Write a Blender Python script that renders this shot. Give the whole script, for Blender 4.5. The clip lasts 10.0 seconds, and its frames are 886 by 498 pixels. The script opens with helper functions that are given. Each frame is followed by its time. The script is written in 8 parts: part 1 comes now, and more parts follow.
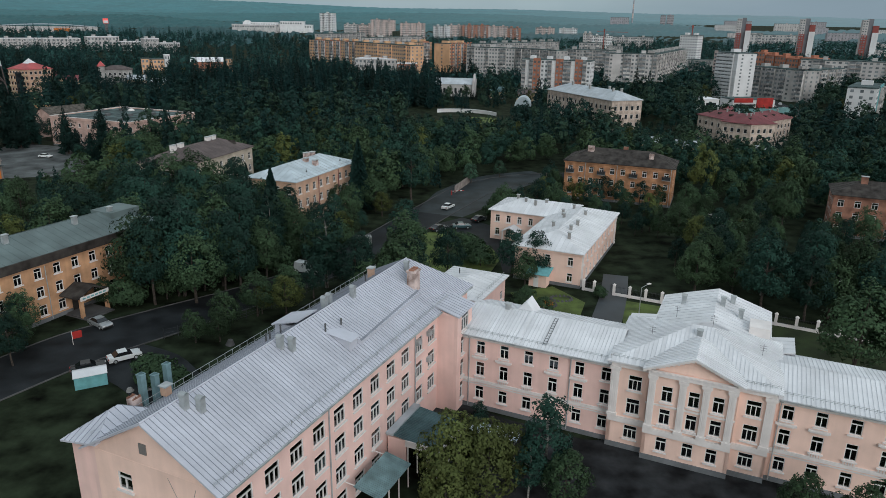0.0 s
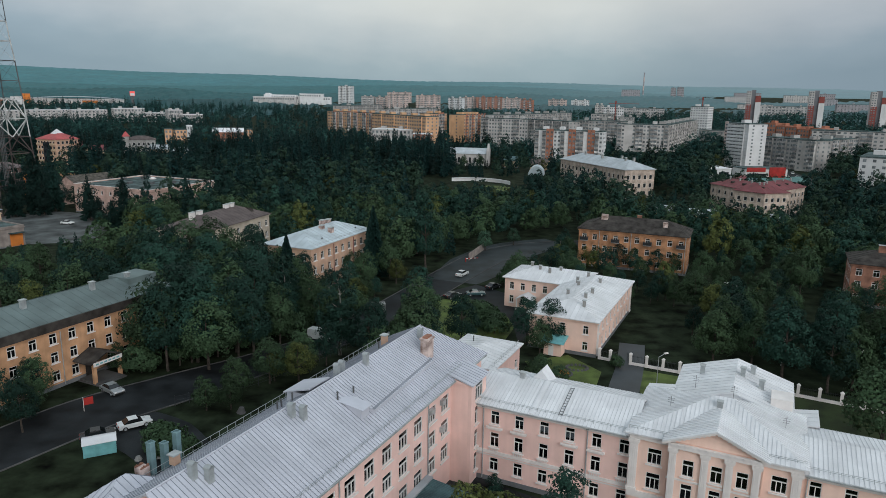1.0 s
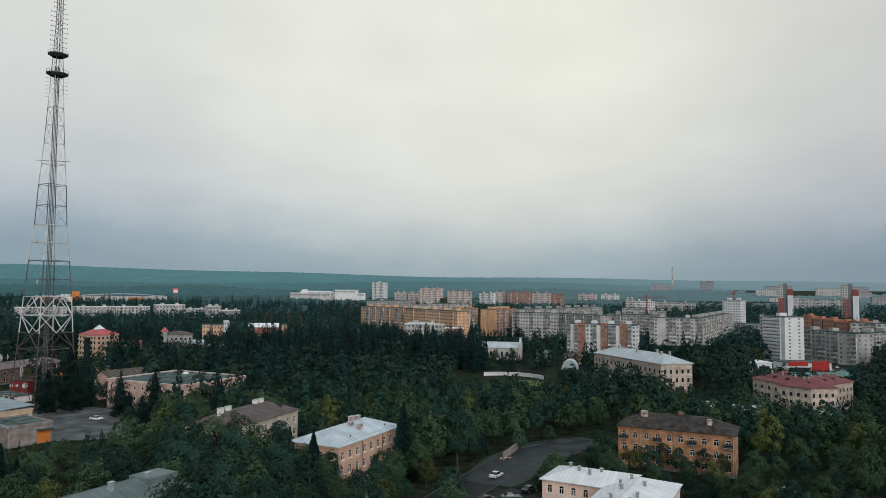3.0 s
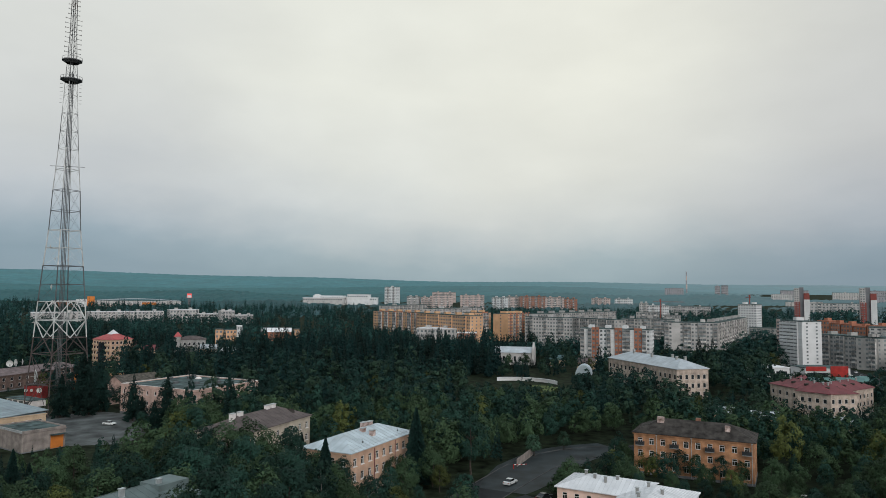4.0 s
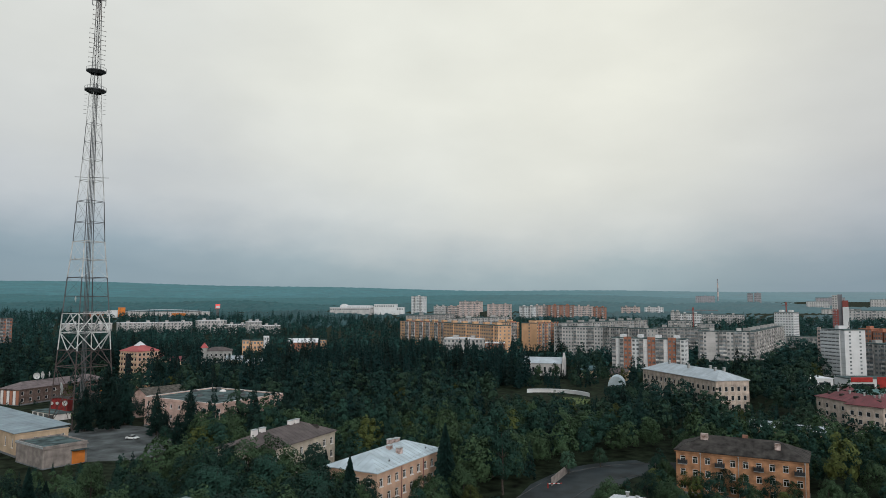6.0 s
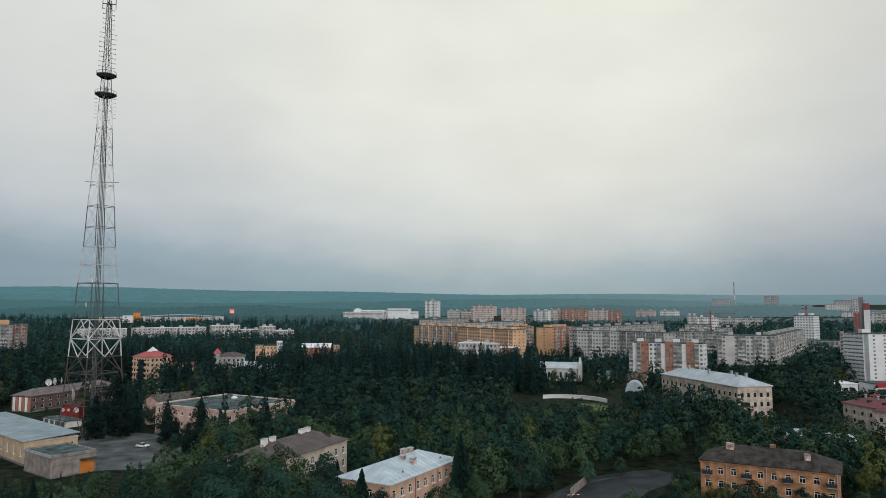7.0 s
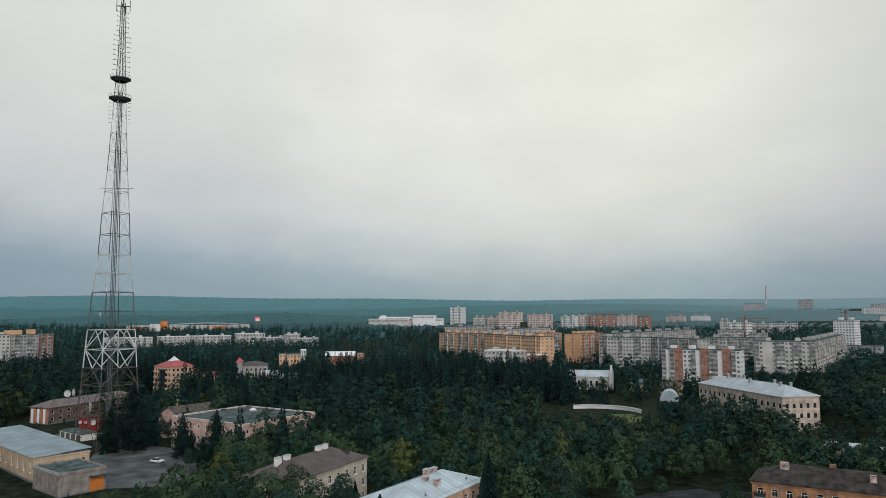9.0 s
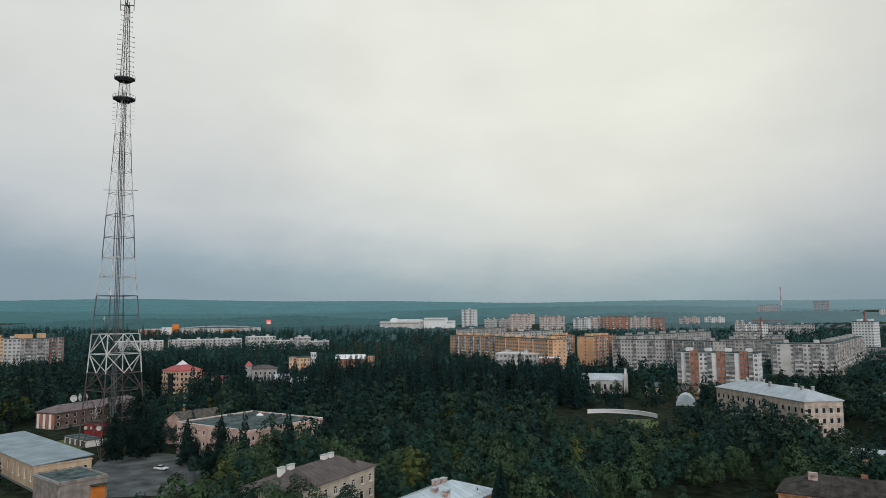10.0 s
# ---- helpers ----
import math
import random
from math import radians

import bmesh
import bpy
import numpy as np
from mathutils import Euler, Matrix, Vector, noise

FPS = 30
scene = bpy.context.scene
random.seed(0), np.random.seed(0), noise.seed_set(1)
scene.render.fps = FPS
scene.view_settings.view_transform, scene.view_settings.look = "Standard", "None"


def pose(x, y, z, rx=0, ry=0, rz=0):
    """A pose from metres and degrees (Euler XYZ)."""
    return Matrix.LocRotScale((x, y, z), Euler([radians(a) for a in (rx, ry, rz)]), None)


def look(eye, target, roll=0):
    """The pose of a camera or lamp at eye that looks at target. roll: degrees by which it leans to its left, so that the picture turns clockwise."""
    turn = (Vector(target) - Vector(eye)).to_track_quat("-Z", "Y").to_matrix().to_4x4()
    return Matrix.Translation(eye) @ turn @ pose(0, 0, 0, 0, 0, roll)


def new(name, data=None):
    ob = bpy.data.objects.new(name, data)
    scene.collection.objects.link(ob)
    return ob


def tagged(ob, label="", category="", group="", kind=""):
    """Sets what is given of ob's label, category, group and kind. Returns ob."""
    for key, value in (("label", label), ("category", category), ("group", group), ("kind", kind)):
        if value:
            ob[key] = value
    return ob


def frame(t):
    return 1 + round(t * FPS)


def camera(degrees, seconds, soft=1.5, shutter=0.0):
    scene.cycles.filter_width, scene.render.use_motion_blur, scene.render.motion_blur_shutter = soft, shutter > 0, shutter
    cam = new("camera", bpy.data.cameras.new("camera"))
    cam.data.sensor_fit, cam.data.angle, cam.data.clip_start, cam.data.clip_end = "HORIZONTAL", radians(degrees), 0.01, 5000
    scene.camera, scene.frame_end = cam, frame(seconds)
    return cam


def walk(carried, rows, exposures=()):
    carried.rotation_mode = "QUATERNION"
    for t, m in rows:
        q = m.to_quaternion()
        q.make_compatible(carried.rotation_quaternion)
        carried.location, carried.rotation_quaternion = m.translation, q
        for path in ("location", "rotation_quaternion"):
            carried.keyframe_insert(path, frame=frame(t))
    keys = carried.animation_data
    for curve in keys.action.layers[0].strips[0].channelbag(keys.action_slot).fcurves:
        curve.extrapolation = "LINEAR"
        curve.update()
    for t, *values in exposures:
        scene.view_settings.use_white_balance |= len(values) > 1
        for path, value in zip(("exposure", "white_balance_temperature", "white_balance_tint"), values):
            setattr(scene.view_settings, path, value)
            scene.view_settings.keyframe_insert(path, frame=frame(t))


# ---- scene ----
# The camera and its way
cam = camera(65.25, 10.0, soft=0.7)
PATH = (
    (0, 0.00, 0.00, 45.00, -0.00, -18.02, 0.97),
    (0.5, 0.00, 0.00, 45.00, 0.47, -17.78, 0.85),
    (0.8, 0.00, 0.00, 45.00, 0.87, -16.0, 0.85),
    (1, 0.00, 0.00, 45.00, 1.30, -12.48, 0.89),
    (1.1, 0.00, 0.00, 45.00, 1.63, -9.42, 0.98),
    (1.2, 0.00, 0.00, 45.00, 1.97, -6.19, 1.05),
    (1.3, 0.00, 0.00, 45.00, 2.35, -2.98, 0.85),
    (1.4, 0.00, 0.00, 45.00, 2.68, -0.16, 0.62),
    (1.5, 0.00, 0.00, 45.00, 2.79, 1.67, 0.53),
    (2, 0.00, 0.02, 45.00, 3.20, 3.13, 0.48),
    (2.5, -0.03, 0.30, 45.00, 3.63, 3.27, 0.51),
    (4, -0.25, 2.30, 44.99, 5.12, 3.82, 0.44),
    (4.5, -0.51, 3.78, 45.07, 5.65, 4.00, 0.37),
    (5, -0.80, 5.57, 45.11, 6.19, 4.19, 0.31),
    (5.5, -1.11, 7.57, 45.17, 6.74, 4.38, 0.22),
    (7, -2.31, 14.65, 45.52, 8.41, 4.90, -0.06),
    (7.5, -2.67, 17.34, 45.60, 8.94, 5.05, -0.16),
    (8, -3.07, 20.12, 45.71, 9.48, 5.19, -0.24),
    (8.5, -3.43, 23.03, 45.82, 9.99, 5.31, -0.34),
    (9, -3.79, 26.07, 45.93, 10.49, 5.43, -0.44),
    (9.5, -4.14, 29.17, 46.04, 10.95, 5.53, -0.54),
    (10, -4.47, 32.27, 46.14, 11.42, 5.63, -0.61),
)


def aim(x, y, z, yaw, pitch, roll):
    a, b = radians(yaw), radians(pitch)
    way = Vector((-math.sin(a) * math.cos(b), math.cos(a) * math.cos(b), math.sin(b)))
    eye = Vector((x, y, z))
    return look(eye, eye + way * 10, roll)


walk(cam, [(t, aim(*row)) for t, *row in PATH], exposures=((0, 0.0, 6330, 9), (0.9, 0.0, 6330, 9), (1.5, 0.0, 6450, 10), (10, 0.0, 6500, 10)))

# Overcast evening sky and a weak, wide sun behind the clouds
world = bpy.data.worlds.new("overcast_sky")
scene.world = world
world.use_nodes = True
wn, wl = world.node_tree.nodes, world.node_tree.links
wn.clear()


def wnode(kind, **values):
    made = wn.new(kind)
    for key, value in values.items():
        setattr(made, key, value)
    return made


w_out = wnode("ShaderNodeOutputWorld")
w_bg = wnode("ShaderNodeBackground")
w_sky = wnode("ShaderNodeTexSky", sky_type="NISHITA", sun_disc=False, sun_elevation=radians(24), sun_rotation=radians(150))
w_co = wnode("ShaderNodeTexCoord")
w_sep = wnode("ShaderNodeSeparateXYZ")
wl.new(w_co.outputs["Generated"], w_sep.inputs[0])
w_ramp = wnode("ShaderNodeValToRGB")
stops = ((0.0, (0.285, 0.375, 0.42)), (0.03, (0.34, 0.425, 0.465)), (0.06, (0.475, 0.53, 0.55)), (0.10, (0.62, 0.65, 0.64)), (0.16, (0.715, 0.73, 0.685)), (0.28, (0.785, 0.795, 0.725)), (0.47, (0.795, 0.805, 0.735)), (0.62, (0.66, 0.75, 0.80)), (1.0, (0.62, 0.74, 0.82)))
while len(w_ramp.color_ramp.elements) < len(stops):
    w_ramp.color_ramp.elements.new(0.5)
for el, (pos, col) in zip(w_ramp.color_ramp.elements, stops):
    el.position, el.color = pos, (*col, 1)
# cloud banks shift the height at which the sky brightens
w_map = wnode("ShaderNodeMapping")
w_map.inputs["Scale"].default_value = (1.6, 1.6, 3.4)
w_noise = wnode("ShaderNodeTexNoise")
w_noise.inputs["Scale"].default_value, w_noise.inputs["Detail"].default_value, w_noise.inputs["Roughness"].default_value = 2.2, 5.0, 0.55
wl.new(w_co.outputs["Generated"], w_map.inputs[0])
wl.new(w_map.outputs[0], w_noise.inputs["Vector"])


def wmath(op, a, b):
    m = wnode("ShaderNodeMath", operation=op)
    for sock, value in zip(m.inputs, (a, b)):
        if isinstance(value, (int, float)):
            sock.default_value = value
        else:
            wl.new(value, sock)
    return m.outputs[0]


w_wave = wmath("MULTIPLY", wmath("SUBTRACT", w_noise.outputs["Fac"], 0.5), 0.10)
w_side = wmath("MULTIPLY", wmath("ABSOLUTE", wmath("ADD", w_sep.outputs["X"], 0.02), 0), 0.10)
w_h = wmath("SUBTRACT", wmath("ADD", w_sep.outputs["Z"], w_wave), w_side)
w_low = wmath("MINIMUM", w_h, w_sep.outputs["Z"])
wl.new(wmath("MAXIMUM", wmath("ADD", wmath("MULTIPLY", w_h, 0.75), wmath("MULTIPLY", w_low, 0.25)), 0.0), w_ramp.inputs[0])
w_mix = wnode("ShaderNodeMix", data_type="RGBA", blend_type="ADD")
w_mix.inputs["Factor"].default_value = 0.003
wl.new(w_ramp.outputs["Color"], w_mix.inputs[6])
wl.new(w_sky.outputs["Color"], w_mix.inputs[7])
# faint lighter and darker patches in the cloud
w_blot = wnode("ShaderNodeTexNoise")
w_blot.inputs["Scale"].default_value, w_blot.inputs["Detail"].default_value = 3.4, 4.0
wl.new(w_map.outputs[0], w_blot.inputs["Vector"])
w_amt = wnode("ShaderNodeMapRange")
w_amt.inputs["From Min"].default_value, w_amt.inputs["From Max"].default_value = 0.3, 0.7
w_amt.inputs["To Min"].default_value, w_amt.inputs["To Max"].default_value = 0.95, 1.03
wl.new(w_blot.outputs["Fac"], w_amt.inputs["Value"])
w_mul = wnode("ShaderNodeMix", data_type="RGBA", blend_type="MULTIPLY")
w_mul.inputs["Factor"].default_value = 1.0
wl.new(w_mix.outputs[2], w_mul.inputs[6])
wl.new(w_amt.outputs[0], w_mul.inputs[7])
# the cloud is thinnest ahead and thickens to a lilac grey on both sides
w_ban = wnode("ShaderNodeValToRGB")
w_ban.color_ramp.interpolation = "EASE"
banks = ((0.0, (0.72, 0.74, 0.80)), (0.22, (0.88, 0.89, 0.93)), (0.40, (1.0, 1.0, 0.995)), (0.56, (1.02, 1.01, 0.99)), (0.74, (0.80, 0.80, 0.84)), (1.0, (0.62, 0.63, 0.69)))
while len(w_ban.color_ramp.elements) < len(banks):
    w_ban.color_ramp.elements.new(0.5)
for el, (pos, col) in zip(w_ban.color_ramp.elements, banks):
    el.position, el.color = pos, (*col, 1)
wl.new(wmath("ADD", wmath("MULTIPLY", w_sep.outputs["X"], 0.5), wmath("ADD", wmath("MULTIPLY", w_wave, 0.8), 0.5)), w_ban.inputs[0])
w_tone = wnode("ShaderNodeMix", data_type="RGBA", blend_type="MULTIPLY")
w_tone.inputs["Factor"].default_value = 1.0
wl.new(w_mul.outputs[2], w_tone.inputs[6])
wl.new(w_ban.outputs[0], w_tone.inputs[7])
wl.new(w_tone.outputs[2], w_bg.inputs["Color"])
w_bg.inputs["Strength"].default_value = 1.0
wl.new(w_bg.outputs[0], w_out.inputs[0])

sun = new("sun", bpy.data.lights.new("sun", "SUN"))
sun.data.energy, sun.data.angle, sun.data.color = 1.6, radians(40), (1.0, 0.97, 0.95)
sun.matrix_world = look((52, -90, 44), (0, 0, 0))


# Materials
def shader(name, color, rough=0.8, metal=0.0, vary=0.12, scale=3.0, fine=30.0, bump=0.15, island=0.0, rand=0.0, tint=None, streak=0.0, spec=0.3):
    """A worn surface: two scales of noise on the colour, roughness and relief; streak: runs of dirt down a wall."""
    mat = bpy.data.materials.new(name)
    mat.use_nodes = True
    nodes, links = mat.node_tree.nodes, mat.node_tree.links
    bsdf = nodes["Principled BSDF"]
    bsdf.inputs["Metallic"].default_value = metal
    bsdf.inputs["Specular IOR Level"].default_value = spec
    co = nodes.new("ShaderNodeTexCoord")
    big, small = nodes.new("ShaderNodeTexNoise"), nodes.new("ShaderNodeTexNoise")
    big.inputs["Scale"].default_value, big.inputs["Detail"].default_value = 1.0 / scale, 6.0
    small.inputs["Scale"].default_value, small.inputs["Detail"].default_value = fine, 3.0
    links.new(co.outputs["Object"], big.inputs["Vector"])
    links.new(co.outputs["Object"], small.inputs["Vector"])
    dark = tuple(c * (1 - vary * 2.2) for c in (tint or color))
    lite = tuple(min(1.0, c * (1 + vary * 1.1)) for c in color)
    ramp = nodes.new("ShaderNodeValToRGB")
    ramp.color_ramp.elements[0].position, ramp.color_ramp.elements[0].color = 0.28, (*dark, 1)
    ramp.color_ramp.elements[1].position, ramp.color_ramp.elements[1].color = 0.66, (*lite, 1)
    links.new(big.outputs["Fac"], ramp.inputs[0])
    out = ramp.outputs["Color"]

    def mul(source, low, high, fac):
        nonlocal out
        m = nodes.new("ShaderNodeMapRange")
        m.inputs["To Min"].default_value, m.inputs["To Max"].default_value = low, high
        links.new(source, m.inputs["Value"])
        x = nodes.new("ShaderNodeMix")
        x.data_type, x.blend_type = "RGBA", "MULTIPLY"
        x.inputs["Factor"].default_value = fac
        links.new(out, x.inputs[6])
        links.new(m.outputs[0], x.inputs[7])
        out = x.outputs[2]

    mul(small.outputs["Fac"], 0.75, 1.2, min(1.0, vary * 4))
    if island:
        mul(nodes.new("ShaderNodeNewGeometry").outputs["Random Per Island"], 1 - island, 1 + island, 1.0)
    if rand:
        mul(nodes.new("ShaderNodeObjectInfo").outputs["Random"], 1 - rand, 1 + rand, 1.0)
    if streak:
        run = nodes.new("ShaderNodeTexNoise")
        mp = nodes.new("ShaderNodeMapping")
        mp.inputs["Scale"].default_value = (1.6, 1.6, 0.12)
        run.inputs["Scale"].default_value, run.inputs["Detail"].default_value = 1.2, 4.0
        links.new(co.outputs["Object"], mp.inputs[0])
        links.new(mp.outputs[0], run.inputs["Vector"])
        mul(run.outputs["Fac"], 1 - streak, 1 + streak * 0.5, 1.0)
    links.new(out, bsdf.inputs["Base Color"])
    m = nodes.new("ShaderNodeMapRange")
    m.inputs["To Min"].default_value, m.inputs["To Max"].default_value = max(0.02, rough - 0.12), min(1.0, rough + 0.12)
    links.new(big.outputs["Fac"], m.inputs["Value"])
    links.new(m.outputs[0], bsdf.inputs["Roughness"])
    if bump:
        b = nodes.new("ShaderNodeBump")
        b.inputs["Strength"].default_value, b.inputs["Distance"].default_value = bump, 0.02
        links.new(small.outputs["Fac"], b.inputs["Height"])
        links.new(b.outputs[0], bsdf.inputs["Normal"])
    return mat


def leafy(name, color, vary=0.2):
    mat = shader(name, color, rough=0.75, vary=0.2, scale=2.5, fine=6.0, bump=0.0, island=vary, rand=0.35, spec=0.12)
    return mat


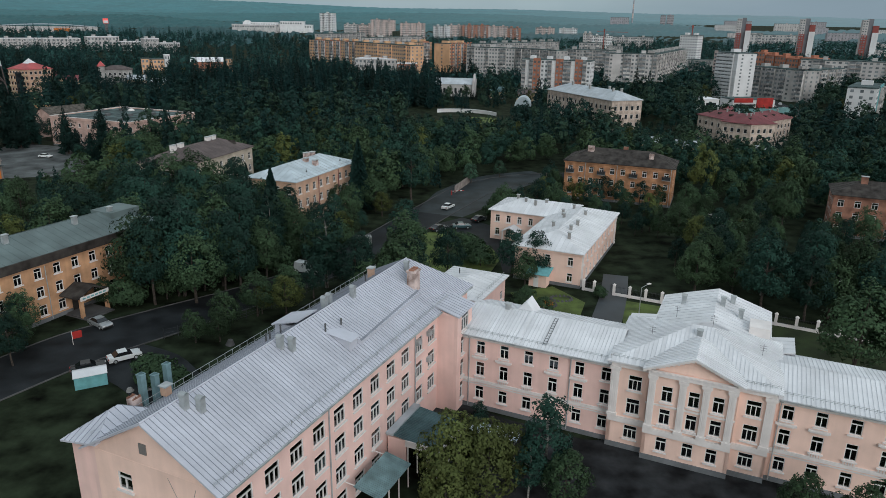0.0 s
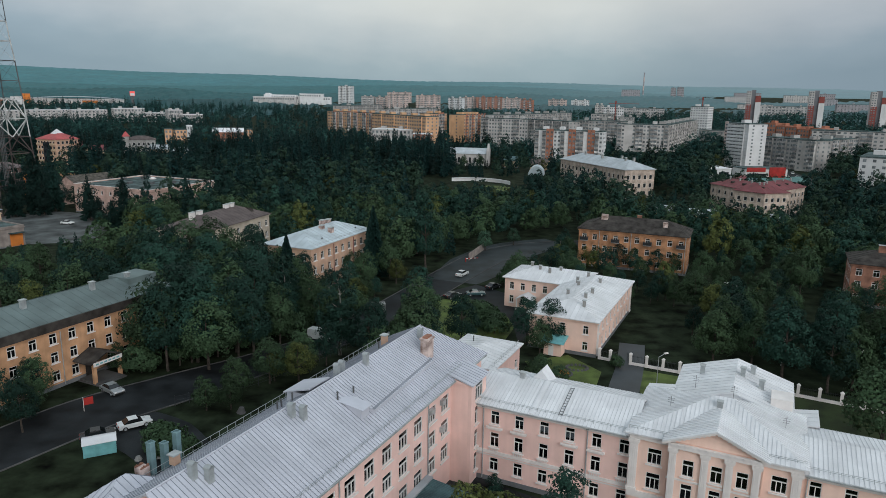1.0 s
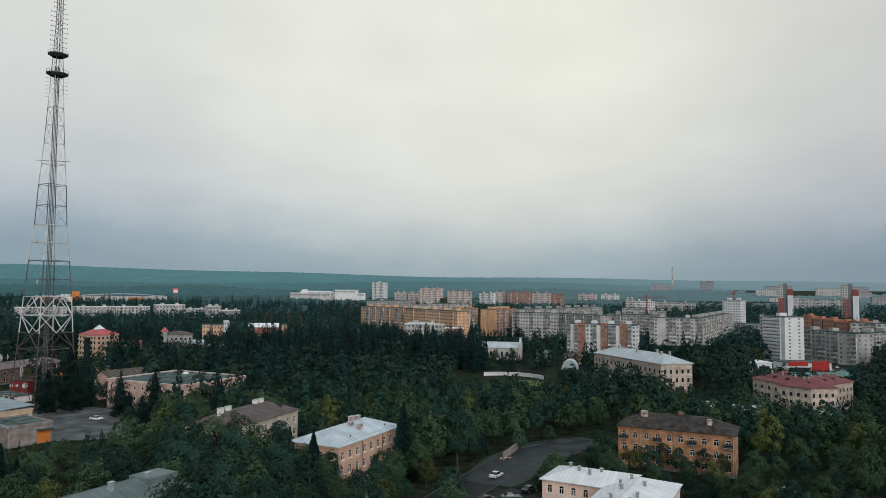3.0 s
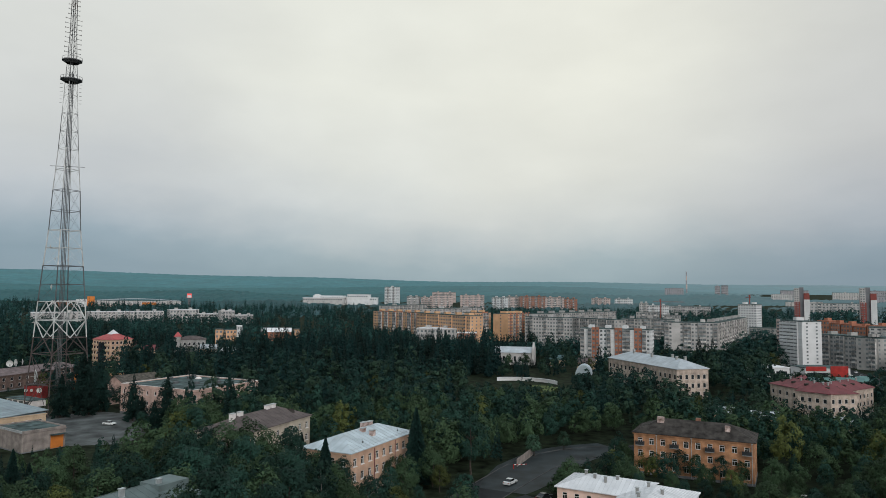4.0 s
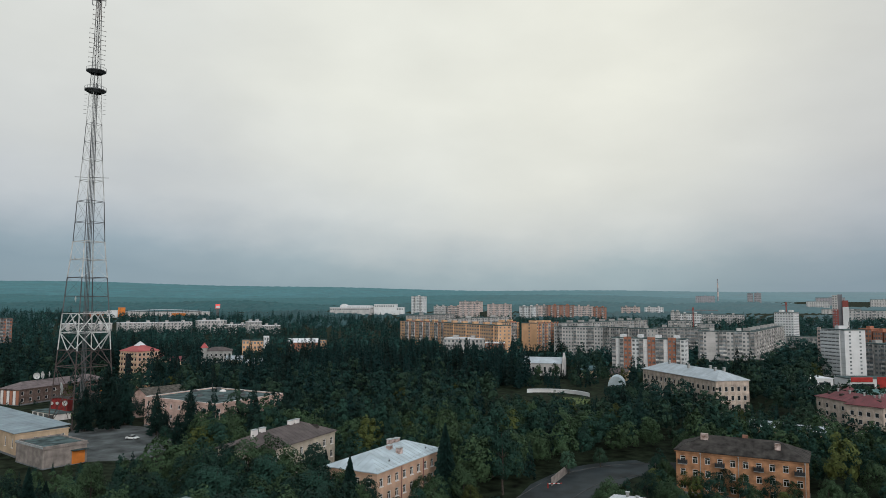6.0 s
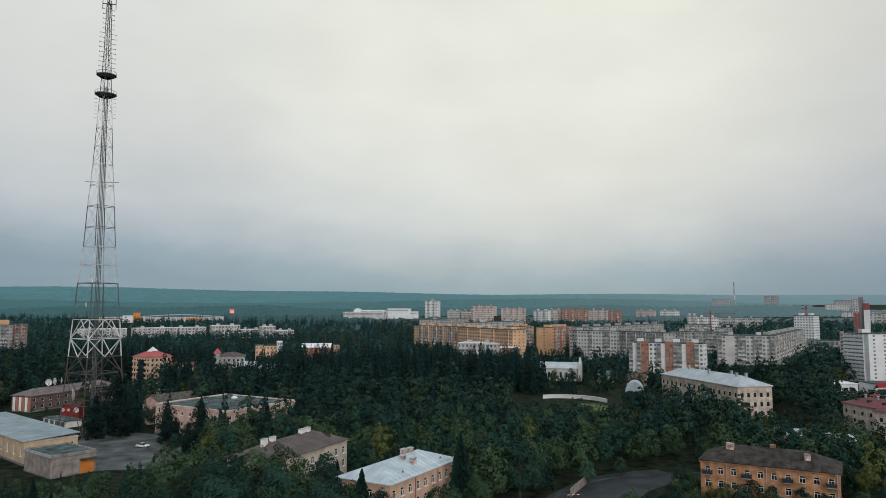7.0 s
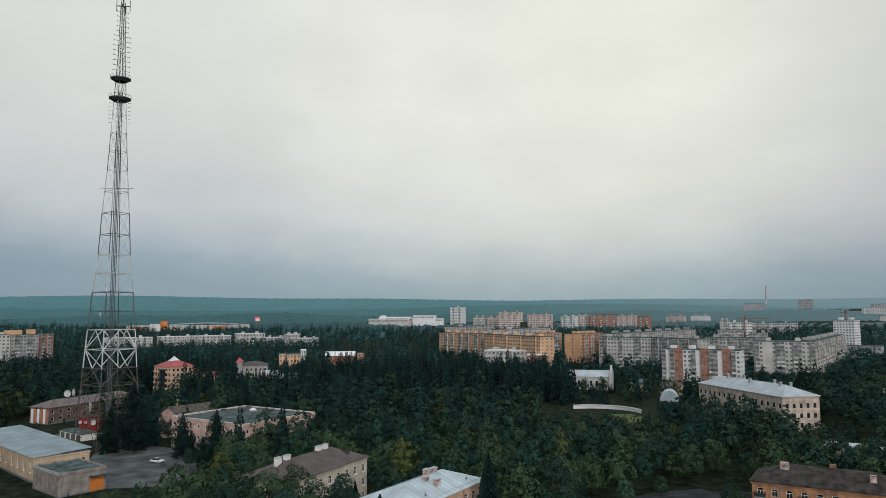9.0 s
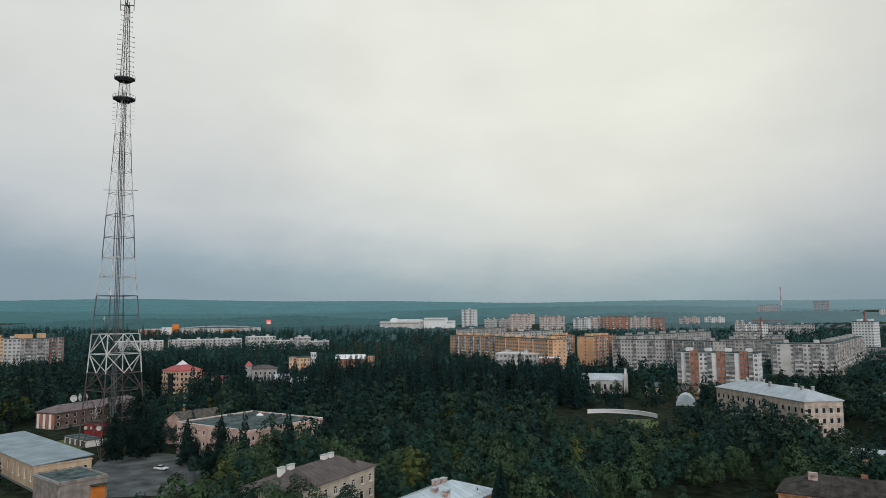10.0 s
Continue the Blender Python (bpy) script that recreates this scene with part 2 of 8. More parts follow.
M = dict(
    duct_teal=shader("teal_duct_sheet", (0.17, 0.27, 0.29), 0.6, metal=0.2, vary=0.15, scale=1),
    shaft=shader("flaking_whitewash", (0.52, 0.42, 0.39), 0.9, vary=0.3, scale=1, tint=(0.36, 0.20, 0.15)),
    pink=shader("pink_stucco", (0.82, 0.57, 0.515), 0.9, vary=0.07, scale=4, fine=20, streak=0.10),
    peach=shader("peach_stucco", (0.85, 0.61, 0.515), 0.9, vary=0.07, scale=4, fine=20, streak=0.10),
    paint=shader("white_paint", (0.74, 0.70, 0.68), 0.8, vary=0.06, scale=2, streak=0.08),
    roof=shader("galvanised_roof", (0.50, 0.515, 0.575), 0.62, metal=0.05, vary=0.07, scale=3.5, fine=9, rand=0.06, streak=0.06, bump=0.05),
    roof_light=shader("pale_metal_roof", (0.70, 0.71, 0.73), 0.6, metal=0.05, vary=0.08, scale=4, fine=9, rand=0.06, streak=0.08, bump=0.05),
    seam=shader("roof_seam", (0.26, 0.28, 0.32), 0.6, metal=0.1, vary=0.1),
    seam_pale=shader("white_roof_seam", (0.55, 0.565, 0.59), 0.6, metal=0.1, vary=0.1),
    roof_grey=shader("grey_sheet_roof", (0.40, 0.44, 0.47), 0.6, metal=0.05, vary=0.12, scale=4, rand=0.06),
    hall_pink=shader("weathered_pink_render", (0.60, 0.42, 0.36), 0.9, vary=0.15, scale=3, streak=0.2),
    seam_light=shader("pale_roof_seam", (0.36, 0.41, 0.44), 0.6, metal=0.1, vary=0.1),
    roof_blue=shader("blue_grey_roof", (0.46, 0.53, 0.57), 0.6, metal=0.05, vary=0.12, scale=4, rand=0.06),
    teal_roof=shader("blue_green_metal_roof", (0.10, 0.20, 0.19), 0.6, vary=0.15, scale=3),
    roof_teal=shader("teal_grey_roof", (0.125, 0.165, 0.165), 0.75, vary=0.18, scale=5),
    roof_brown=shader("brown_roof", (0.105, 0.085, 0.082), 0.8, vary=0.2, scale=3),
    roof_moss=shader("mossy_slate_roof", (0.10, 0.088, 0.075), 0.9, vary=0.34, scale=1.2, tint=(0.07, 0.075, 0.055)),
    roof_dark=shader("dark_slate_roof", (0.045, 0.04, 0.036), 0.9, vary=0.38, scale=1.6, tint=(0.05, 0.035, 0.028)),
    roof_bright=shader("bright_red_roof", (0.42, 0.09, 0.09), 0.6, vary=0.15, scale=4),
    roof_mauve=shader("faded_mauve_roof", (0.17, 0.135, 0.135), 0.85, vary=0.2, scale=2),
    roof_red=shader("red_metal_roof", (0.17, 0.050, 0.056), 0.7, vary=0.15, scale=4),
    bitumen=shader("patched_bitumen", (0.085, 0.118, 0.118), 0.9, vary=0.36, scale=3, fine=2, spec=0.08),
    roof_ware=shader("warehouse_roof", (0.25, 0.31, 0.34), 0.65, metal=0.05, vary=0.14, scale=6, rand=0.05),
    # darker copy of the mown lawn, shade painted into its colour
    lawn_dim=shader("shade_painted_lawn", (0.026, 0.038, 0.013), 0.95, vary=0.3, scale=3, fine=5, bump=0.4),
    store_brick=shader("grey_brown_brick", (0.27, 0.235, 0.215), 0.9, vary=0.2, scale=2, fine=10, streak=0.15),
    brown_wall=shader("weathered_brown_boards", (0.15, 0.105, 0.09), 0.9, vary=0.25, scale=2, streak=0.25),
    green_sheet=shader("green_roof_sheet", (0.07, 0.17, 0.10), 0.7, vary=0.15, scale=3),
    cracked=shader("cracked_concrete_yard", (0.085, 0.094, 0.094), 0.85, vary=0.40, scale=6, fine=1.2, bump=0.3),
    brick=shader("orange_brick", (0.42, 0.215, 0.115), 0.9, vary=0.26, scale=2.0, fine=12, streak=0.15),
    brick_old=shader("old_red_brick", (0.30, 0.15, 0.105), 0.9, vary=0.25, scale=2.0, fine=12, streak=0.18),
    ochre=shader("ochre_stucco", (0.56, 0.32, 0.18), 0.9, vary=0.2, scale=3, streak=0.2),
    school_wall=shader("weathered_cream_stucco", (0.50, 0.41, 0.345), 0.9, vary=0.24, scale=2.5, streak=0.25),
    cream=shader("dull_cream_stucco", (0.50, 0.44, 0.36), 0.9, vary=0.14, scale=2.5, streak=0.16),
    sand=shader("sand_stucco", (0.52, 0.39, 0.27), 0.9, vary=0.12, scale=3, streak=0.14),
    rose=shader("rose_stucco", (0.56, 0.37, 0.265), 0.9, vary=0.12, scale=3, streak=0.14),
    plinth=shader("grey_plinth", (0.16, 0.17, 0.18), 0.9, vary=0.15, scale=2),
    panel=shader("grey_panel", (0.47, 0.455, 0.445), 0.9, vary=0.12, scale=8, streak=0.1),
    panel_dark=shader("grey_brown_panel", (0.36, 0.352, 0.34), 0.9, vary=0.15, scale=8, streak=0.12),
    panel_white=shader("white_panel", (0.64, 0.645, 0.65), 0.9, vary=0.06, scale=8, streak=0.06),
    panel_orange=shader("orange_panel", (0.62, 0.375, 0.22), 0.9, vary=0.1, scale=8, streak=0.08),
    panel_red=shader("terracotta_panel", (0.36, 0.155, 0.10), 0.9, vary=0.12, scale=8),
    panel_pink=shader("pink_panel", (0.53, 0.42, 0.385), 0.9, vary=0.1, scale=8),
    balcony=shader("balcony_panel", (0.44, 0.42, 0.405), 0.7, vary=0.3, island=0.45, scale=3),
    pvc=shader("white_window_frame", (0.72, 0.71, 0.70), 0.5, vary=0.05),
    iron=shader("dark_iron", (0.05, 0.055, 0.06), 0.55, metal=0.4, vary=0.2),
    zinc=shader("zinc_sheet", (0.42, 0.45, 0.46), 0.5, metal=0.35, vary=0.14, scale=1),
    teal_sheet=shader("teal_sheet", (0.07, 0.125, 0.135), 0.6, metal=0.2, vary=0.2, scale=1.5),
    teal_pale=shader("pale_teal_sheet", (0.16, 0.25, 0.265), 0.6, metal=0.15, vary=0.2, scale=1.5),
    # asphalt has tree shade painted in; damp is the lighter copy for open road
    asphalt=shader("worn_shaded_asphalt", (0.019, 0.022, 0.024), 0.7, vary=0.34, scale=4, fine=5, spec=0.12),
    damp=shader("damp_asphalt", (0.032, 0.040, 0.043), 0.65, vary=0.34, scale=5, fine=4, spec=0.15),
    path=shader("asphalt_path", (0.050, 0.057, 0.063), 0.6, vary=0.15, scale=3, fine=8),
    yard=shader("patched_yard", (0.026, 0.028, 0.030), 0.85, vary=0.44, scale=3, fine=1.5, spec=0.1),
    kerb=shader("concrete_kerb", (0.09, 0.09, 0.09), 0.9, vary=0.2),
    concrete=shader("concrete", (0.30, 0.30, 0.29), 0.9, vary=0.2, scale=3),
    lawn=shader("mown_lawn", (0.085, 0.118, 0.030), 0.95, vary=0.28, scale=3, fine=5, bump=0.4),
    ground=shader("rough_ground", (0.020, 0.028, 0.016), 0.95, vary=0.42, scale=3.5, fine=1.6, bump=0.5, spec=0.04, tint=(0.013, 0.012, 0.010)),
    bark=shader("bark", (0.06, 0.05, 0.042), 0.95, vary=0.3, scale=0.5, fine=14),
    birch_bark=shader("birch_bark", (0.24, 0.235, 0.22), 0.9, vary=0.35, scale=0.4, fine=10),
    leaf=leafy("broad_leaf", (0.037, 0.068, 0.034)),
    leaf_b=leafy("dark_leaf", (0.015, 0.042, 0.031)),
    leaf_c=leafy("yellowing_leaf", (0.066, 0.082, 0.026)),
    needle=leafy("spruce_needle", (0.008, 0.025, 0.021)),
    leaf_d=leafy("olive_leaf", (0.033, 0.059, 0.029)),
    # park and far leaves have distance haze painted in as paler, bluer colour
    park_leaf=leafy("grey_green_leaf", (0.038, 0.078, 0.050), 0.15),
    park_dark=leafy("deep_green_leaf", (0.017, 0.053, 0.044), 0.15),
    far_leaf=leafy("haze_painted_leaf", (0.026, 0.076, 0.068), 0.1),
    far_pine=leafy("haze_painted_needle", (0.013, 0.048, 0.046), 0.1),
    steel_red=shader("rusty_red_steel", (0.085, 0.066, 0.064), 0.75, vary=0.25, scale=3),
    steel_white=shader("weathered_white_steel", (0.52, 0.53, 0.52), 0.7, vary=0.2, scale=3),
    steel_dark=shader("grey_steel", (0.10, 0.105, 0.11), 0.7, vary=0.2, scale=3),
    rubber=shader("tyre_rubber", (0.02, 0.02, 0.02), 0.8, vary=0.1),
    orange=shader("orange_sheet", (0.62, 0.20, 0.04), 0.7, vary=0.1),
    hut_red=shader("faded_red_paint", (0.20, 0.022, 0.022), 0.75, vary=0.3, scale=1.2, streak=0.2),
    red=shader("red_sheet", (0.38, 0.03, 0.025), 0.6, vary=0.15),
    turquoise=shader("turquoise_sheet", (0.16, 0.40, 0.42), 0.6, vary=0.12, scale=1),
    flower=shader("orange_flowers", (0.50, 0.17, 0.02), 0.8, vary=0.3, island=0.3),
    curtain=shader("pale_curtain", (0.40, 0.46, 0.46), 0.9, vary=0.1, rand=0.3),
    room=shader("room_lining", (0.20, 0.19, 0.18), 0.9, vary=0.1),
)


def glass_material(name, tint):
    mat = bpy.data.materials.new(name)
    mat.use_nodes = True
    nodes, links = mat.node_tree.nodes, mat.node_tree.links
    nodes.remove(nodes["Principled BSDF"])
    clear, gloss, mix, fres = (nodes.new(k) for k in ("ShaderNodeBsdfTransparent", "ShaderNodeBsdfGlossy", "ShaderNodeMixShader", "ShaderNodeFresnel"))
    clear.inputs["Color"].default_value = (*tint, 1)
    gloss.inputs["Roughness"].default_value = 0.03
    fres.inputs["IOR"].default_value = 2.5
    links.new(fres.outputs[0], mix.inputs[0])
    links.new(clear.outputs[0], mix.inputs[1])
    links.new(gloss.outputs[0], mix.inputs[2])
    links.new(mix.outputs[0], nodes["Material Output"].inputs[0])
    return mat


M["glass"] = glass_material("window_glass", (0.55, 0.62, 0.62))
M["dark_glass"] = shader("dark_window_glass", (0.025, 0.03, 0.034), 0.12, vary=0.2, island=0.5, bump=0, spec=0.6)
# paler than dark_glass, with distance haze painted into the colour
M["far_glass"] = shader("haze_lightened_glass", (0.17, 0.19, 0.20), 0.2, vary=0.2, island=0.4, bump=0, spec=0.5)
M["clad_red"] = shader("red_cladding", (0.24, 0.065, 0.055), 0.7, vary=0.1, scale=8)
# lilac grey that paints distance haze onto far buildings and the chimney
M["clad_haze"] = shader("haze_painted_render", (0.30, 0.29, 0.31), 0.9, vary=0.1, scale=8)
M["clad_grey"] = shader("grey_cladding", (0.17, 0.175, 0.19), 0.7, vary=0.1, scale=8)
M["car_glass"] = shader("car_glass", (0.012, 0.014, 0.016), 0.08, vary=0.1, bump=0, spec=0.6)


def glow(name, color, strength):
    mat = bpy.data.materials.new(name)
    mat.use_nodes = True
    bsdf = mat.node_tree.nodes["Principled BSDF"]
    bsdf.inputs["Base Color"].default_value = (*color, 1)
    bsdf.inputs["Emission Color"].default_value = (*color, 1)
    bsdf.inputs["Emission Strength"].default_value = strength
    return mat


M["sign_glow"] = glow("lit_sign", (0.7, 0.08, 0.07), 0.5)


def car_paint(name, color, metal=0.3):
    return shader(name, color, 0.3, metal=metal, vary=0.05, scale=2, bump=0, spec=0.5)


M.update(car_white=car_paint("white_car_paint", (0.62, 0.64, 0.64), 0.0), car_silver=car_paint("silver_car_paint", (0.40, 0.42, 0.43), 0.5),
         car_dark=car_paint("dark_car_paint", (0.03, 0.035, 0.04)), car_blue=car_paint("blue_green_car_paint", (0.04, 0.09, 0.10)))


# Mesh tools
class Shape:
    """Vertices and faces gathered for one mesh."""

    def __init__(self):
        self.v, self.f = [], []

    def add(self, verts, faces):
        k = len(self.v)
        self.v += [tuple(p) for p in verts]
        self.f += [tuple(k + i for i in face) for face in faces]
        return self

    def quad(self, a, b, c, d):
        return self.add((a, b, c, d), ((0, 1, 2, 3),))

    def box(self, x0, x1, y0, y1, z0, z1, m=None):
        p = [(x, y, z) for z in (z0, z1) for y in (y0, y1) for x in (x0, x1)]
        if m is not None:
            p = [m @ Vector(q) for q in p]
        return self.add(p, ((0, 2, 3, 1), (4, 5, 7, 6), (0, 1, 5, 4), (1, 3, 7, 5), (3, 2, 6, 7), (2, 0, 4, 6)))

    def prism(self, poly, z0, z1):
        n = len(poly)
        verts = [(x, y, z0) for x, y in poly] + [(x, y, z1) for x, y in poly]
        faces = [tuple(range(n))[::-1], tuple(range(n, 2 * n))] + [(i, (i + 1) % n, n + (i + 1) % n, n + i) for i in range(n)]
        return self.add(verts, faces)

    def slab(self, poly, down):
        """A flat 3D polygon thickened by the vector down."""
        n, d = len(poly), Vector(down)
        verts = [Vector(p) for p in poly] + [Vector(p) + d for p in poly]
        faces = [tuple(range(n)), tuple(range(n, 2 * n))[::-1]] + [(i, n + i, n + (i + 1) % n, (i + 1) % n) for i in range(n)]
        return self.add(verts, faces)

    def beam(self, a, b, r, n=4, r2=None):
        a, b = Vector(a), Vector(b)
        way = (b - a).normalized()
        side = way.cross(Vector((0, 0, 1)) if abs(way.z) < 0.95 else Vector((1, 0, 0))).normalized()
        up = side.cross(way)
        r2 = r if r2 is None else r2
        ring = [(math.cos(2 * math.pi * (i + 0.5) / n), math.sin(2 * math.pi * (i + 0.5) / n)) for i in range(n)]
        verts = [a + (side * c + up * s) * r for c, s in ring] + [b + (side * c + up * s) * r2 for c, s in ring]
        faces = [(i, (i + 1) % n, n + (i + 1) % n, n + i) for i in range(n)] + [tuple(range(n))[::-1], tuple(range(n, 2 * n))]
        return self.add(verts, faces)

    def mesh(self, name, mat, smooth=False, weld=False):
        me = bpy.data.meshes.new(name)
        me.from_pydata(self.v, [], self.f)
        bm = bmesh.new()
        bm.from_mesh(me)
        if weld:
            bmesh.ops.remove_doubles(bm, verts=bm.verts, dist=0.0005)
        bmesh.ops.recalc_face_normals(bm, faces=bm.faces)
        bm.to_mesh(me)
        bm.free()
        if smooth:
            me.shade_smooth()
        me.materials.append(M[mat] if isinstance(mat, str) else mat)
        return me


def part(name, shape, mat, parent=None, label="", m=None, smooth=False):
    """Links a shape (or a finished mesh) as one mesh object, as a part where it has a parent."""
    ob = new(name, shape.mesh(name, mat, smooth) if isinstance(shape, Shape) else shape)
    if m is not None:
        ob.matrix_basis = m
    ob.parent = parent
    return tagged(ob, label) if label else ob


def thing(name, m, label, category, group="", kind=""):
    ob = new(name)
    ob.empty_display_size = 0.5
    ob.matrix_basis = m
    return tagged(ob, label, category, group, kind)


def at2(x, y, z=0.0, deg=0.0):
    return pose(x, y, z, 0, 0, deg)


def clip(poly, axis, value, keep_above):
    """A convex 2D polygon cut at one coordinate."""
    out = []
    for i, p in enumerate(poly):
        q = poly[(i + 1) % len(poly)]
        inside_p, inside_q = (p[axis] >= value) == keep_above, (q[axis] >= value) == keep_above
        if inside_p:
            out.append(p)
        if inside_p != inside_q:
            t = (value - p[axis]) / (q[axis] - p[axis])
            out.append((p[0] + t * (q[0] - p[0]), p[1] + t * (q[1] - p[1])))
    return out


SEAMS = dict(roof="seam", roof_light="seam_pale", roof_grey="seam_light", roof_blue="seam_light", roof_red="roof_brown")


def slope(parent, poly, width, mat="roof", thick=0.14, seam=0.07):
    """One roof plane (its first edge is the eave) as a deck with separate standing-seam sheets on it."""
    pts = [Vector(p) for p in poly]
    e = (pts[1] - pts[0]).normalized()
    n = (pts[1] - pts[0]).cross(pts[2] - pts[0]).normalized()
    if n.z < 0:
        n = -n
    g = n.cross(e)
    if g.z < 0:
        g = -g
    o = pts[0]
    deck = part("roof", Shape().slab(pts, (0, 0, -thick)), mat, parent)
    flat = [((p - o).dot(e), (p - o).dot(g)) for p in pts]
    lo, hi = min(p[0] for p in flat), max(p[0] for p in flat)
    count = max(1, round((hi - lo) / width))
    w = (hi - lo) / count
    for k in range(count):
        cell = clip(clip(flat, 0, lo + k * w, True), 0, lo + (k + 1) * w - 0.012, False)
        if len(cell) < 3:
            continue
        back = lambda p, up: o + e * p[0] + g * p[1] + n * up
        s = Shape()
        m, first = len(cell), 10 ** 6
        s.add([back(p, 0.006) for p in cell] + [back(p, 0.024) for p in cell],
              [tuple(range(m, 2 * m))] + [(i, (i + 1) % m, m + (i + 1) % m, m + i) for i in range(m)])
        x0 = lo + k * w
        edge = [p[1] for p in cell if p[0] < x0 + 0.02]
        if k and len(edge) > 1 and max(edge) - min(edge) > 0.3:
            a, b = min(edge), max(edge)
            ring = [(x0 - 0.014, a), (x0 + 0.016, a), (x0 + 0.016, b), (x0 - 0.014, b)]
            first = len(s.f)
            s.add([back(p, 0.02) for p in ring] + [back(p, seam) for p in ring], [(4, 5, 6, 7), (0, 1, 5, 4), (1, 2, 6, 5), (2, 3, 7, 6), (3, 0, 4, 7)])
        sheet = s.mesh("roof_sheet", mat)
        if len(s.f) > first:
            sheet.materials.append(M[SEAMS.get(mat, mat)])
            for face in list(sheet.polygons)[first:]:
                face.material_index = 1
        part("roof_sheet", sheet, None, deck)
    return deck


def wall_shape(length, z0, z1, holes, thick=0.4):
    """A wall along x from 0 to length, its outer face at y = 0, pierced by holes (s0, s1, za, zb)."""
    s = Shape()
    xs = sorted({0.0, length, *(h[0] for h in holes), *(h[1] for h in holes)})
    zs = sorted({z0, z1, *(h[2] for h in holes), *(h[3] for h in holes)})
    holes = list(holes)
    for xa, xb in zip(xs, xs[1:]):
        run = None
        for za, zb in [*zip(zs, zs[1:]), (None, None)]:
            open_here = za is None or any(h[0] <= xa + 1e-6 and xb <= h[1] + 1e-6 and h[2] <= za + 1e-6 and zb <= h[3] + 1e-6 for h in holes)
            if open_here:
                if run:
                    for y in (0, thick):
                        s.quad((xa, y, run[0]), (xb, y, run[0]), (xb, y, run[1]), (xa, y, run[1]))
                run = None
            else:
                run = (run[0], zb) if run else (za, zb)
    for a, b, c, d in holes:
        s.quad((a, 0, c), (b, 0, c), (b, thick, c), (a, thick, c))
        s.quad((a, 0, d), (b, 0, d), (b, thick, d), (a, thick, d))
        s.quad((a, 0, c), (a, 0, d), (a, thick, d), (a, thick, c))
        s.quad((b, 0, c), (b, 0, d), (b, thick, d), (b, thick, c))
    for x in (0, length):
        s.quad((x, 0, z0), (x, thick, z0), (x, thick, z1), (x, 0, z1))
    for z in (z0, z1):
        s.quad((0, 0, z), (length, 0, z), (length, thick, z), (0, thick, z))
    return s


def raw_mesh(name, shape, mat):
    me = bpy.data.meshes.new(name)
    me.from_pydata(shape.v, [], shape.f)
    me.materials.append(M[mat])
    return me


WINDOWS = {}


def window_meshes(w, h, kind):
    """Frame with mullion and transom, pane and sill of a window w wide and h high, its foot at z = 0; all centred on x = 0."""
    key = (round(w, 2), round(h, 2), kind)
    if key not in WINDOWS:
        t, b = 0.075, 0.04
        lo, hi, bar = t, h - t, h * 0.68
        x0, x1 = t, w - t
        if kind == "plain":
            holes = [(x0, x1, lo, hi)]
        elif kind == "triple":
            c1, c2 = w * 0.34, w * 0.66
            holes = [(x0, c1 - b, lo, bar - b), (c1 + b, c2 - b, lo, bar - b), (c2 + b, x1, lo, bar - b), (x0, x1, bar + b, hi)]
        else:
            holes = [(x0, w / 2 - b, lo, bar - b), (w / 2 + b, x1, lo, bar - b), (x0, x1, bar + b, hi)]
        f = wall_shape(w, 0, h, holes, 0.13)
        f.v = [(x - w / 2, y + 0.05, z) for x, y, z in f.v]
        p = Shape().box(-w / 2 + t * 0.6, w / 2 - t * 0.6, 0.135, 0.15, t * 0.6, h - t * 0.6)
        sill = Shape().box(-w / 2 - 0.14, w / 2 + 0.14, -0.18, 0.12, -0.15, -0.005)
        cur = Shape()
        n = 8
        for i in range(n):
            x0, x1 = -w / 2 + w * i / n, -w / 2 + w * (i + 1) / n
            cur.quad((x0, 0.34 + 0.03 * (i % 2), 0.05), (x1, 0.34 + 0.03 * ((i + 1) % 2), 0.05), (x1, 0.34 + 0.03 * ((i + 1) % 2), h * 0.74), (x0, 0.34 + 0.03 * (i % 2), h * 0.74))
        WINDOWS[key] = (f.mesh("window", "pvc", weld=True), p.mesh("pane", "glass" if kind != "plain" else "dark_glass"), sill.mesh("sill", "paint"), raw_mesh("curtain", cur, "curtain"))
    return WINDOWS[key]


def corrugated(length, depth, z_back, z_front, wave=0.26, high=0.08):
    """A corrugated sheet: ridges run along y, from z_front at y = 0 to z_back at y = depth; one connected surface with thickness."""
    s, n = Shape(), round(length / wave * 4)
    for low in (0, 0.03):
        for y, z in ((0, z_front), (depth, z_back)):
            for i in range(n + 1):
                s.v.append((length * i / n, y, z - low + high * 0.5 * math.sin(2 * math.pi * i / 4)))
    m = n + 1
    for i in range(n):
        s.f += [(i, i + 1, m + i + 1, m + i), (2 * m + i, 3 * m + i, 3 * m + i + 1, 2 * m + i + 1), (i, 2 * m + i, 2 * m + i + 1, i + 1), (m + i, m + i + 1, 3 * m + i + 1, 3 * m + i)]
    return s


rng = random.Random(7)


def window(parent, m, w, h, kind="double", sill=True, curtain=0.55):
    frame_mesh, pane, sill_mesh, cur = window_meshes(w, h, kind)
    win = part("window", frame_mesh, None, parent, m=m)
    part("pane", pane, None, win)
    if sill:
        part("sill", sill_mesh, None, win)
    if kind != "plain" and rng.random() < curtain:
        part("curtain", cur, None, win)
    return win


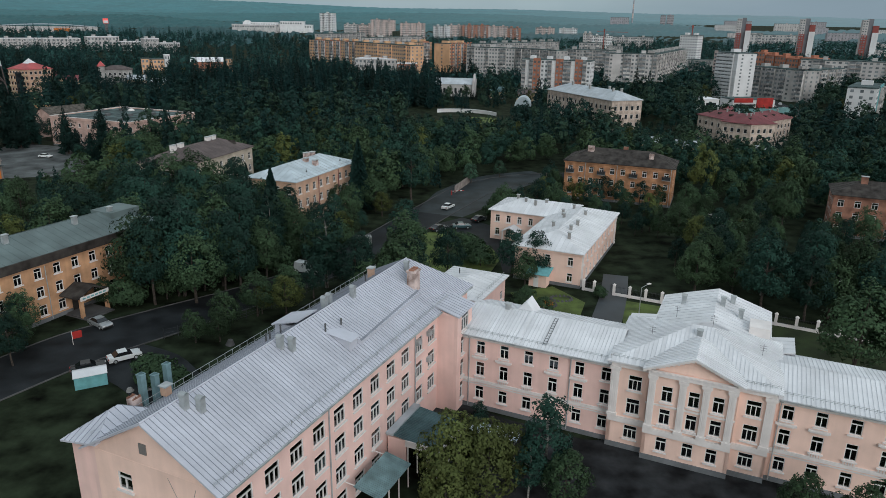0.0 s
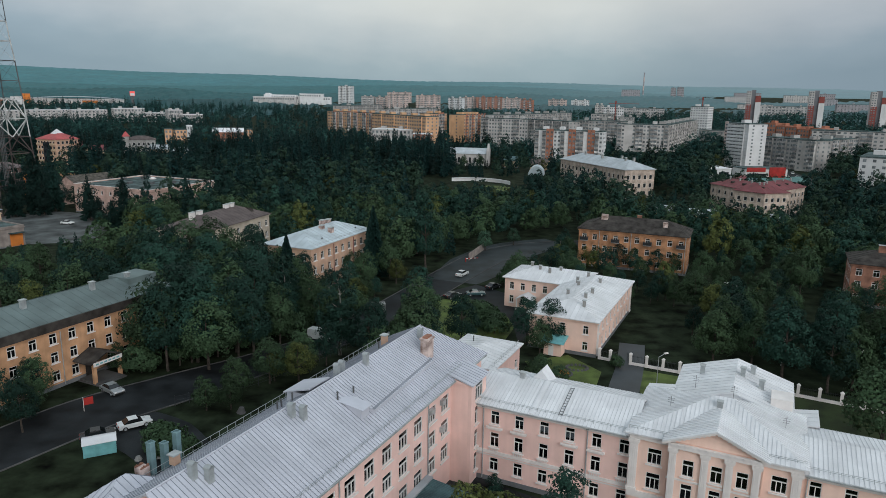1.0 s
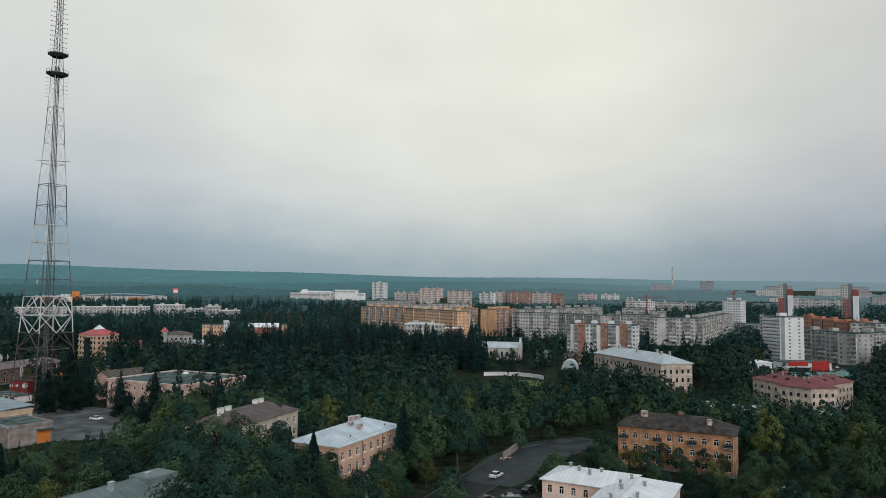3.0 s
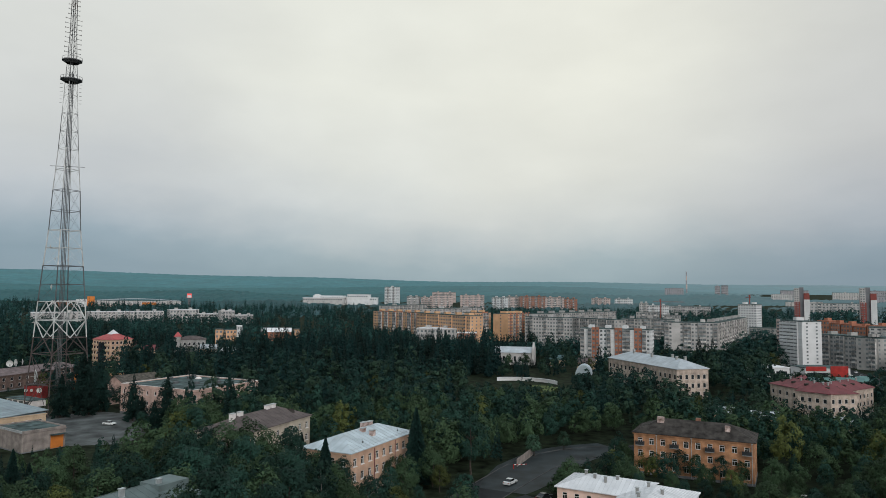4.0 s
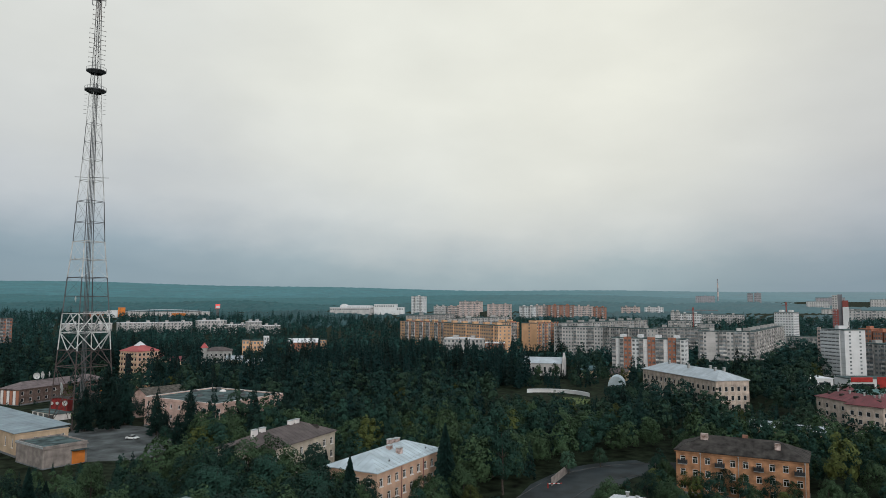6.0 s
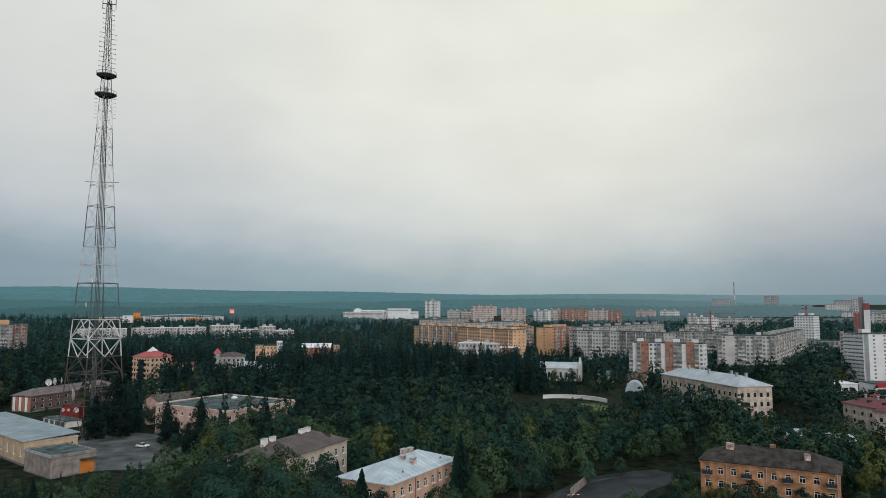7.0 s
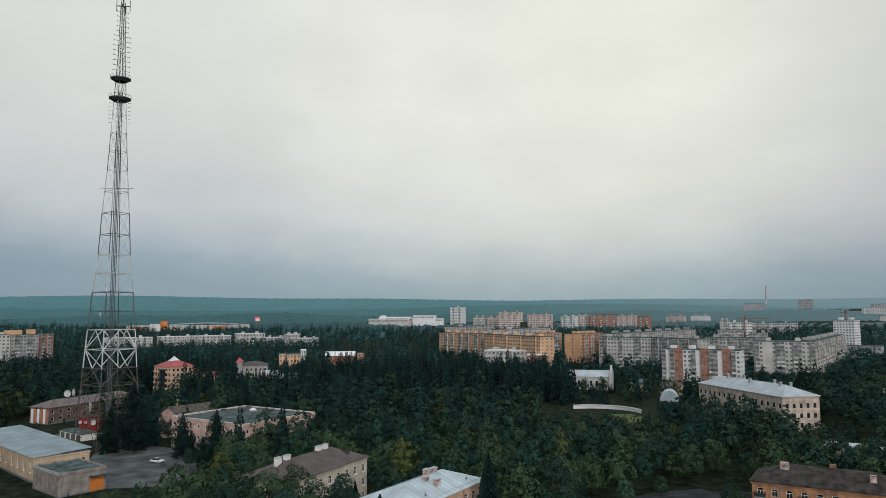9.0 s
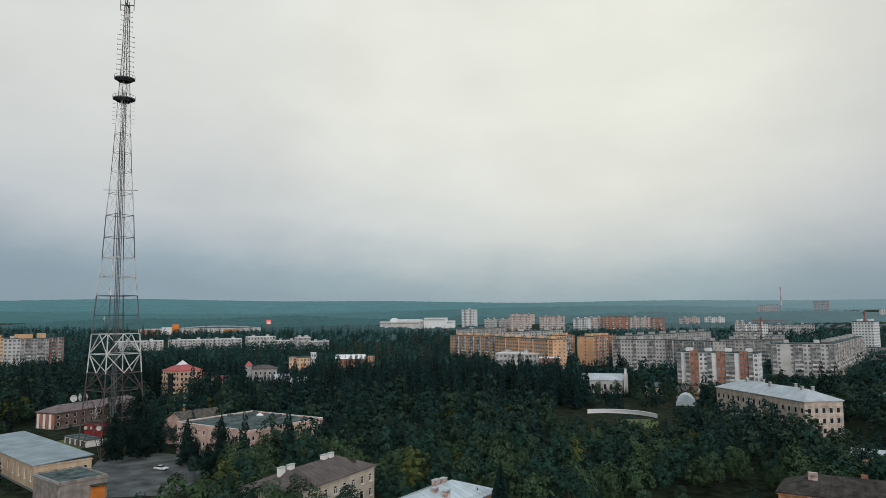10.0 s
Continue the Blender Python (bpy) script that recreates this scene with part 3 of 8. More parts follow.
def facade(parent, m, length, z0, z1, wins, mat, thick=0.4, kind="double", sill=True, curtain=0.6, extra=()):
    """A wall in the frame m with windows (s, z, w, h) in it; extra: further holes."""
    holes = [(s - w / 2, s + w / 2, z, z + h) for s, z, w, h in wins]
    part("wall", wall_shape(length, z0, z1, holes + list(extra), thick), mat, parent, m=m)
    for s, z, w, h in wins:
        window(parent, m @ pose(s, 0, z), w, h, kind, sill, curtain)


def sides(lx, ly):
    """Frames of the four walls of a box lx by ly: x along the wall, y inwards. Front, right, back, left."""
    return (pose(0, 0, 0), pose(lx, 0, 0, 0, 0, 90), pose(lx, ly, 0, 0, 0, 180), pose(0, ly, 0, 0, 0, -90))


def grid_windows(length, cols, rows, w, h, margin=1.6, skip=()):
    pitch = (length - 2 * margin) / max(1, cols - 1) if cols > 1 else 0
    return [(margin + pitch * c if cols > 1 else length / 2, z, w, h) for c in range(cols) for r, z in enumerate(rows) if (c, r) not in skip]


def hip_roof(parent, lx, ly, z, rise, over, mat, width, hip=True, thick=0.14):
    x0, x1, y0, y1 = -over, lx + over, -over, ly + over
    if lx >= ly:
        ins = (y1 - y0) / 2 if hip else 0
        a, b = (x0 + ins, (y0 + y1) / 2, z + rise), (x1 - ins, (y0 + y1) / 2, z + rise)
    slope(parent, ((x0, y0, z), (x1, y0, z), b, a), width, mat, thick)
    slope(parent, ((x1, y1, z), (x0, y1, z), a, b), width, mat, thick)
    if hip:
        slope(parent, ((x0, y1, z), (x0, y0, z), a), width, mat, thick)
        slope(parent, ((x1, y0, z), (x1, y1, z), b), width, mat, thick)


def chimney(parent, x, y, z0, z1, w=0.9, d=0.6, mat="paint", cap=True):
    s = Shape().box(-w / 2, w / 2, -d / 2, d / 2, z0, z1)
    c = part("chimney", s, mat, parent, m=pose(x, y, 0))
    if cap:
        s = Shape().box(-w / 2 - 0.12, w / 2 + 0.12, -d / 2 - 0.12, d / 2 + 0.12, z1 + 0.01, z1 + 0.12)
        part("cap", s, "zinc", c)
    return c


def seen_side(x, y, deg, k, lx, ly):
    """Whether wall k faces the camera's side; only such walls get windows."""
    a = radians(deg)
    mid_ = ((lx / 2, 0), (lx, ly / 2), (lx / 2, ly), (0, ly / 2))[k]
    cx_, cy_ = x + mid_[0] * math.cos(a) - mid_[1] * math.sin(a), y + mid_[0] * math.sin(a) + mid_[1] * math.cos(a)
    n = ((0, -1), (1, 0), (0, 1), (-1, 0))[k]
    nx, ny = n[0] * math.cos(a) - n[1] * math.sin(a), n[0] * math.sin(a) + n[1] * math.cos(a)
    return nx * cx_ + ny * (cy_ - 20) < 0


def house(name, label, category, x, y, deg, lx, ly, eave, rise, wall_mat, roof_mat, front, side_cols, rows, ww, wh, over=0.5, hip=True, width=1.2, kind="double", plinth=0.6, sill=True, z=0.0, parapet=False):
    """A plain building: front columns on long sides, side_cols on ends, where seen_side holds."""
    b = thing(name, at2(x, y, z, deg), label, category)
    fr = sides(lx, ly)
    for k, (m, length, cols) in enumerate(zip(fr, (lx, ly, lx, ly), (front, side_cols, front, side_cols))):
        if k in (1, 3):
            m, length = m @ pose(0.4, 0, 0), length - 0.8
        facade(b, m, length, 0, eave, grid_windows(length, cols, rows, ww, wh) if seen_side(x, y, deg, k, lx, ly) else [], wall_mat, kind=kind, sill=sill and y < 260)
    if plinth:
        s = Shape()
        s.box(-0.08, lx + 0.08, -0.08, -0.004, -0.3, plinth)
        s.box(-0.08, lx + 0.08, ly + 0.004, ly + 0.08, -0.3, plinth)
        s.box(-0.08, -0.004, 0, ly, -0.3, plinth)
        s.box(lx + 0.004, lx + 0.08, 0, ly, -0.3, plinth)
        part("plinth", s, "plinth", b)
    s = Shape()
    s.box(-0.25, lx + 0.25, -0.25, -0.003, eave - 0.35, eave - 0.06)
    s.box(-0.25, lx + 0.25, ly + 0.003, ly + 0.25, eave - 0.35, eave - 0.06)
    s.box(-0.25, -0.003, 0, ly, eave - 0.35, eave - 0.06)
    s.box(lx + 0.003, lx + 0.25, 0, ly, eave - 0.35, eave - 0.06)
    part("cornice", s, wall_mat, b)
    if rise:
        hip_roof(b, lx, ly, eave + 0.14, rise, over, roof_mat, width, hip)
        if not hip:
            for xx in (0.1, lx - 0.1):
                s = Shape()
                s.slab(((xx, 0, eave + 0.01), (xx, ly, eave + 0.01), (xx, ly / 2, eave + rise - 0.05)), (0.3 if xx < 1 else -0.3, 0, 0))
                part("gable", s, wall_mat, b)
    else:
        part("roof", Shape().box(0.02, lx - 0.02, 0.02, ly - 0.02, eave + 0.003, eave + 0.15), roof_mat, b)
        if parapet:
            s = Shape()
            s.box(-0.05, lx + 0.05, -0.05, 0.3, eave + 0.004, eave + 0.5)
            s.box(-0.05, lx + 0.05, ly - 0.3, ly + 0.05, eave + 0.004, eave + 0.5)
            s.box(-0.05, 0.3, 0.31, ly - 0.31, eave + 0.004, eave + 0.5)
            s.box(lx - 0.3, lx + 0.05, 0.31, ly - 0.31, eave + 0.004, eave + 0.5)
            part("parapet", s, wall_mat, b)
    return b


# The lie of the land
def land(x, y):
    """Height of the ground: flat round the buildings, rising gently into the distance."""
    d = math.hypot(x, y)
    return 0.0 if d < 620 else min(60.0, 0.024 * (d - 620))


s = Shape()
radii = [0, 40, 90, 150, 220, 300, 400, 520, 620, 760, 900, 1100, 1400, 1800, 2300, 3000, 3800, 4850]
turns = 96
for r in radii[1:]:
    for k in range(turns):
        a = 2 * math.pi * k / turns
        x, y = r * math.sin(a), r * math.cos(a)
        s.v.append((x, y, land(x, y) - 0.03))
s.v.append((0, 0, -0.03))
for k in range(turns):
    s.f.append((len(s.v) - 1, (k + 1) % turns, k))
for j in range(len(radii) - 2):
    for k in range(turns):
        k2 = (k + 1) % turns
        s.f.append((j * turns + k, j * turns + k2, (j + 1) * turns + k2, (j + 1) * turns + k))
tagged(part("ground", s, "ground"), "rough grass and dark earth reaching to the wooded horizon", "ground", kind="structure")


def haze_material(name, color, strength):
    """Wooded hills with distance haze painted in: tinted base colour plus teal emission."""
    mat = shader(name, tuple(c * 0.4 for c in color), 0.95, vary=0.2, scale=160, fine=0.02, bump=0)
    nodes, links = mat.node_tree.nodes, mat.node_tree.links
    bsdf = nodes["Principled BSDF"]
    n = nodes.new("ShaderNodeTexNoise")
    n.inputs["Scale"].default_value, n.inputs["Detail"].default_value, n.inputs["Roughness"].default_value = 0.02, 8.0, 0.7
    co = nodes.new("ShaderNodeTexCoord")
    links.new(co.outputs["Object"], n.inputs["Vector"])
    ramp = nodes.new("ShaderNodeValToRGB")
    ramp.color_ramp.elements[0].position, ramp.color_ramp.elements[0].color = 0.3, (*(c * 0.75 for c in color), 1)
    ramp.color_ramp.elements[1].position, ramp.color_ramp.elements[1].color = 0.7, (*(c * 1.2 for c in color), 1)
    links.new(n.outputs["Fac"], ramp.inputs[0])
    # the painted haze gets thicker and brighter over the town to the east
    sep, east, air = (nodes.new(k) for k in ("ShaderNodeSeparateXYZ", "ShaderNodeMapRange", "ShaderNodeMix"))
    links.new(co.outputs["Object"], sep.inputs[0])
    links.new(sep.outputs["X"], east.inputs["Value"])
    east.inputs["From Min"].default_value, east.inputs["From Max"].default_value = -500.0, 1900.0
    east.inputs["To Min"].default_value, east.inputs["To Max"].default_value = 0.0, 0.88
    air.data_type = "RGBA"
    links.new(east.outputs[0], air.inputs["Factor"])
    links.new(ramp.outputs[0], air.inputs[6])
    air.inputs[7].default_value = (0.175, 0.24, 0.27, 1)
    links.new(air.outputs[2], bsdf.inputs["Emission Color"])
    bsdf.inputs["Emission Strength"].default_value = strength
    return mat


def ridge(name, r0, r1, crest, mat, seed, rough):
    """A belt of wooded hill from radius r0 up to a crest at r1; crest(a) is its height at azimuth a, in degrees to the right of north."""
    s, rows, n = Shape(), 9, 620
    rnd = random.Random(seed)
    for j in range(rows + 1):
        t = j / rows
        for k in range(n + 1):
            a = -62 + 124 * k / n
            r = r0 + (r1 - r0) * t
            top = crest(a)
            z = land(0, r0) - 4 + (top - land(0, r0)) * (t ** 0.8)
            z += rough * (rnd.random() - 0.5) * (1.0 if 0 < j else 0.2)
            s.v.append((r * math.sin(radians(a)), r * math.cos(radians(a)), z))
    for j in range(rows):
        for k in range(n):
            i = j * (n + 1) + k
            s.f.append((i, i + 1, i + n + 2, i + n + 1))
    i = rows * (n + 1)
    for k in range(n):
        a, b = s.v[i + k], s.v[i + k + 1]
        s.quad(a, b, (b[0] * 1.02, b[1] * 1.02, 0), (a[0] * 1.02, a[1] * 1.02, 0))
    tagged(part(name, s, mat), "distant wooded hills with glowing haze painted in", "hills", kind="structure")


def crest_far(a):
    return 134 + 38 * math.exp(-((a + 36) / 24) ** 2) + 4 * math.sin(a * 0.31) - 26 / (1 + math.exp(-(a - 22) / 4))


def crest_mid(a):
    return 84 + 12 * math.sin(a * 0.11 + 1.2) - 22 / (1 + math.exp(-(a - 10) / 5))


def crest_near(a):
    return 52 + 5 * math.sin(a * 0.17) + 4 * math.sin(a * 0.47)


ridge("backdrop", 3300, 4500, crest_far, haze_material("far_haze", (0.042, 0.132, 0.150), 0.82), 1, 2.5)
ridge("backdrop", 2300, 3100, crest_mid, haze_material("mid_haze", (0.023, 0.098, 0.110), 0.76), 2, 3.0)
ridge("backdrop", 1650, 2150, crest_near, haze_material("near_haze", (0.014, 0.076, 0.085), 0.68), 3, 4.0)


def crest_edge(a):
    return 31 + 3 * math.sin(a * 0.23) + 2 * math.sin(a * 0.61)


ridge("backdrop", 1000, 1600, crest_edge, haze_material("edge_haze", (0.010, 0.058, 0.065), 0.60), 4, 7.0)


def strip(line, half, z):
    """A road surface along a line of points with its half widths."""
    s, pts = Shape(), [Vector((*p, 0)) for p in line]
    halves = half if isinstance(half, (list, tuple)) else [half] * len(pts)
    smooth = []
    for i in range(len(pts) - 1):
        p0, p1, p2, p3 = pts[max(i - 1, 0)], pts[i], pts[i + 1], pts[min(i + 2, len(pts) - 1)]
        for k in range(6):
            t = k / 6
            q = 0.5 * (2 * p1 + (p2 - p0) * t + (2 * p0 - 5 * p1 + 4 * p2 - p3) * t * t + (3 * p1 - p0 - 3 * p2 + p3) * t ** 3)
            smooth.append((q, halves[i] * (1 - t) + halves[i + 1] * t))
    smooth.append((pts[-1], halves[-1]))
    edge = []
    for i, (q, w) in enumerate(smooth):
        way = (smooth[min(i + 1, len(smooth) - 1)][0] - smooth[max(i - 1, 0)][0]).normalized()
        side = Vector((-way.y, way.x, 0))
        edge.append((q + side * w, q - side * w))
    for (a, b), (c, d) in zip(edge, edge[1:]):
        s.quad((a.x, a.y, z), (b.x, b.y, z), (d.x, d.y, z), (c.x, c.y, z))
    return s, edge


ROADS = []


def road(name, line, half, z, mat, label, kerbs=True):
    s, edge = strip(line, half, z)
    ob = tagged(part(name, s, mat), label, "road", kind="structure")
    ROADS.append((line, half))
    if kerbs:
        for side in (0, 1):
            k = Shape()
            for e0, e1 in zip(edge, edge[1:]):
                a, b = e0[side], e1[side]
                d = (b - a)
                if d.length < 0.01:
                    continue
                n = Vector((-d.y, d.x, 0)).normalized() * (0.15 if side == 0 else -0.15)
                k.slab([(a.x, a.y, 0.13), (b.x, b.y, 0.13), (b.x + n.x, b.y + n.y, 0.13), (a.x + n.x, a.y + n.y, 0.13)], (0, 0, -0.16))
            tagged(part("kerb", k, "kerb"), "worn concrete kerb along the road", "kerb", kind="structure")
    return ob


STREET = [(-70, 58), (-60, 76), (-52, 90), (-42, 101), (-32, 112), (-21, 127), (-11, 149), (-1, 173), (10, 196), (24, 209), (42, 215)]
road("road", STREET, [5.5, 5.5, 6, 5.5, 4.5, 4, 5, 5.5, 6, 6, 5], 0.010, "asphalt", "wet asphalt street past the school, darkened by painted tree shade")
road("road", [(-1, 166), (7, 186), (17, 205), (32, 216)], [6, 10, 9, 7], 0.014, "damp", "broad damp junction beside the brick house, without painted tree shade", False)
road("road", [(1, 160), (10, 150), (14, 138), (14, 124)], [5, 5, 3.2, 2.4], 0.018, "asphalt", "asphalt drive to the pale two-storey house", False)
road("road", [(-52, 90), (-40, 84), (-32, 74), (-30, 62)], [4, 5, 4, 4], 0.016, "asphalt", "potholed yard drive beside the school", False)
road("road", [(33, 124), (30, 113), (27, 104), (25, 98)], [2.3, 2.3, 2.4, 2.4], 0.020, "path", "asphalt path through the school gate", False)
road("road", [(40, 70), (20, 60), (6, 66), (-2, 74)], [10, 9, 7, 5], 0.008, "yard", "damp patched asphalt of the school court", False)
road("road", [(215, 520), (200, 430), (190, 360)], [14, 12, 8], 0.010, "asphalt", "distant broad street with parked cars", False)
road("road", [(-160, 249), (-146, 238), (-130, 221), (-122, 200)], [8, 16, 14, 9], 0.010, "cracked", "broken concrete yard beside the warehouse", False)


def lawn(poly, label="mown lawn with worn patches", z=0.014, mat="lawn"):
    tagged(part("lawn", Shape().prism(poly, -0.1, z), mat), label, "lawn", kind="structure")
    LAWNS.append(poly)


LAWNS = []
lawn([(-10, 139), (-2.5, 122), (9.0, 124), (11.5, 132), (9.6, 146), (-3, 151)])
lawn([(14, 107), (21.5, 101), (24.5, 110), (20, 117.5), (12, 114)])
lawn([(28, 97), (37, 93), (40, 107.5), (31, 111.5)])
lawn([(42, 93), (70, 80), (80, 92), (52, 106)], "rough lawn behind the school fence with shade painted in", mat="lawn_dim")
lawn([(8, 335), (24, 338), (26, 352), (10, 352)], "yellowing sunlit meadow patch")

FOOT = []
TURN = -24.3
U = Vector((math.cos(radians(TURN)), math.sin(radians(TURN))))
N = Vector((-U.y, U.x))


def along(s, d):
    """A place in the school's own grid: s metres along its front, d metres back from it."""
    p = Vector((15.1, 70.5)) + U * s + N * d
    return p.x, p.y


def pilaster(parent, m, z0, z1, w=0.75, mat="paint"):
    s = Shape()
    s.box(-w / 2, w / 2, -0.22, -0.004, z0 + 0.35, z1 - 0.5)
    s.box(-w / 2 - 0.12, w / 2 + 0.12, -0.30, -0.004, z0, z0 + 0.34)
    s.box(-w / 2 - 0.08, w / 2 + 0.08, -0.28, -0.004, z1 - 0.49, z1 - 0.36)
    s.box(-w / 2 - 0.16, w / 2 + 0.16, -0.34, -0.004, z1 - 0.35, z1)
    for k in (-1, 0, 1):
        s.box(k * w / 4 - 0.05, k * w / 4 + 0.05, -0.25, -0.215, z0 + 0.6, z1 - 0.7)
    part("pilaster", s, mat, parent, m=m)


def band(parent, m, length, z0, z1, out=0.12, mat="paint", name="belt_course"):
    part(name, Shape().box(0, length, -out, -0.003, z0, z1), mat, parent, m=m)


def snow_rail(parent, a, b, up=0.45, gap=1.0):
    """A low guard of two tubes on stanchions along an eave."""
    a, b = Vector(a), Vector(b)
    s, n = Shape(), max(2, round((b - a).length / gap))
    for h in (0.25, up):
        s.beam(a + Vector((0, 0, h)), b + Vector((0, 0, h)), 0.022)
    for i in range(n + 1):
        p = a.lerp(b, i / n)
        s.beam(p, p + Vector((0, 0, up)), 0.022)
    part("snow_guard", s, "zinc", parent)


def downpipe(parent, m, z0, z1):
    s = Shape().beam((0, -0.12, z0), (0, -0.12, z1), 0.07, 8)
    s.box(-0.16, 0.16, -0.28, -0.02, z1, z1 + 0.25)
    part("downpipe", s, "zinc", parent, m=m)


def hood_vent(parent, m, w=0.52, h=1.1):
    """A sheet-metal ventilator with a rounded hood."""
    s = Shape().box(-w / 2, w / 2, -w / 2, w / 2, -0.5, h)
    n = 8
    for i in range(n):
        a0, a1 = math.pi * i / n, math.pi * (i + 1) / n
        p = [(math.cos(a0) * w * 0.58, h + math.sin(a0) * w * 0.45), (math.cos(a1) * w * 0.58, h + math.sin(a1) * w * 0.45)]
        s.slab([(p[0][0], -w * 0.6, p[0][1]), (p[1][0], -w * 0.6, p[1][1]), (p[1][0], w * 0.6, p[1][1]), (p[0][0], w * 0.6, p[0][1])], (0, 0, -0.05))
    for y in (-w * 0.6, w * 0.6):
        s.add([(math.cos(math.pi * i / n) * w * 0.58, y, h + math.sin(math.pi * i / n) * w * 0.45) for i in range(n + 1)], [tuple(range(n + 1))])
    part("ventilator", s, "zinc", parent, m=m)


def pipe_vent(parent, m, h=0.8, r=0.09, mat="steel_dark"):
    s = Shape().beam((0, 0, -0.3), (0, 0, h), r, 8)
    s.beam((0, 0, h), (0, 0, h + 0.12), r * 1.5, 8, r * 0.6)
    part("vent_pipe", s, mat, parent, m=m)


# The four-storey wing: local x runs along its courtyard side towards the main front, y across it
ox, oy = -15.4, 40.8
wing = thing("school_wing", at2(ox - 0.55 * U.x + 0.5 * N.x, oy - 0.55 * U.y + 0.5 * N.y, 0, 65.7), "four-storey pink stuccoed school wing under a grey seamed metal roof", "building")
LW, DW, EZ = 46.0, 12.9, 13.0
rows = (0.35, 3.45, 6.6, 9.65)
FOOT.append((ox, oy, 65.7, LW, DW + 1))
wins = [(2.6 + 3.27 * k, z, 1.85, 1.9) for k in range(12) for z in rows]
wins = [w for w in wins if not (w[0] > 30 and w[1] < 1)]
f0, f1, f2, f3 = sides(LW, DW)
facade(wing, f0, LW, -0.5, EZ, wins, "pink", kind="triple", curtain=0.6)
facade(wing, f2, LW, -0.5, EZ, wins, "pink", kind="plain", sill=False)
facade(wing, f3 @ pose(0.4, 0, 0), DW - 0.8, -0.5, EZ, [(3.0, z, 1.5, 1.7) for z in rows[:3]] + [(3.0, 10.0, 1.5, 1.6)], "peach")
facade(wing, f1 @ pose(0.4, 0, 0), DW - 0.8, -0.5, EZ, [], "pink")
RZ, ro = 17.1, 0.6
hipx = LW - 4.6
slope(wing, ((-ro, -ro, EZ), (LW + ro, -ro, EZ), (hipx, DW / 2, RZ), (-ro, DW / 2, RZ)), 0.44)
slope(wing, ((LW + ro, DW + ro, EZ), (-ro, DW + ro, EZ), (-ro, DW / 2, RZ), (hipx, DW / 2, RZ)), 0.62)
slope(wing, ((LW + ro, -ro, EZ), (LW + ro, DW + ro, EZ), (hipx, DW / 2, RZ)), 0.62)
part("gable", Shape().slab(((0.02, 0.0, EZ + 0.004), (0.02, DW, EZ + 0.004), (0.02, DW / 2, RZ - 0.25)), (0.38, 0, 0)), "peach", wing)
s = Shape().box(-0.08, -0.004, DW * 0.55 - 0.35, DW * 0.55 + 0.35, 14.0, 14.9)
part("gable_vent", s, "room", wing)
part("ridge_cap", Shape().beam((-ro, DW / 2, RZ + 0.03), (hipx, DW / 2, RZ + 0.03), 0.09, 6), "roof", wing)
part("gutter", Shape().box(-ro, LW, -ro - 0.16, -ro - 0.01, EZ - 0.16, EZ - 0.02), "zinc", wing)
k = (RZ - EZ) / (DW / 2 + ro)
snow_rail(wing, (-0.3, 0.1, EZ + 0.7 * k), (LW - 6, 0.1, EZ + 0.7 * k))
snow_rail(wing, (0.3, DW + 0.1, EZ + 0.5 * k), (LW - 1, DW + 0.1, EZ + 0.5 * k), 0.75, 1.1)
for xx in (13.8, 30.9):
    downpipe(wing, f0 @ pose(xx, 0, 0), 0.2, EZ - 0.3)


def on_wing(x, y):
    """A frame standing on the wing's roof."""
    return pose(x, y, RZ - abs(y - DW / 2) * k)


for x, y in ((3.1, 5.7), (3.9, 4.85), (14.8, 5.6), (15.6, 4.9), (28.0, 6.0), (24.6, 7.4), (25.8, 7.6), (39.0, 5.2)):
    hood_vent(wing, on_wing(x, y))
for x, y in ((20.6, 4.6), (22.8, 4.2), (16.5, 8.6), (17.1, 8.6), (18.5, 8.4), (34, 8.0)):
    pipe_vent(wing, on_wing(x, y))
for x, h in ((6.3, 16.0), (7.7, 15.3), (9.1, 15.7)):
    s = Shape().box(-0.26, 0.26, -0.26, 0.26, -0.2, h)
    s.box(-0.30, 0.30, -0.30, -0.22, h, h + 0.1).box(-0.30, 0.30, 0.22, 0.30, h, h + 0.1).box(-0.30, -0.22, -0.22, 0.22, h, h + 0.1).box(0.22, 0.30, -0.22, 0.22, h, h + 0.1)
    part("air_duct", s, "duct_teal", wing, "tall square teal sheet-metal air duct", m=pose(x, 13.82, 0))
part("brick_shaft", Shape().box(5.0, 5.85, 13.56, 14.4, -0.2, 14.2), "shaft", wing, "whitewashed brick shaft with a broken top")
s = Shape()
for i in range(6):
    s.box(5.01 + i * 0.14, 5.12 + i * 0.14, 13.58, 13.72, 14.2, 14.28 + 0.06 * (i % 3)).box(5.01 + i * 0.14, 5.12 + i * 0.14, 14.25, 14.39, 14.2, 14.28 + 0.05 * ((i + 1) % 3))
part("broken_course", s, "brick_old", wing)
for x, y in ((7.3, 12.2), (37.5, 9.3)):
    c = chimney(wing, x, y, EZ + 1, RZ - abs(y - DW / 2) * k + 1.1, 0.7, 0.6, "rose")
c = chimney(wing, 36.9, 3.2, EZ + 1, RZ + 0.2, 1.4, 1.0, "shaft", False)
part("brick_top", Shape().box(36.1, 37.7, 2.6, 3.8, RZ + 0.21, RZ + 0.42), "shaft", wing)
for i in range(3):
    part("flue", Shape().box(36.3 + i * 0.48, 36.6 + i * 0.48, 2.9, 3.5, RZ + 0.425, RZ + 0.62), "brick_old", wing)
# raised roof step beside the chimney
step = lambda x, y, up: (x, y, RZ - abs(y - DW / 2) * k + up)
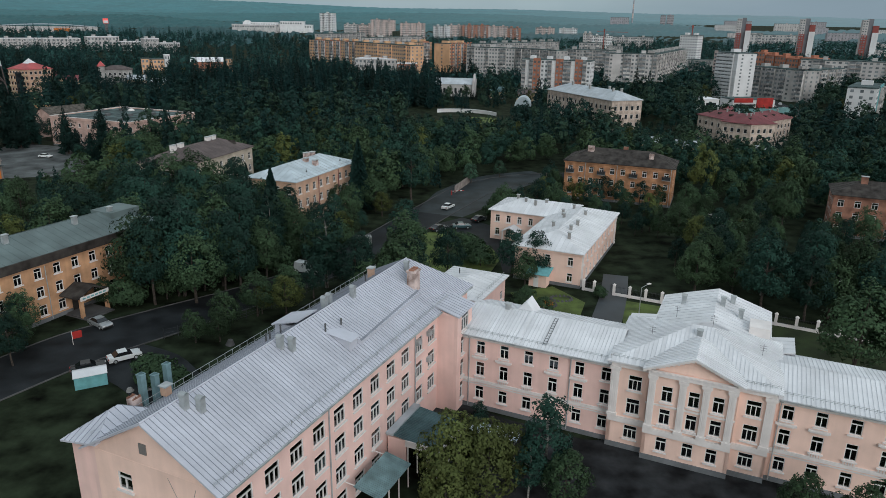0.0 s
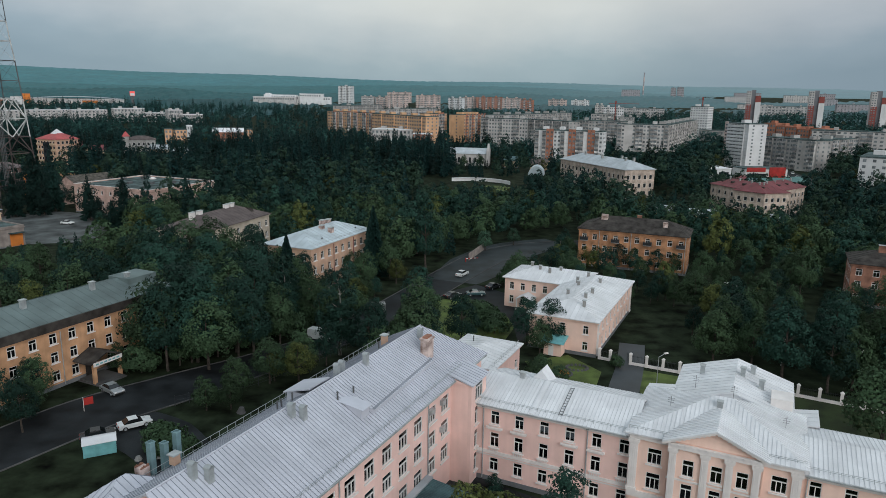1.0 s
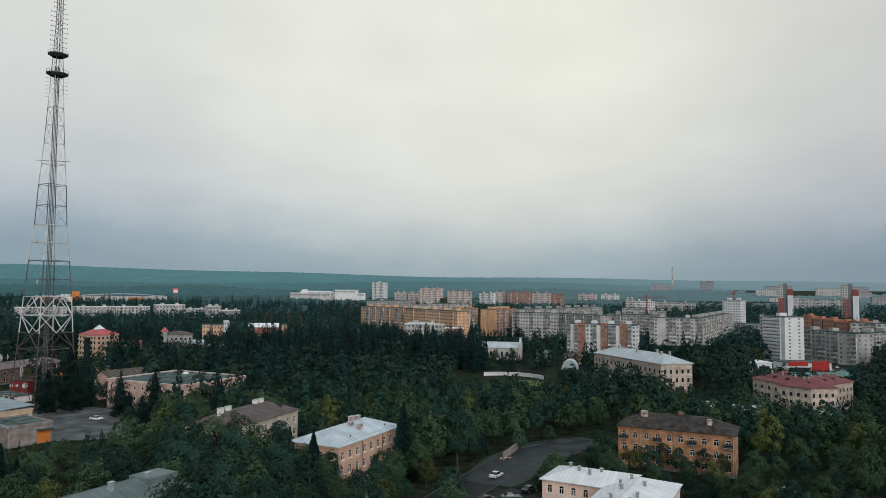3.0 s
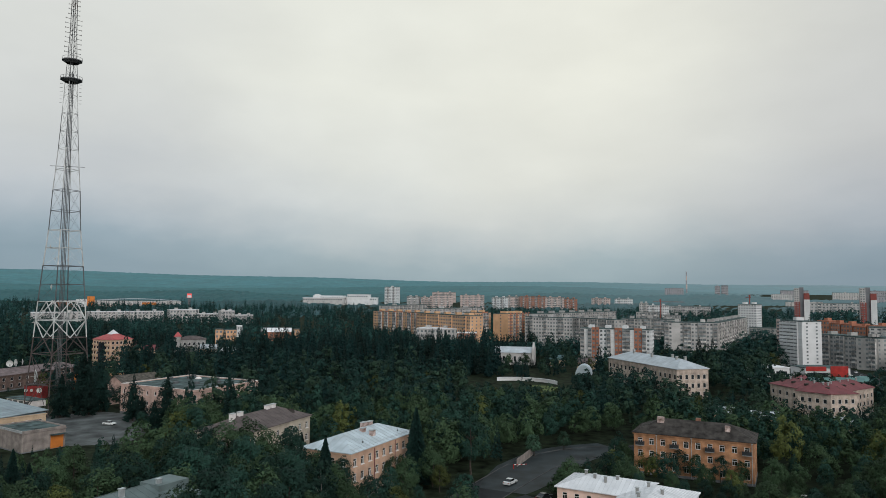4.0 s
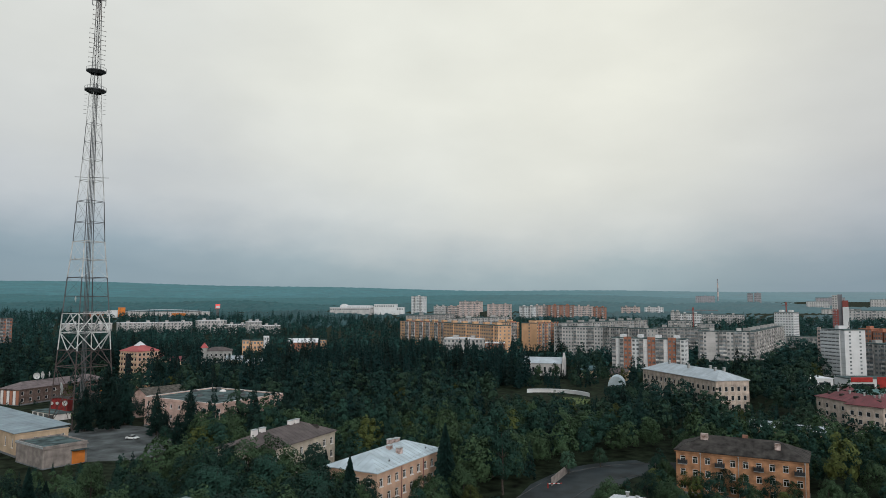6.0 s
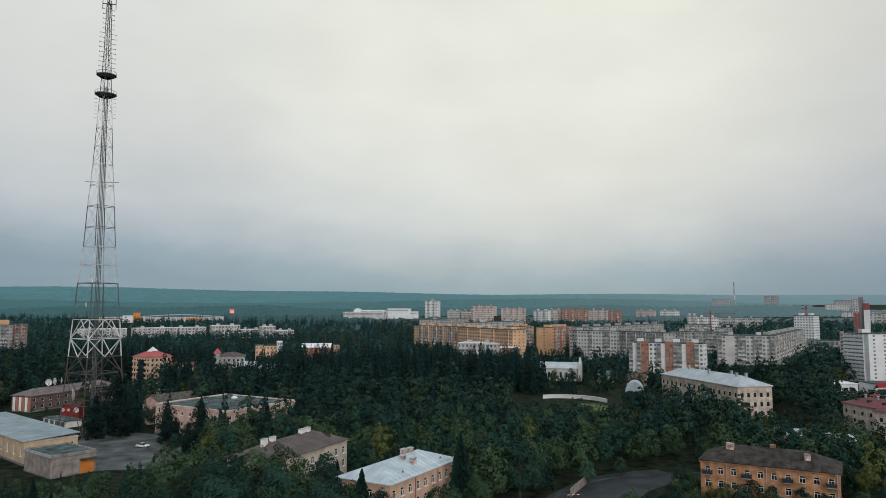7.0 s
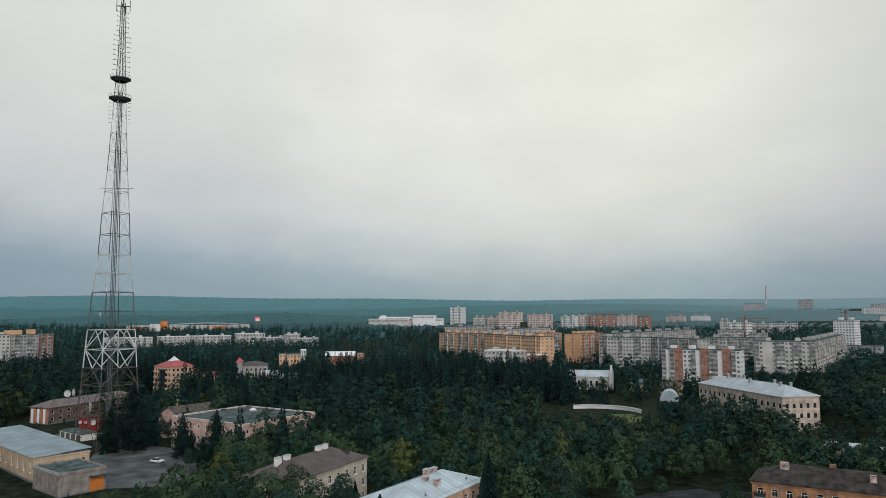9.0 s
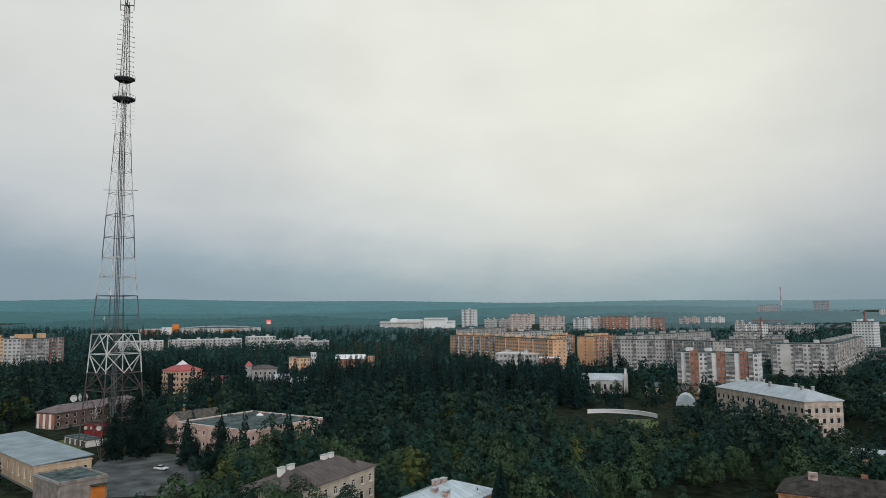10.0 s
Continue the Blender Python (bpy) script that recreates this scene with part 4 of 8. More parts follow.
slope(wing, (step(22.6, 1.7, 0.42), step(36.6, 2.1, 0.42), step(36.6, 5.6, 0.06), step(21.4, 5.4, 0.06)), 0.44, thick=0.4)
part("step_flashing", Shape().slab([step(22.6, 1.7, 0.45), step(36.6, 2.3, 0.45), step(36.6, 2.5, 0.45), step(22.6, 1.9, 0.45)], (0, 0, -0.06)), "seam", wing)
# two dormers
s = Shape()
z0 = RZ - (DW / 2 - 2.2) * k
s.add([(20.6, 1.9, z0 - 0.3), (22.0, 1.9, z0 - 0.3), (22.0, 1.9, z0 + 1.0), (20.6, 1.9, z0 + 1.0), (20.6, 5.0, z0 + 1.45), (22.0, 5.0, z0 + 1.45), (20.6, 5.0, z0 - 0.3), (22.0, 5.0, z0 - 0.3)],
      ((0, 1, 2, 3), (3, 2, 5, 4), (0, 3, 4, 6), (1, 2, 5, 7)))
s.box(20.4, 22.2, 1.6, 5.1, z0 + 1.02, z0 + 1.08, Matrix.Translation((0, 0, -0.25)) @ Matrix.Translation((21.3, 1.9, z0 + 1)) @ Matrix.Rotation(0.14, 4, "X") @ Matrix.Translation((-21.3, -1.9, -z0 - 0.8)))
part("dormer", s, "roof", wing)
s = Shape()
s.slab([(19.6, 7.2, RZ - 0.1), (23.0, 7.2, RZ - 0.1), (23.0, 10.4, RZ - 1.0), (19.6, 10.4, RZ - 1.0)], (0, 0, -0.12))
s.box(19.9, 22.7, 10.0, 10.2, RZ - 2.6, RZ - 1.05)
s.box(19.9, 20.05, 8.0, 10.0, RZ - 2.0, RZ - 0.95).box(22.55, 22.7, 8.0, 10.0, RZ - 2.0, RZ - 0.95)
part("dormer", s, "roof", wing)
# the stair bay against the main front
bx0, bx1, by = 36.9, 41.3, -2.6
part("stair_bay", Shape().box(bx0, bx1 - 0.02, by + 0.4, -0.003, -0.5, 12.55), "pink", wing)
facade(wing, pose(bx0, by, 0), bx1 - bx0, -0.5, 12.55, [(2.3, 1.2 + 3.0 * r, 2.2, 2.3) for r in range(4)], "pink", kind="triple", curtain=0)
slope(wing, ((bx0 - 0.3, by - 0.3, 12.72), (bx1 + 0.2, by - 0.3, 12.72), (bx1 + 0.2, 1.5, 14.0), (bx0 - 0.3, 1.5, 14.0)), 0.62)
s = Shape().slab([(bx0 - 0.2, 0, 12.57), (bx0 - 0.2, by, 12.57), (bx0 - 0.2, 0, 13.2)], (0.2, 0, 0))
part("bay_cheek", s, "pink", wing)
part("end_extension", Shape().box(0.05, 4.8, DW + 0.004, DW + 2.2, -0.5, 13.0), "pink", wing)
slope(wing, ((-0.5, DW + 2.8, 13.05), (-0.5, DW - 1.2, 13.75), (2.6, DW + 0.6, 14.7)), 0.62)
slope(wing, ((5.4, DW + 2.8, 13.05), (-0.5, DW + 2.8, 13.05), (2.6, DW + 0.6, 14.7), (3.4, DW + 0.6, 14.7)), 0.62)
slope(wing, ((5.4, DW - 1.2, 13.75), (5.4, DW + 2.8, 13.05), (3.4, DW + 0.6, 14.7)), 0.62)
slope(wing, ((-0.5, DW - 1.2, 13.75), (5.4, DW - 1.2, 13.75), (3.4, DW + 0.6, 14.7), (2.6, DW + 0.6, 14.7)), 0.62)
# hairline cracks in the end wall
for a_, b_ in (((4.2, 11.2), (4.9, 12.6)), ((4.2, 11.2), (3.6, 10.2)), ((2.2, 12.4), (2.6, 11.2)), ((2.6, 11.2), (2.4, 9.8))):
    part("crack", Shape().beam((-0.006, a_[0], a_[1]), (-0.006, b_[0], b_[1]), 0.018), "plinth", wing)
# air conditioners under the eaves
for x_, z_ in ((34.3, 10.9), (31.6, 10.9), (34.3, 7.6)):
    part("air_conditioner", Shape().box(x_ - 0.4, x_ + 0.4, -0.42, -0.02, z_, z_ + 0.6), "zinc", wing, "small outdoor air-conditioner box")

# The three-storey main front: local x along it, y to the back
mx, my = along(-14.0, 0)
main = thing("school_main_building", at2(mx, my, 0, TURN), "three-storey pink school with white pilasters and a pedimented centre", "building")
FOOT.append((mx, my, TURN, 60, 24))
ME = 9.75
r3 = (1.35, 4.45, 7.35)


def front_windows(x0, x1, first, pitch):
    out = []
    x = first
    while x < x1 - 0.6:
        out += [(x - x0, r3[0], 1.1, 1.68), (x - x0, r3[1], 1.1, 1.85), (x - x0, r3[2], 1.1, 1.68)]
        x += pitch
    return out


def wing_front(x0, x1, first, pitch, deep):
    m = pose(x0, 0, 0)
    facade(main, m, x1 - x0, -0.5, ME, front_windows(x0, x1, first, pitch), "pink" if x0 < 10 else "peach")
    band(main, m, x1 - x0, 3.55, 3.95, 0.14)
    band(main, m, x1 - x0, 3.25, 3.40, 0.07)
    band(main, m, x1 - x0, 9.25, 9.72, 0.22, "paint", "cornice")
    band(main, m, x1 - x0, -0.45, 0.55, 0.10, "plinth", "plinth")
    k, x = 0, first
    while x < x1 - 0.6:
        if k % 3 != 2:
            part("sill_shelf", Shape().box(x - 1.0, x + 1.0, -0.30, -0.004, 6.85, 7.05).box(x - 0.8, x + 0.8, -0.20, -0.004, 6.70, 6.84), "paint", main)
        s = Shape()
        for i in range(5):
            s.box(x - 0.55 + i * 0.24, x - 0.43 + i * 0.24, -0.18, -0.145, 3.97, 4.30)
        s.box(x - 0.65, x + 0.65, -0.20, -0.145, 4.30, 4.38)
        part("balustrade", s, "paint", main)
        k, x = k + 1, x + pitch


wing_front(0.0, 18.3, 2.6, 3.0, 0)
wing_front(34.7, 60.0, 35.95, 3.03, 0)
facade(main, pose(60, 10.5, 0, 0, 0, 180), 60, -0.5, ME, [], "pink")
facade(main, pose(60, 0.4, 0, 0, 0, 90), 9.7, -0.5, ME, [], "peach")
facade(main, pose(0, 10.1, 0, 0, 0, -90), 9.7, -0.5, ME, [], "pink")
for x0, x1, top in ((-0.5, 18.6, 11.5), (34.4, 60.5, 11.0)):
    slope(main, ((x0, -0.55, ME + 0.1), (x1, -0.55, ME + 0.1), (x1, 5.6, top), (x0, 5.6, top)), 0.42, "roof_light")
    slope(main, ((x1, 11.1, ME + 0.1), (x0, 11.1, ME + 0.1), (x0, 5.6, top), (x1, 5.6, top)), 0.42, "roof_light")
    snow_rail(main, (x0 + 0.8, 0.1, ME + 0.3), (x1 - 0.8, 0.1, ME + 0.3), 0.4, 0.9)
    part("gutter", Shape().box(x0, x1, -0.70, -0.56, ME - 0.06, ME + 0.08), "zinc", main)
for x in (1.2, 13.6, 35.2, 57.0):
    downpipe(main, pose(x, 0, 0), 0.2, ME - 0.4)
# roof ladder, firewall ridge and vents of the long roof
s = Shape()
kk = (11.5 - ME - 0.1) / 6.15
for dx in (-0.2, 0.2):
    s.beam((10.3 + dx, 0.2, ME + 0.1 + 0.75 * kk + 0.1), (10.3 + dx, 5.2, ME + 0.1 + 5.75 * kk + 0.1), 0.035)
for i in range(11):
    y = 0.4 + i * 0.47
    s.beam((10.1, y, ME + 0.2 + (y + 0.55) * kk), (10.5, y, ME + 0.2 + (y + 0.55) * kk), 0.03)
part("roof_ladder", s, "steel_dark", main)
part("roof_rib", Shape().slab([(6.9, -0.5, ME + 0.22), (7.4, -0.5, ME + 0.22), (7.4, 5.6, 11.62), (6.9, 5.6, 11.62)], (0, 0, -0.2)), "roof_light", main)
for x in (4.0, 51.5):
    s = Shape().box(x - 0.3, x + 0.3, 5.2, 5.8, 11.0, 12.1).box(x - 0.4, x + 0.4, 5.1, 5.9, 12.1, 12.2)
    part("ventilator", s, "zinc", main)
for x, t in ((6.0, 11.5), (55.5, 11.0)):
    s = Shape().add([(x - 1.2, 6.4, t - 0.4), (x + 1.2, 6.4, t - 0.4), (x, 6.4, t + 0.9), (x - 1.2, 9.5, t - 1.2), (x + 1.2, 9.5, t - 1.2), (x, 8.8, t + 0.9)], ((0, 1, 2), (3, 4, 5), (0, 3, 5, 2), (1, 4, 5, 2)))
    part("dormer", s, "roof_light", main)

# centre pavilion, set forward, with a portico set further forward
PX0, PX1, PY = 18.3, 34.7, -0.8
QX0, QX1, QY = 22.3, 31.2, -1.7
for a, b in ((PX0, QX0), (QX1, PX1)):
    m = pose(a, PY, 0)
    facade(main, m, b - a, -0.5, 10.6, [((b - a) / 2 + (0.6 if a < 20 else -0.2), z, 1.45, h * 0.95) for z, h in ((1.35, 1.75), (4.45, 2.0), (7.35, 1.9))], "peach", kind="triple")
    band(main, m, b - a, 3.25, 3.95, 0.18)
    band(main, m, b - a, 10.0, 10.56, 0.28, "paint", "cornice")
    band(main, m, b - a, -0.45, 0.6, 0.12, "plinth", "plinth")
for x, y in ((PX0 + 0.45, PY), (PX1 - 0.45, PY)):
    pilaster(main, pose(x, y, 0), 3.96, 9.98, 0.85)
part("wall", wall_shape(-PY, -0.5, 10.6, ()), "peach", main, m=pose(PX0, 0, 0, 0, 0, -90))
part("wall", wall_shape(-PY, -0.5, 10.6, ()), "peach", main, m=pose(PX1, PY, 0, 0, 0, 90))
part("wall", wall_shape(PY - QY, -0.5, 10.85, ()), "peach", main, m=pose(QX0, PY, 0, 0, 0, -90))
part("wall", wall_shape(PY - QY, -0.5, 10.85, ()), "peach", main, m=pose(QX1, QY, 0, 0, 0, 90))
m = pose(QX0, QY, 0)
cols = [0.5, 3.6, 5.9, 8.4]
qw = [((a + b) / 2, z, 1.12, h * 0.95) for a, b in zip(cols, cols[1:]) for z, h in ((1.3, 1.8), (4.6, 1.95), (7.3, 1.95))]
facade(main, m, QX1 - QX0, -0.5, 10.85, qw, "peach", curtain=0.5)
band(main, m, QX1 - QX0, 3.25, 3.95, 0.2)
band(main, m, QX1 - QX0, 10.3, 10.84, 0.3, "paint", "cornice")
band(main, m, QX1 - QX0, 6.75, 6.95, 0.10)
band(main, m, QX1 - QX0, -0.45, 0.6, 0.12, "plinth", "plinth")
for x in cols:
    pilaster(main, m @ pose(x, 0, 0), 3.96, 10.28, 0.7)
part("balustrade", Shape().box(0, QX1 - QX0, -0.25, -0.1, 4.3, 4.4), "paint", main, m=m)
s = Shape()
for i in range(14):
    s.box(0.3 + i * 0.68, 0.55 + i * 0.68, -0.42, -0.31, 10.66, 10.8)
part("dentils", s, "paint", main, m=m)
# pediment
cx, px0, px1, pz, pa = (QX0 + QX1) / 2, QX0 - 0.6, QX1 + 0.6, 10.95, 13.1
part("pediment", Shape().slab(((QX0, QY + 0.1, 10.9), (QX1, QY + 0.1, 10.9), (cx, QY + 0.1, pa - 0.35)), (0, 0.3, 0)), "peach", main)
for a, b in (((px0, pz), (cx, pa)), ((cx, pa), (px1, pz))):
    s = Shape().slab([(a[0], QY - 0.45, a[1]), (b[0], QY - 0.45, b[1]), (b[0], QY + 0.15, b[1]), (a[0], QY + 0.15, a[1])], (0, 0, -0.32))
    d = Vector((b[0] - a[0], 0, b[1] - a[1]))
    for i in range(11):
        p = Vector((a[0], 0, a[1])) + d * ((i + 0.5) / 11)
        s.box(p.x - 0.11, p.x + 0.11, QY - 0.3, QY - 0.05, p.z - 0.46, p.z - 0.3)
    part("raking_cornice", s, "paint", main)
slope(main, ((px0, 5.0, pz + 0.02), (px0, QY - 0.5, pz + 0.02), (cx, QY - 0.5, pa + 0.02), (cx, 3.6, pa + 0.02)), 0.42, "roof_light")
slope(main, ((px1, QY - 0.5, pz + 0.02), (px1, 5.0, pz + 0.02), (cx, 3.6, pa + 0.02), (cx, QY - 0.5, pa + 0.02)), 0.42, "roof_light")
# hipped roof of the pavilion
hx0, hx1, hy0, hy1, hz, ht = PX0 - 0.5, PX1 + 0.5, PY - 0.5, 12.0, 10.65, 13.5
my_ = 6.0
slope(main, ((hx0, hy0, hz), (hx1, hy0, hz), (cx + 1.0, my_, ht), (cx - 1.0, my_, ht)), 0.42, "roof_light")
slope(main, ((hx1, hy0, hz), (hx1, hy1, hz), (cx + 1.0, my_, ht)), 0.42, "roof_light")
slope(main, ((hx0, hy1, hz), (hx0, hy0, hz), (cx - 1.0, my_, ht)), 0.42, "roof_light")
slope(main, ((hx1, hy1, hz), (hx0, hy1, hz), (cx - 1.0, my_, ht), (cx + 1.0, my_, ht)), 0.42, "roof_light")
snow_rail(main, (PX0 - 0.2, PY + 0.1, hz + 0.2), (QX0, PY + 0.1, hz + 0.2), 0.4, 0.9)
snow_rail(main, (QX1 + 0.4, PY + 0.1, hz + 0.2), (PX1 + 0.2, PY + 0.1, hz + 0.2), 0.4, 0.9)
# assembly hall behind
facade(main, pose(21.2, 22.0, 0, 0, 0, -90), 9.5, -0.5, 10.0, [(3, 4, 1.6, 3.4), (6.5, 4, 1.6, 3.4)], "pink")
facade(main, pose(33.6, 12.5, 0, 0, 0, 90), 9.5, -0.5, 10.0, [(3, 4, 1.6, 3.4), (6.5, 4, 1.6, 3.4)], "pink")
facade(main, pose(33.6, 22.4, 0, 0, 0, 180), 12.4, -0.5, 10.0, [], "pink")
slope(main, ((20.7, 22.9, 10.1), (20.7, 11.0, 10.1), (27.4, 11.0, 12.2), (27.4, 22.9, 12.2)), 1.0, "roof_light")
slope(main, ((34.1, 11.0, 10.1), (34.1, 22.9, 10.1), (27.4, 22.9, 12.2), (27.4, 11.0, 12.2)), 1.0, "roof_light")
part("gable", Shape().slab(((20.9, 22.3, 10.0), (33.9, 22.3, 10.0), (27.4, 22.3, 12.1)), (0, -0.3, 0)), "pink", main)
part("gable", Shape().slab(((20.8, 11.2, 9.9), (34.0, 11.2, 9.9), (27.4, 11.2, 12.1)), (0, 0.3, 0)), "roof_light", main)
part("link_roof", Shape().slab(((18.4, 11.0, 10.25), (34.6, 11.0, 10.25), (34.6, 13.0, 10.35), (18.4, 13.0, 10.35)), (0, 0, -0.3)), "roof_light", main)
for a, b in ((18.0, 20.6), (34.2, 36.2)):
    part("side_block", Shape().box(a, b, 10.8, 14.2, -0.5, 10.0), "pink", main)
    slope(main, ((a - 0.3, 14.5, 10.05), (a - 0.3, 10.0, 10.05), (b + 0.3, 10.0, 10.5), (b + 0.3, 14.5, 10.5)), 1.0, "roof_light")
part("roof_hatch", Shape().box(31.5, 33.8, 12.6, 15.4, 10.5, 11.7), "paint", main)
for x, y, z in ((23.5, 18.6, 11.0), (28.2, 17.5, 11.9), (30.4, 16.0, 11.2), (26.5, 4.6, 12.4), (29.3, 19.8, 11.4)):
    s = Shape().box(x - 0.28, x + 0.28, y - 0.28, y + 0.28, z - 0.4, z + 1.1).box(x - 0.36, x + 0.36, y - 0.36, y + 0.36, z + 1.1, z + 1.2)
    part("ventilator", s, "zinc", main)
for x, y, z in ((27.6, 9.0, 12.2), (23.2, 13.6, 10.9), (33.0, 5.5, 11.2), (21.5, 4.5, 11.5)):
    s = Shape().beam((x, y, z - 0.3), (x, y, z + 1.6), 0.03)
    for i in range(3):
        s.beam((x - 0.35, y, z + 0.9 + i * 0.25), (x + 0.35, y, z + 0.9 + i * 0.25), 0.018)
    part("roof_antenna", s, "steel_dark", main)

# vestibule, glazed entrance and green canopies in the corner of the court, in the wing's own frame
base = wing.matrix_basis
link = thing("entrance_canopy", base @ pose(24.2, -6.1, 0), "low glazed school entrance with a corrugated dark green roof", "canopy")
part("roof", corrugated(6.4, 5.2, 3.75, 3.2), "teal_sheet", link)
part("vestibule", Shape().box(0.1, 6.4, 3.72, 5.9, -0.1, 3.45), "pink", link)
part("coping", Shape().box(-0.1, 6.5, 5.22, 6.05, 3.7, 3.95), "roof_grey", link)
part("fascia", Shape().box(-0.15, 6.45, -0.14, -0.02, 2.85, 3.25).box(-0.14, -0.02, 0.0, 3.7, 2.9, 3.6), "paint", link)
for i in range(5):
    part("post", Shape().box(i * 1.56, i * 1.56 + 0.12, 0.05, 0.17, -0.1, 3.0), "paint", link)
for i in range(3):
    part("post", Shape().box(0.0, 0.12, 1.2 + i * 1.1, 1.32 + i * 1.1, -0.1, 3.0), "paint", link)
    part("pane", Shape().box(0.04, 0.06, 0.2 + i * 1.1, 1.18 + i * 1.1, 0.4, 2.9), "glass", link)
for i in range(4):
    part("pane", Shape().box(i * 1.56 + 0.14, i * 1.56 + 1.54, 0.10, 0.12, 0.5, 2.9), "glass", link)
part("apron", Shape().box(0, 6.3, 0.06, 0.16, 0, 0.49), "paint", link)
porch_roof = thing("porch_roof", base @ pose(29.4, -12.8, 0), "narrow pale blue metal porch roof before the school front", "canopy")
part("roof", Shape().slab([(0, 0, 3.3), (1.7, 0, 3.45), (1.7, 5.4, 3.45), (0, 5.4, 3.3)], (0, 0, -0.1)), "roof_blue", porch_roof)
for y in (0.2, 2.6, 5.1):
    part("post", Shape().box(0.1, 0.22, y, y + 0.12, -0.1, 3.2), "paint", porch_roof)
can = thing("side_canopy", base @ pose(15.6, 0, 0), "sloping green corrugated canopy along the school wing", "canopy")
part("roof", corrugated(6.3, 2.9, 3.3, 2.7), "teal_pale", can, m=pose(0, -4.2, 0))
for i in range(4):
    part("post", Shape().box(0.1 + i * 2.0, 0.2 + i * 2.0, -4.0, -3.9, -0.1, 2.7), "paint", can)
for i in range(2):
    part("bracket", Shape().beam((0.3 + i * 5.6, -1.35, 3.2), (0.3 + i * 5.6, -0.01, 3.3), 0.06), "paint", can)
BLUE = (-33.3, 152.1, 68.5, 27.4)


# Neighbouring buildings
def mark(x, y, deg, lx, ly):
    FOOT.append((x, y, deg, lx, ly))


# the pale two-storey house: a long block and a side block, roofs joined
fx, fy = 24.9, 115.9
mark(fx, fy, 65.7, 33, 13)
villa = house("pale_house", "two-storey peach house with a white hipped metal roof", "house", fx - 0.45 * U.x + 0.45 * N.x, fy - 0.45 * U.y + 0.45 * N.y, 65.7, 31.5, 12.5, 6.5, 2.0, "peach", "roof_light", 10, 3, (1.0, 4.0), 1.0, 1.6, width=0.9)
for s_ in (1.2, 30.3):
    pilaster(villa, pose(s_ - 0.6, 0, 0), 0.3, 6.2, 0.7)
bx, by_ = fx - 26 * U.x + 22.3 * N.x, fy - 26 * U.y + 22.3 * N.y
mark(bx, by_, TURN, 13.4, 12.0)
vb = thing("pale_house_side_block", at2(bx, by_, 0, TURN), "two-storey peach side block with a white metal roof", "house")
sf = sides(13.2, 11.5)
facade(vb, sf[0], 13.2, -0.3, 6.5, grid_windows(13.2, 5, (1.0, 4.0), 1.0, 1.6), "peach")
facade(vb, sf[3] @ pose(0.4, 0, 0), 10.7, -0.3, 6.5, grid_windows(10.7, 3, (1.0, 4.0), 1.0, 1.6), "peach")
facade(vb, sf[2], 13.2, -0.3, 6.5, grid_windows(13.2, 5, (1.0, 4.0), 1.0, 1.6), "peach")
slope(vb, ((-0.5, -0.5, 6.62), (13.4, -0.5, 6.62), (19.0, 5.75, 8.5), (5.5, 5.75, 8.5)), 0.9, "roof_light")
slope(vb, ((13.4, 12.0, 6.62), (-0.5, 12.0, 6.62), (5.5, 5.75, 8.5), (19.0, 5.75, 8.5)), 0.9, "roof_light")
slope(vb, ((-0.5, 12.0, 6.62), (-0.5, -0.5, 6.62), (5.5, 5.75, 8.5)), 0.9, "roof_light")
for x, y in ((6.5, 4.4), (9.0, 3.4), (11.0, 5.0), (4.0, 6.5)):
    chimney(vb, x, y, 6.8, 8.9, 0.5, 0.5, "concrete")
for x, y in ((4, 3.5), (9, 4.5), (13, 4.2), (17, 8.0), (21, 4.6), (25, 8), (10, 8.2), (20, 9)):
    chimney(villa, x, y, 6.8, 9.0, 0.5, 0.5, "concrete")
porch = thing("porch_canopy", at2(bx + 5.5 * U.x - 2.2 * N.x, by_ + 5.5 * U.y - 2.2 * N.y, 0, TURN), "pale gabled porch canopy on posts", "canopy")
s = Shape().slab([(-1.9, -1.2, 2.9), (-1.9, 2.1, 2.9), (0, 2.1, 3.9), (0, -1.2, 3.9)], (0, 0, -0.12)).slab([(1.9, -1.2, 2.9), (1.9, 2.1, 2.9), (0, 2.1, 3.9), (0, -1.2, 3.9)], (0, 0, -0.12))
part("roof", s, "roof_light", porch)
for x in (-1.6, 1.6):
    part("post", Shape().box(x - 0.1, x + 0.1, -1.0, -0.8, 0, 3.0), "paint", porch)
px_, py_ = fx - 9.2 * U.x - 0.9 * N.x, fy - 9.2 * U.y - 0.9 * N.y
porch = thing("side_porch", at2(px_, py_, 0, TURN), "small porch with a teal sheet roof", "porch")
part("wall", Shape().box(0, 3.2, -1.2, 1.2, 0, 2.5), "peach", porch)
part("door", Shape().box(0.9, 1.8, -1.26, -1.205, 0, 2.05), "pvc", porch)
part("roof", Shape().slab([(-0.5, -1.9, 2.6), (3.8, -1.9, 2.6), (3.8, 1.3, 3.3), (-0.5, 1.3, 3.3)], (0, 0, -0.1)), M["turquoise"], porch)

# low annex beyond the wing
mark(5.6, 95.6, 65.7, 12, 9)
annex = house("annex", "low pink annex with a flat white metal roof", "building", 5.4, 95.9, 65.7, 12.0, 9.0, 5.7, 1.0, "pink", "roof_light", 3, 2, (2.2,), 1.1, 1.5, width=1.1)
snow_rail(annex, (0, 0.1, 5.95), (11.5, 0.1, 5.95), 0.6, 1.0)
for x, y in ((3, 6), (8, 6.5)):
    pipe_vent(annex, pose(x, y, 6.4), 0.9)

# ochre street house with its porch
ax, ay = -56.8 - 45 * N.x, 108.5 - 45 * N.y
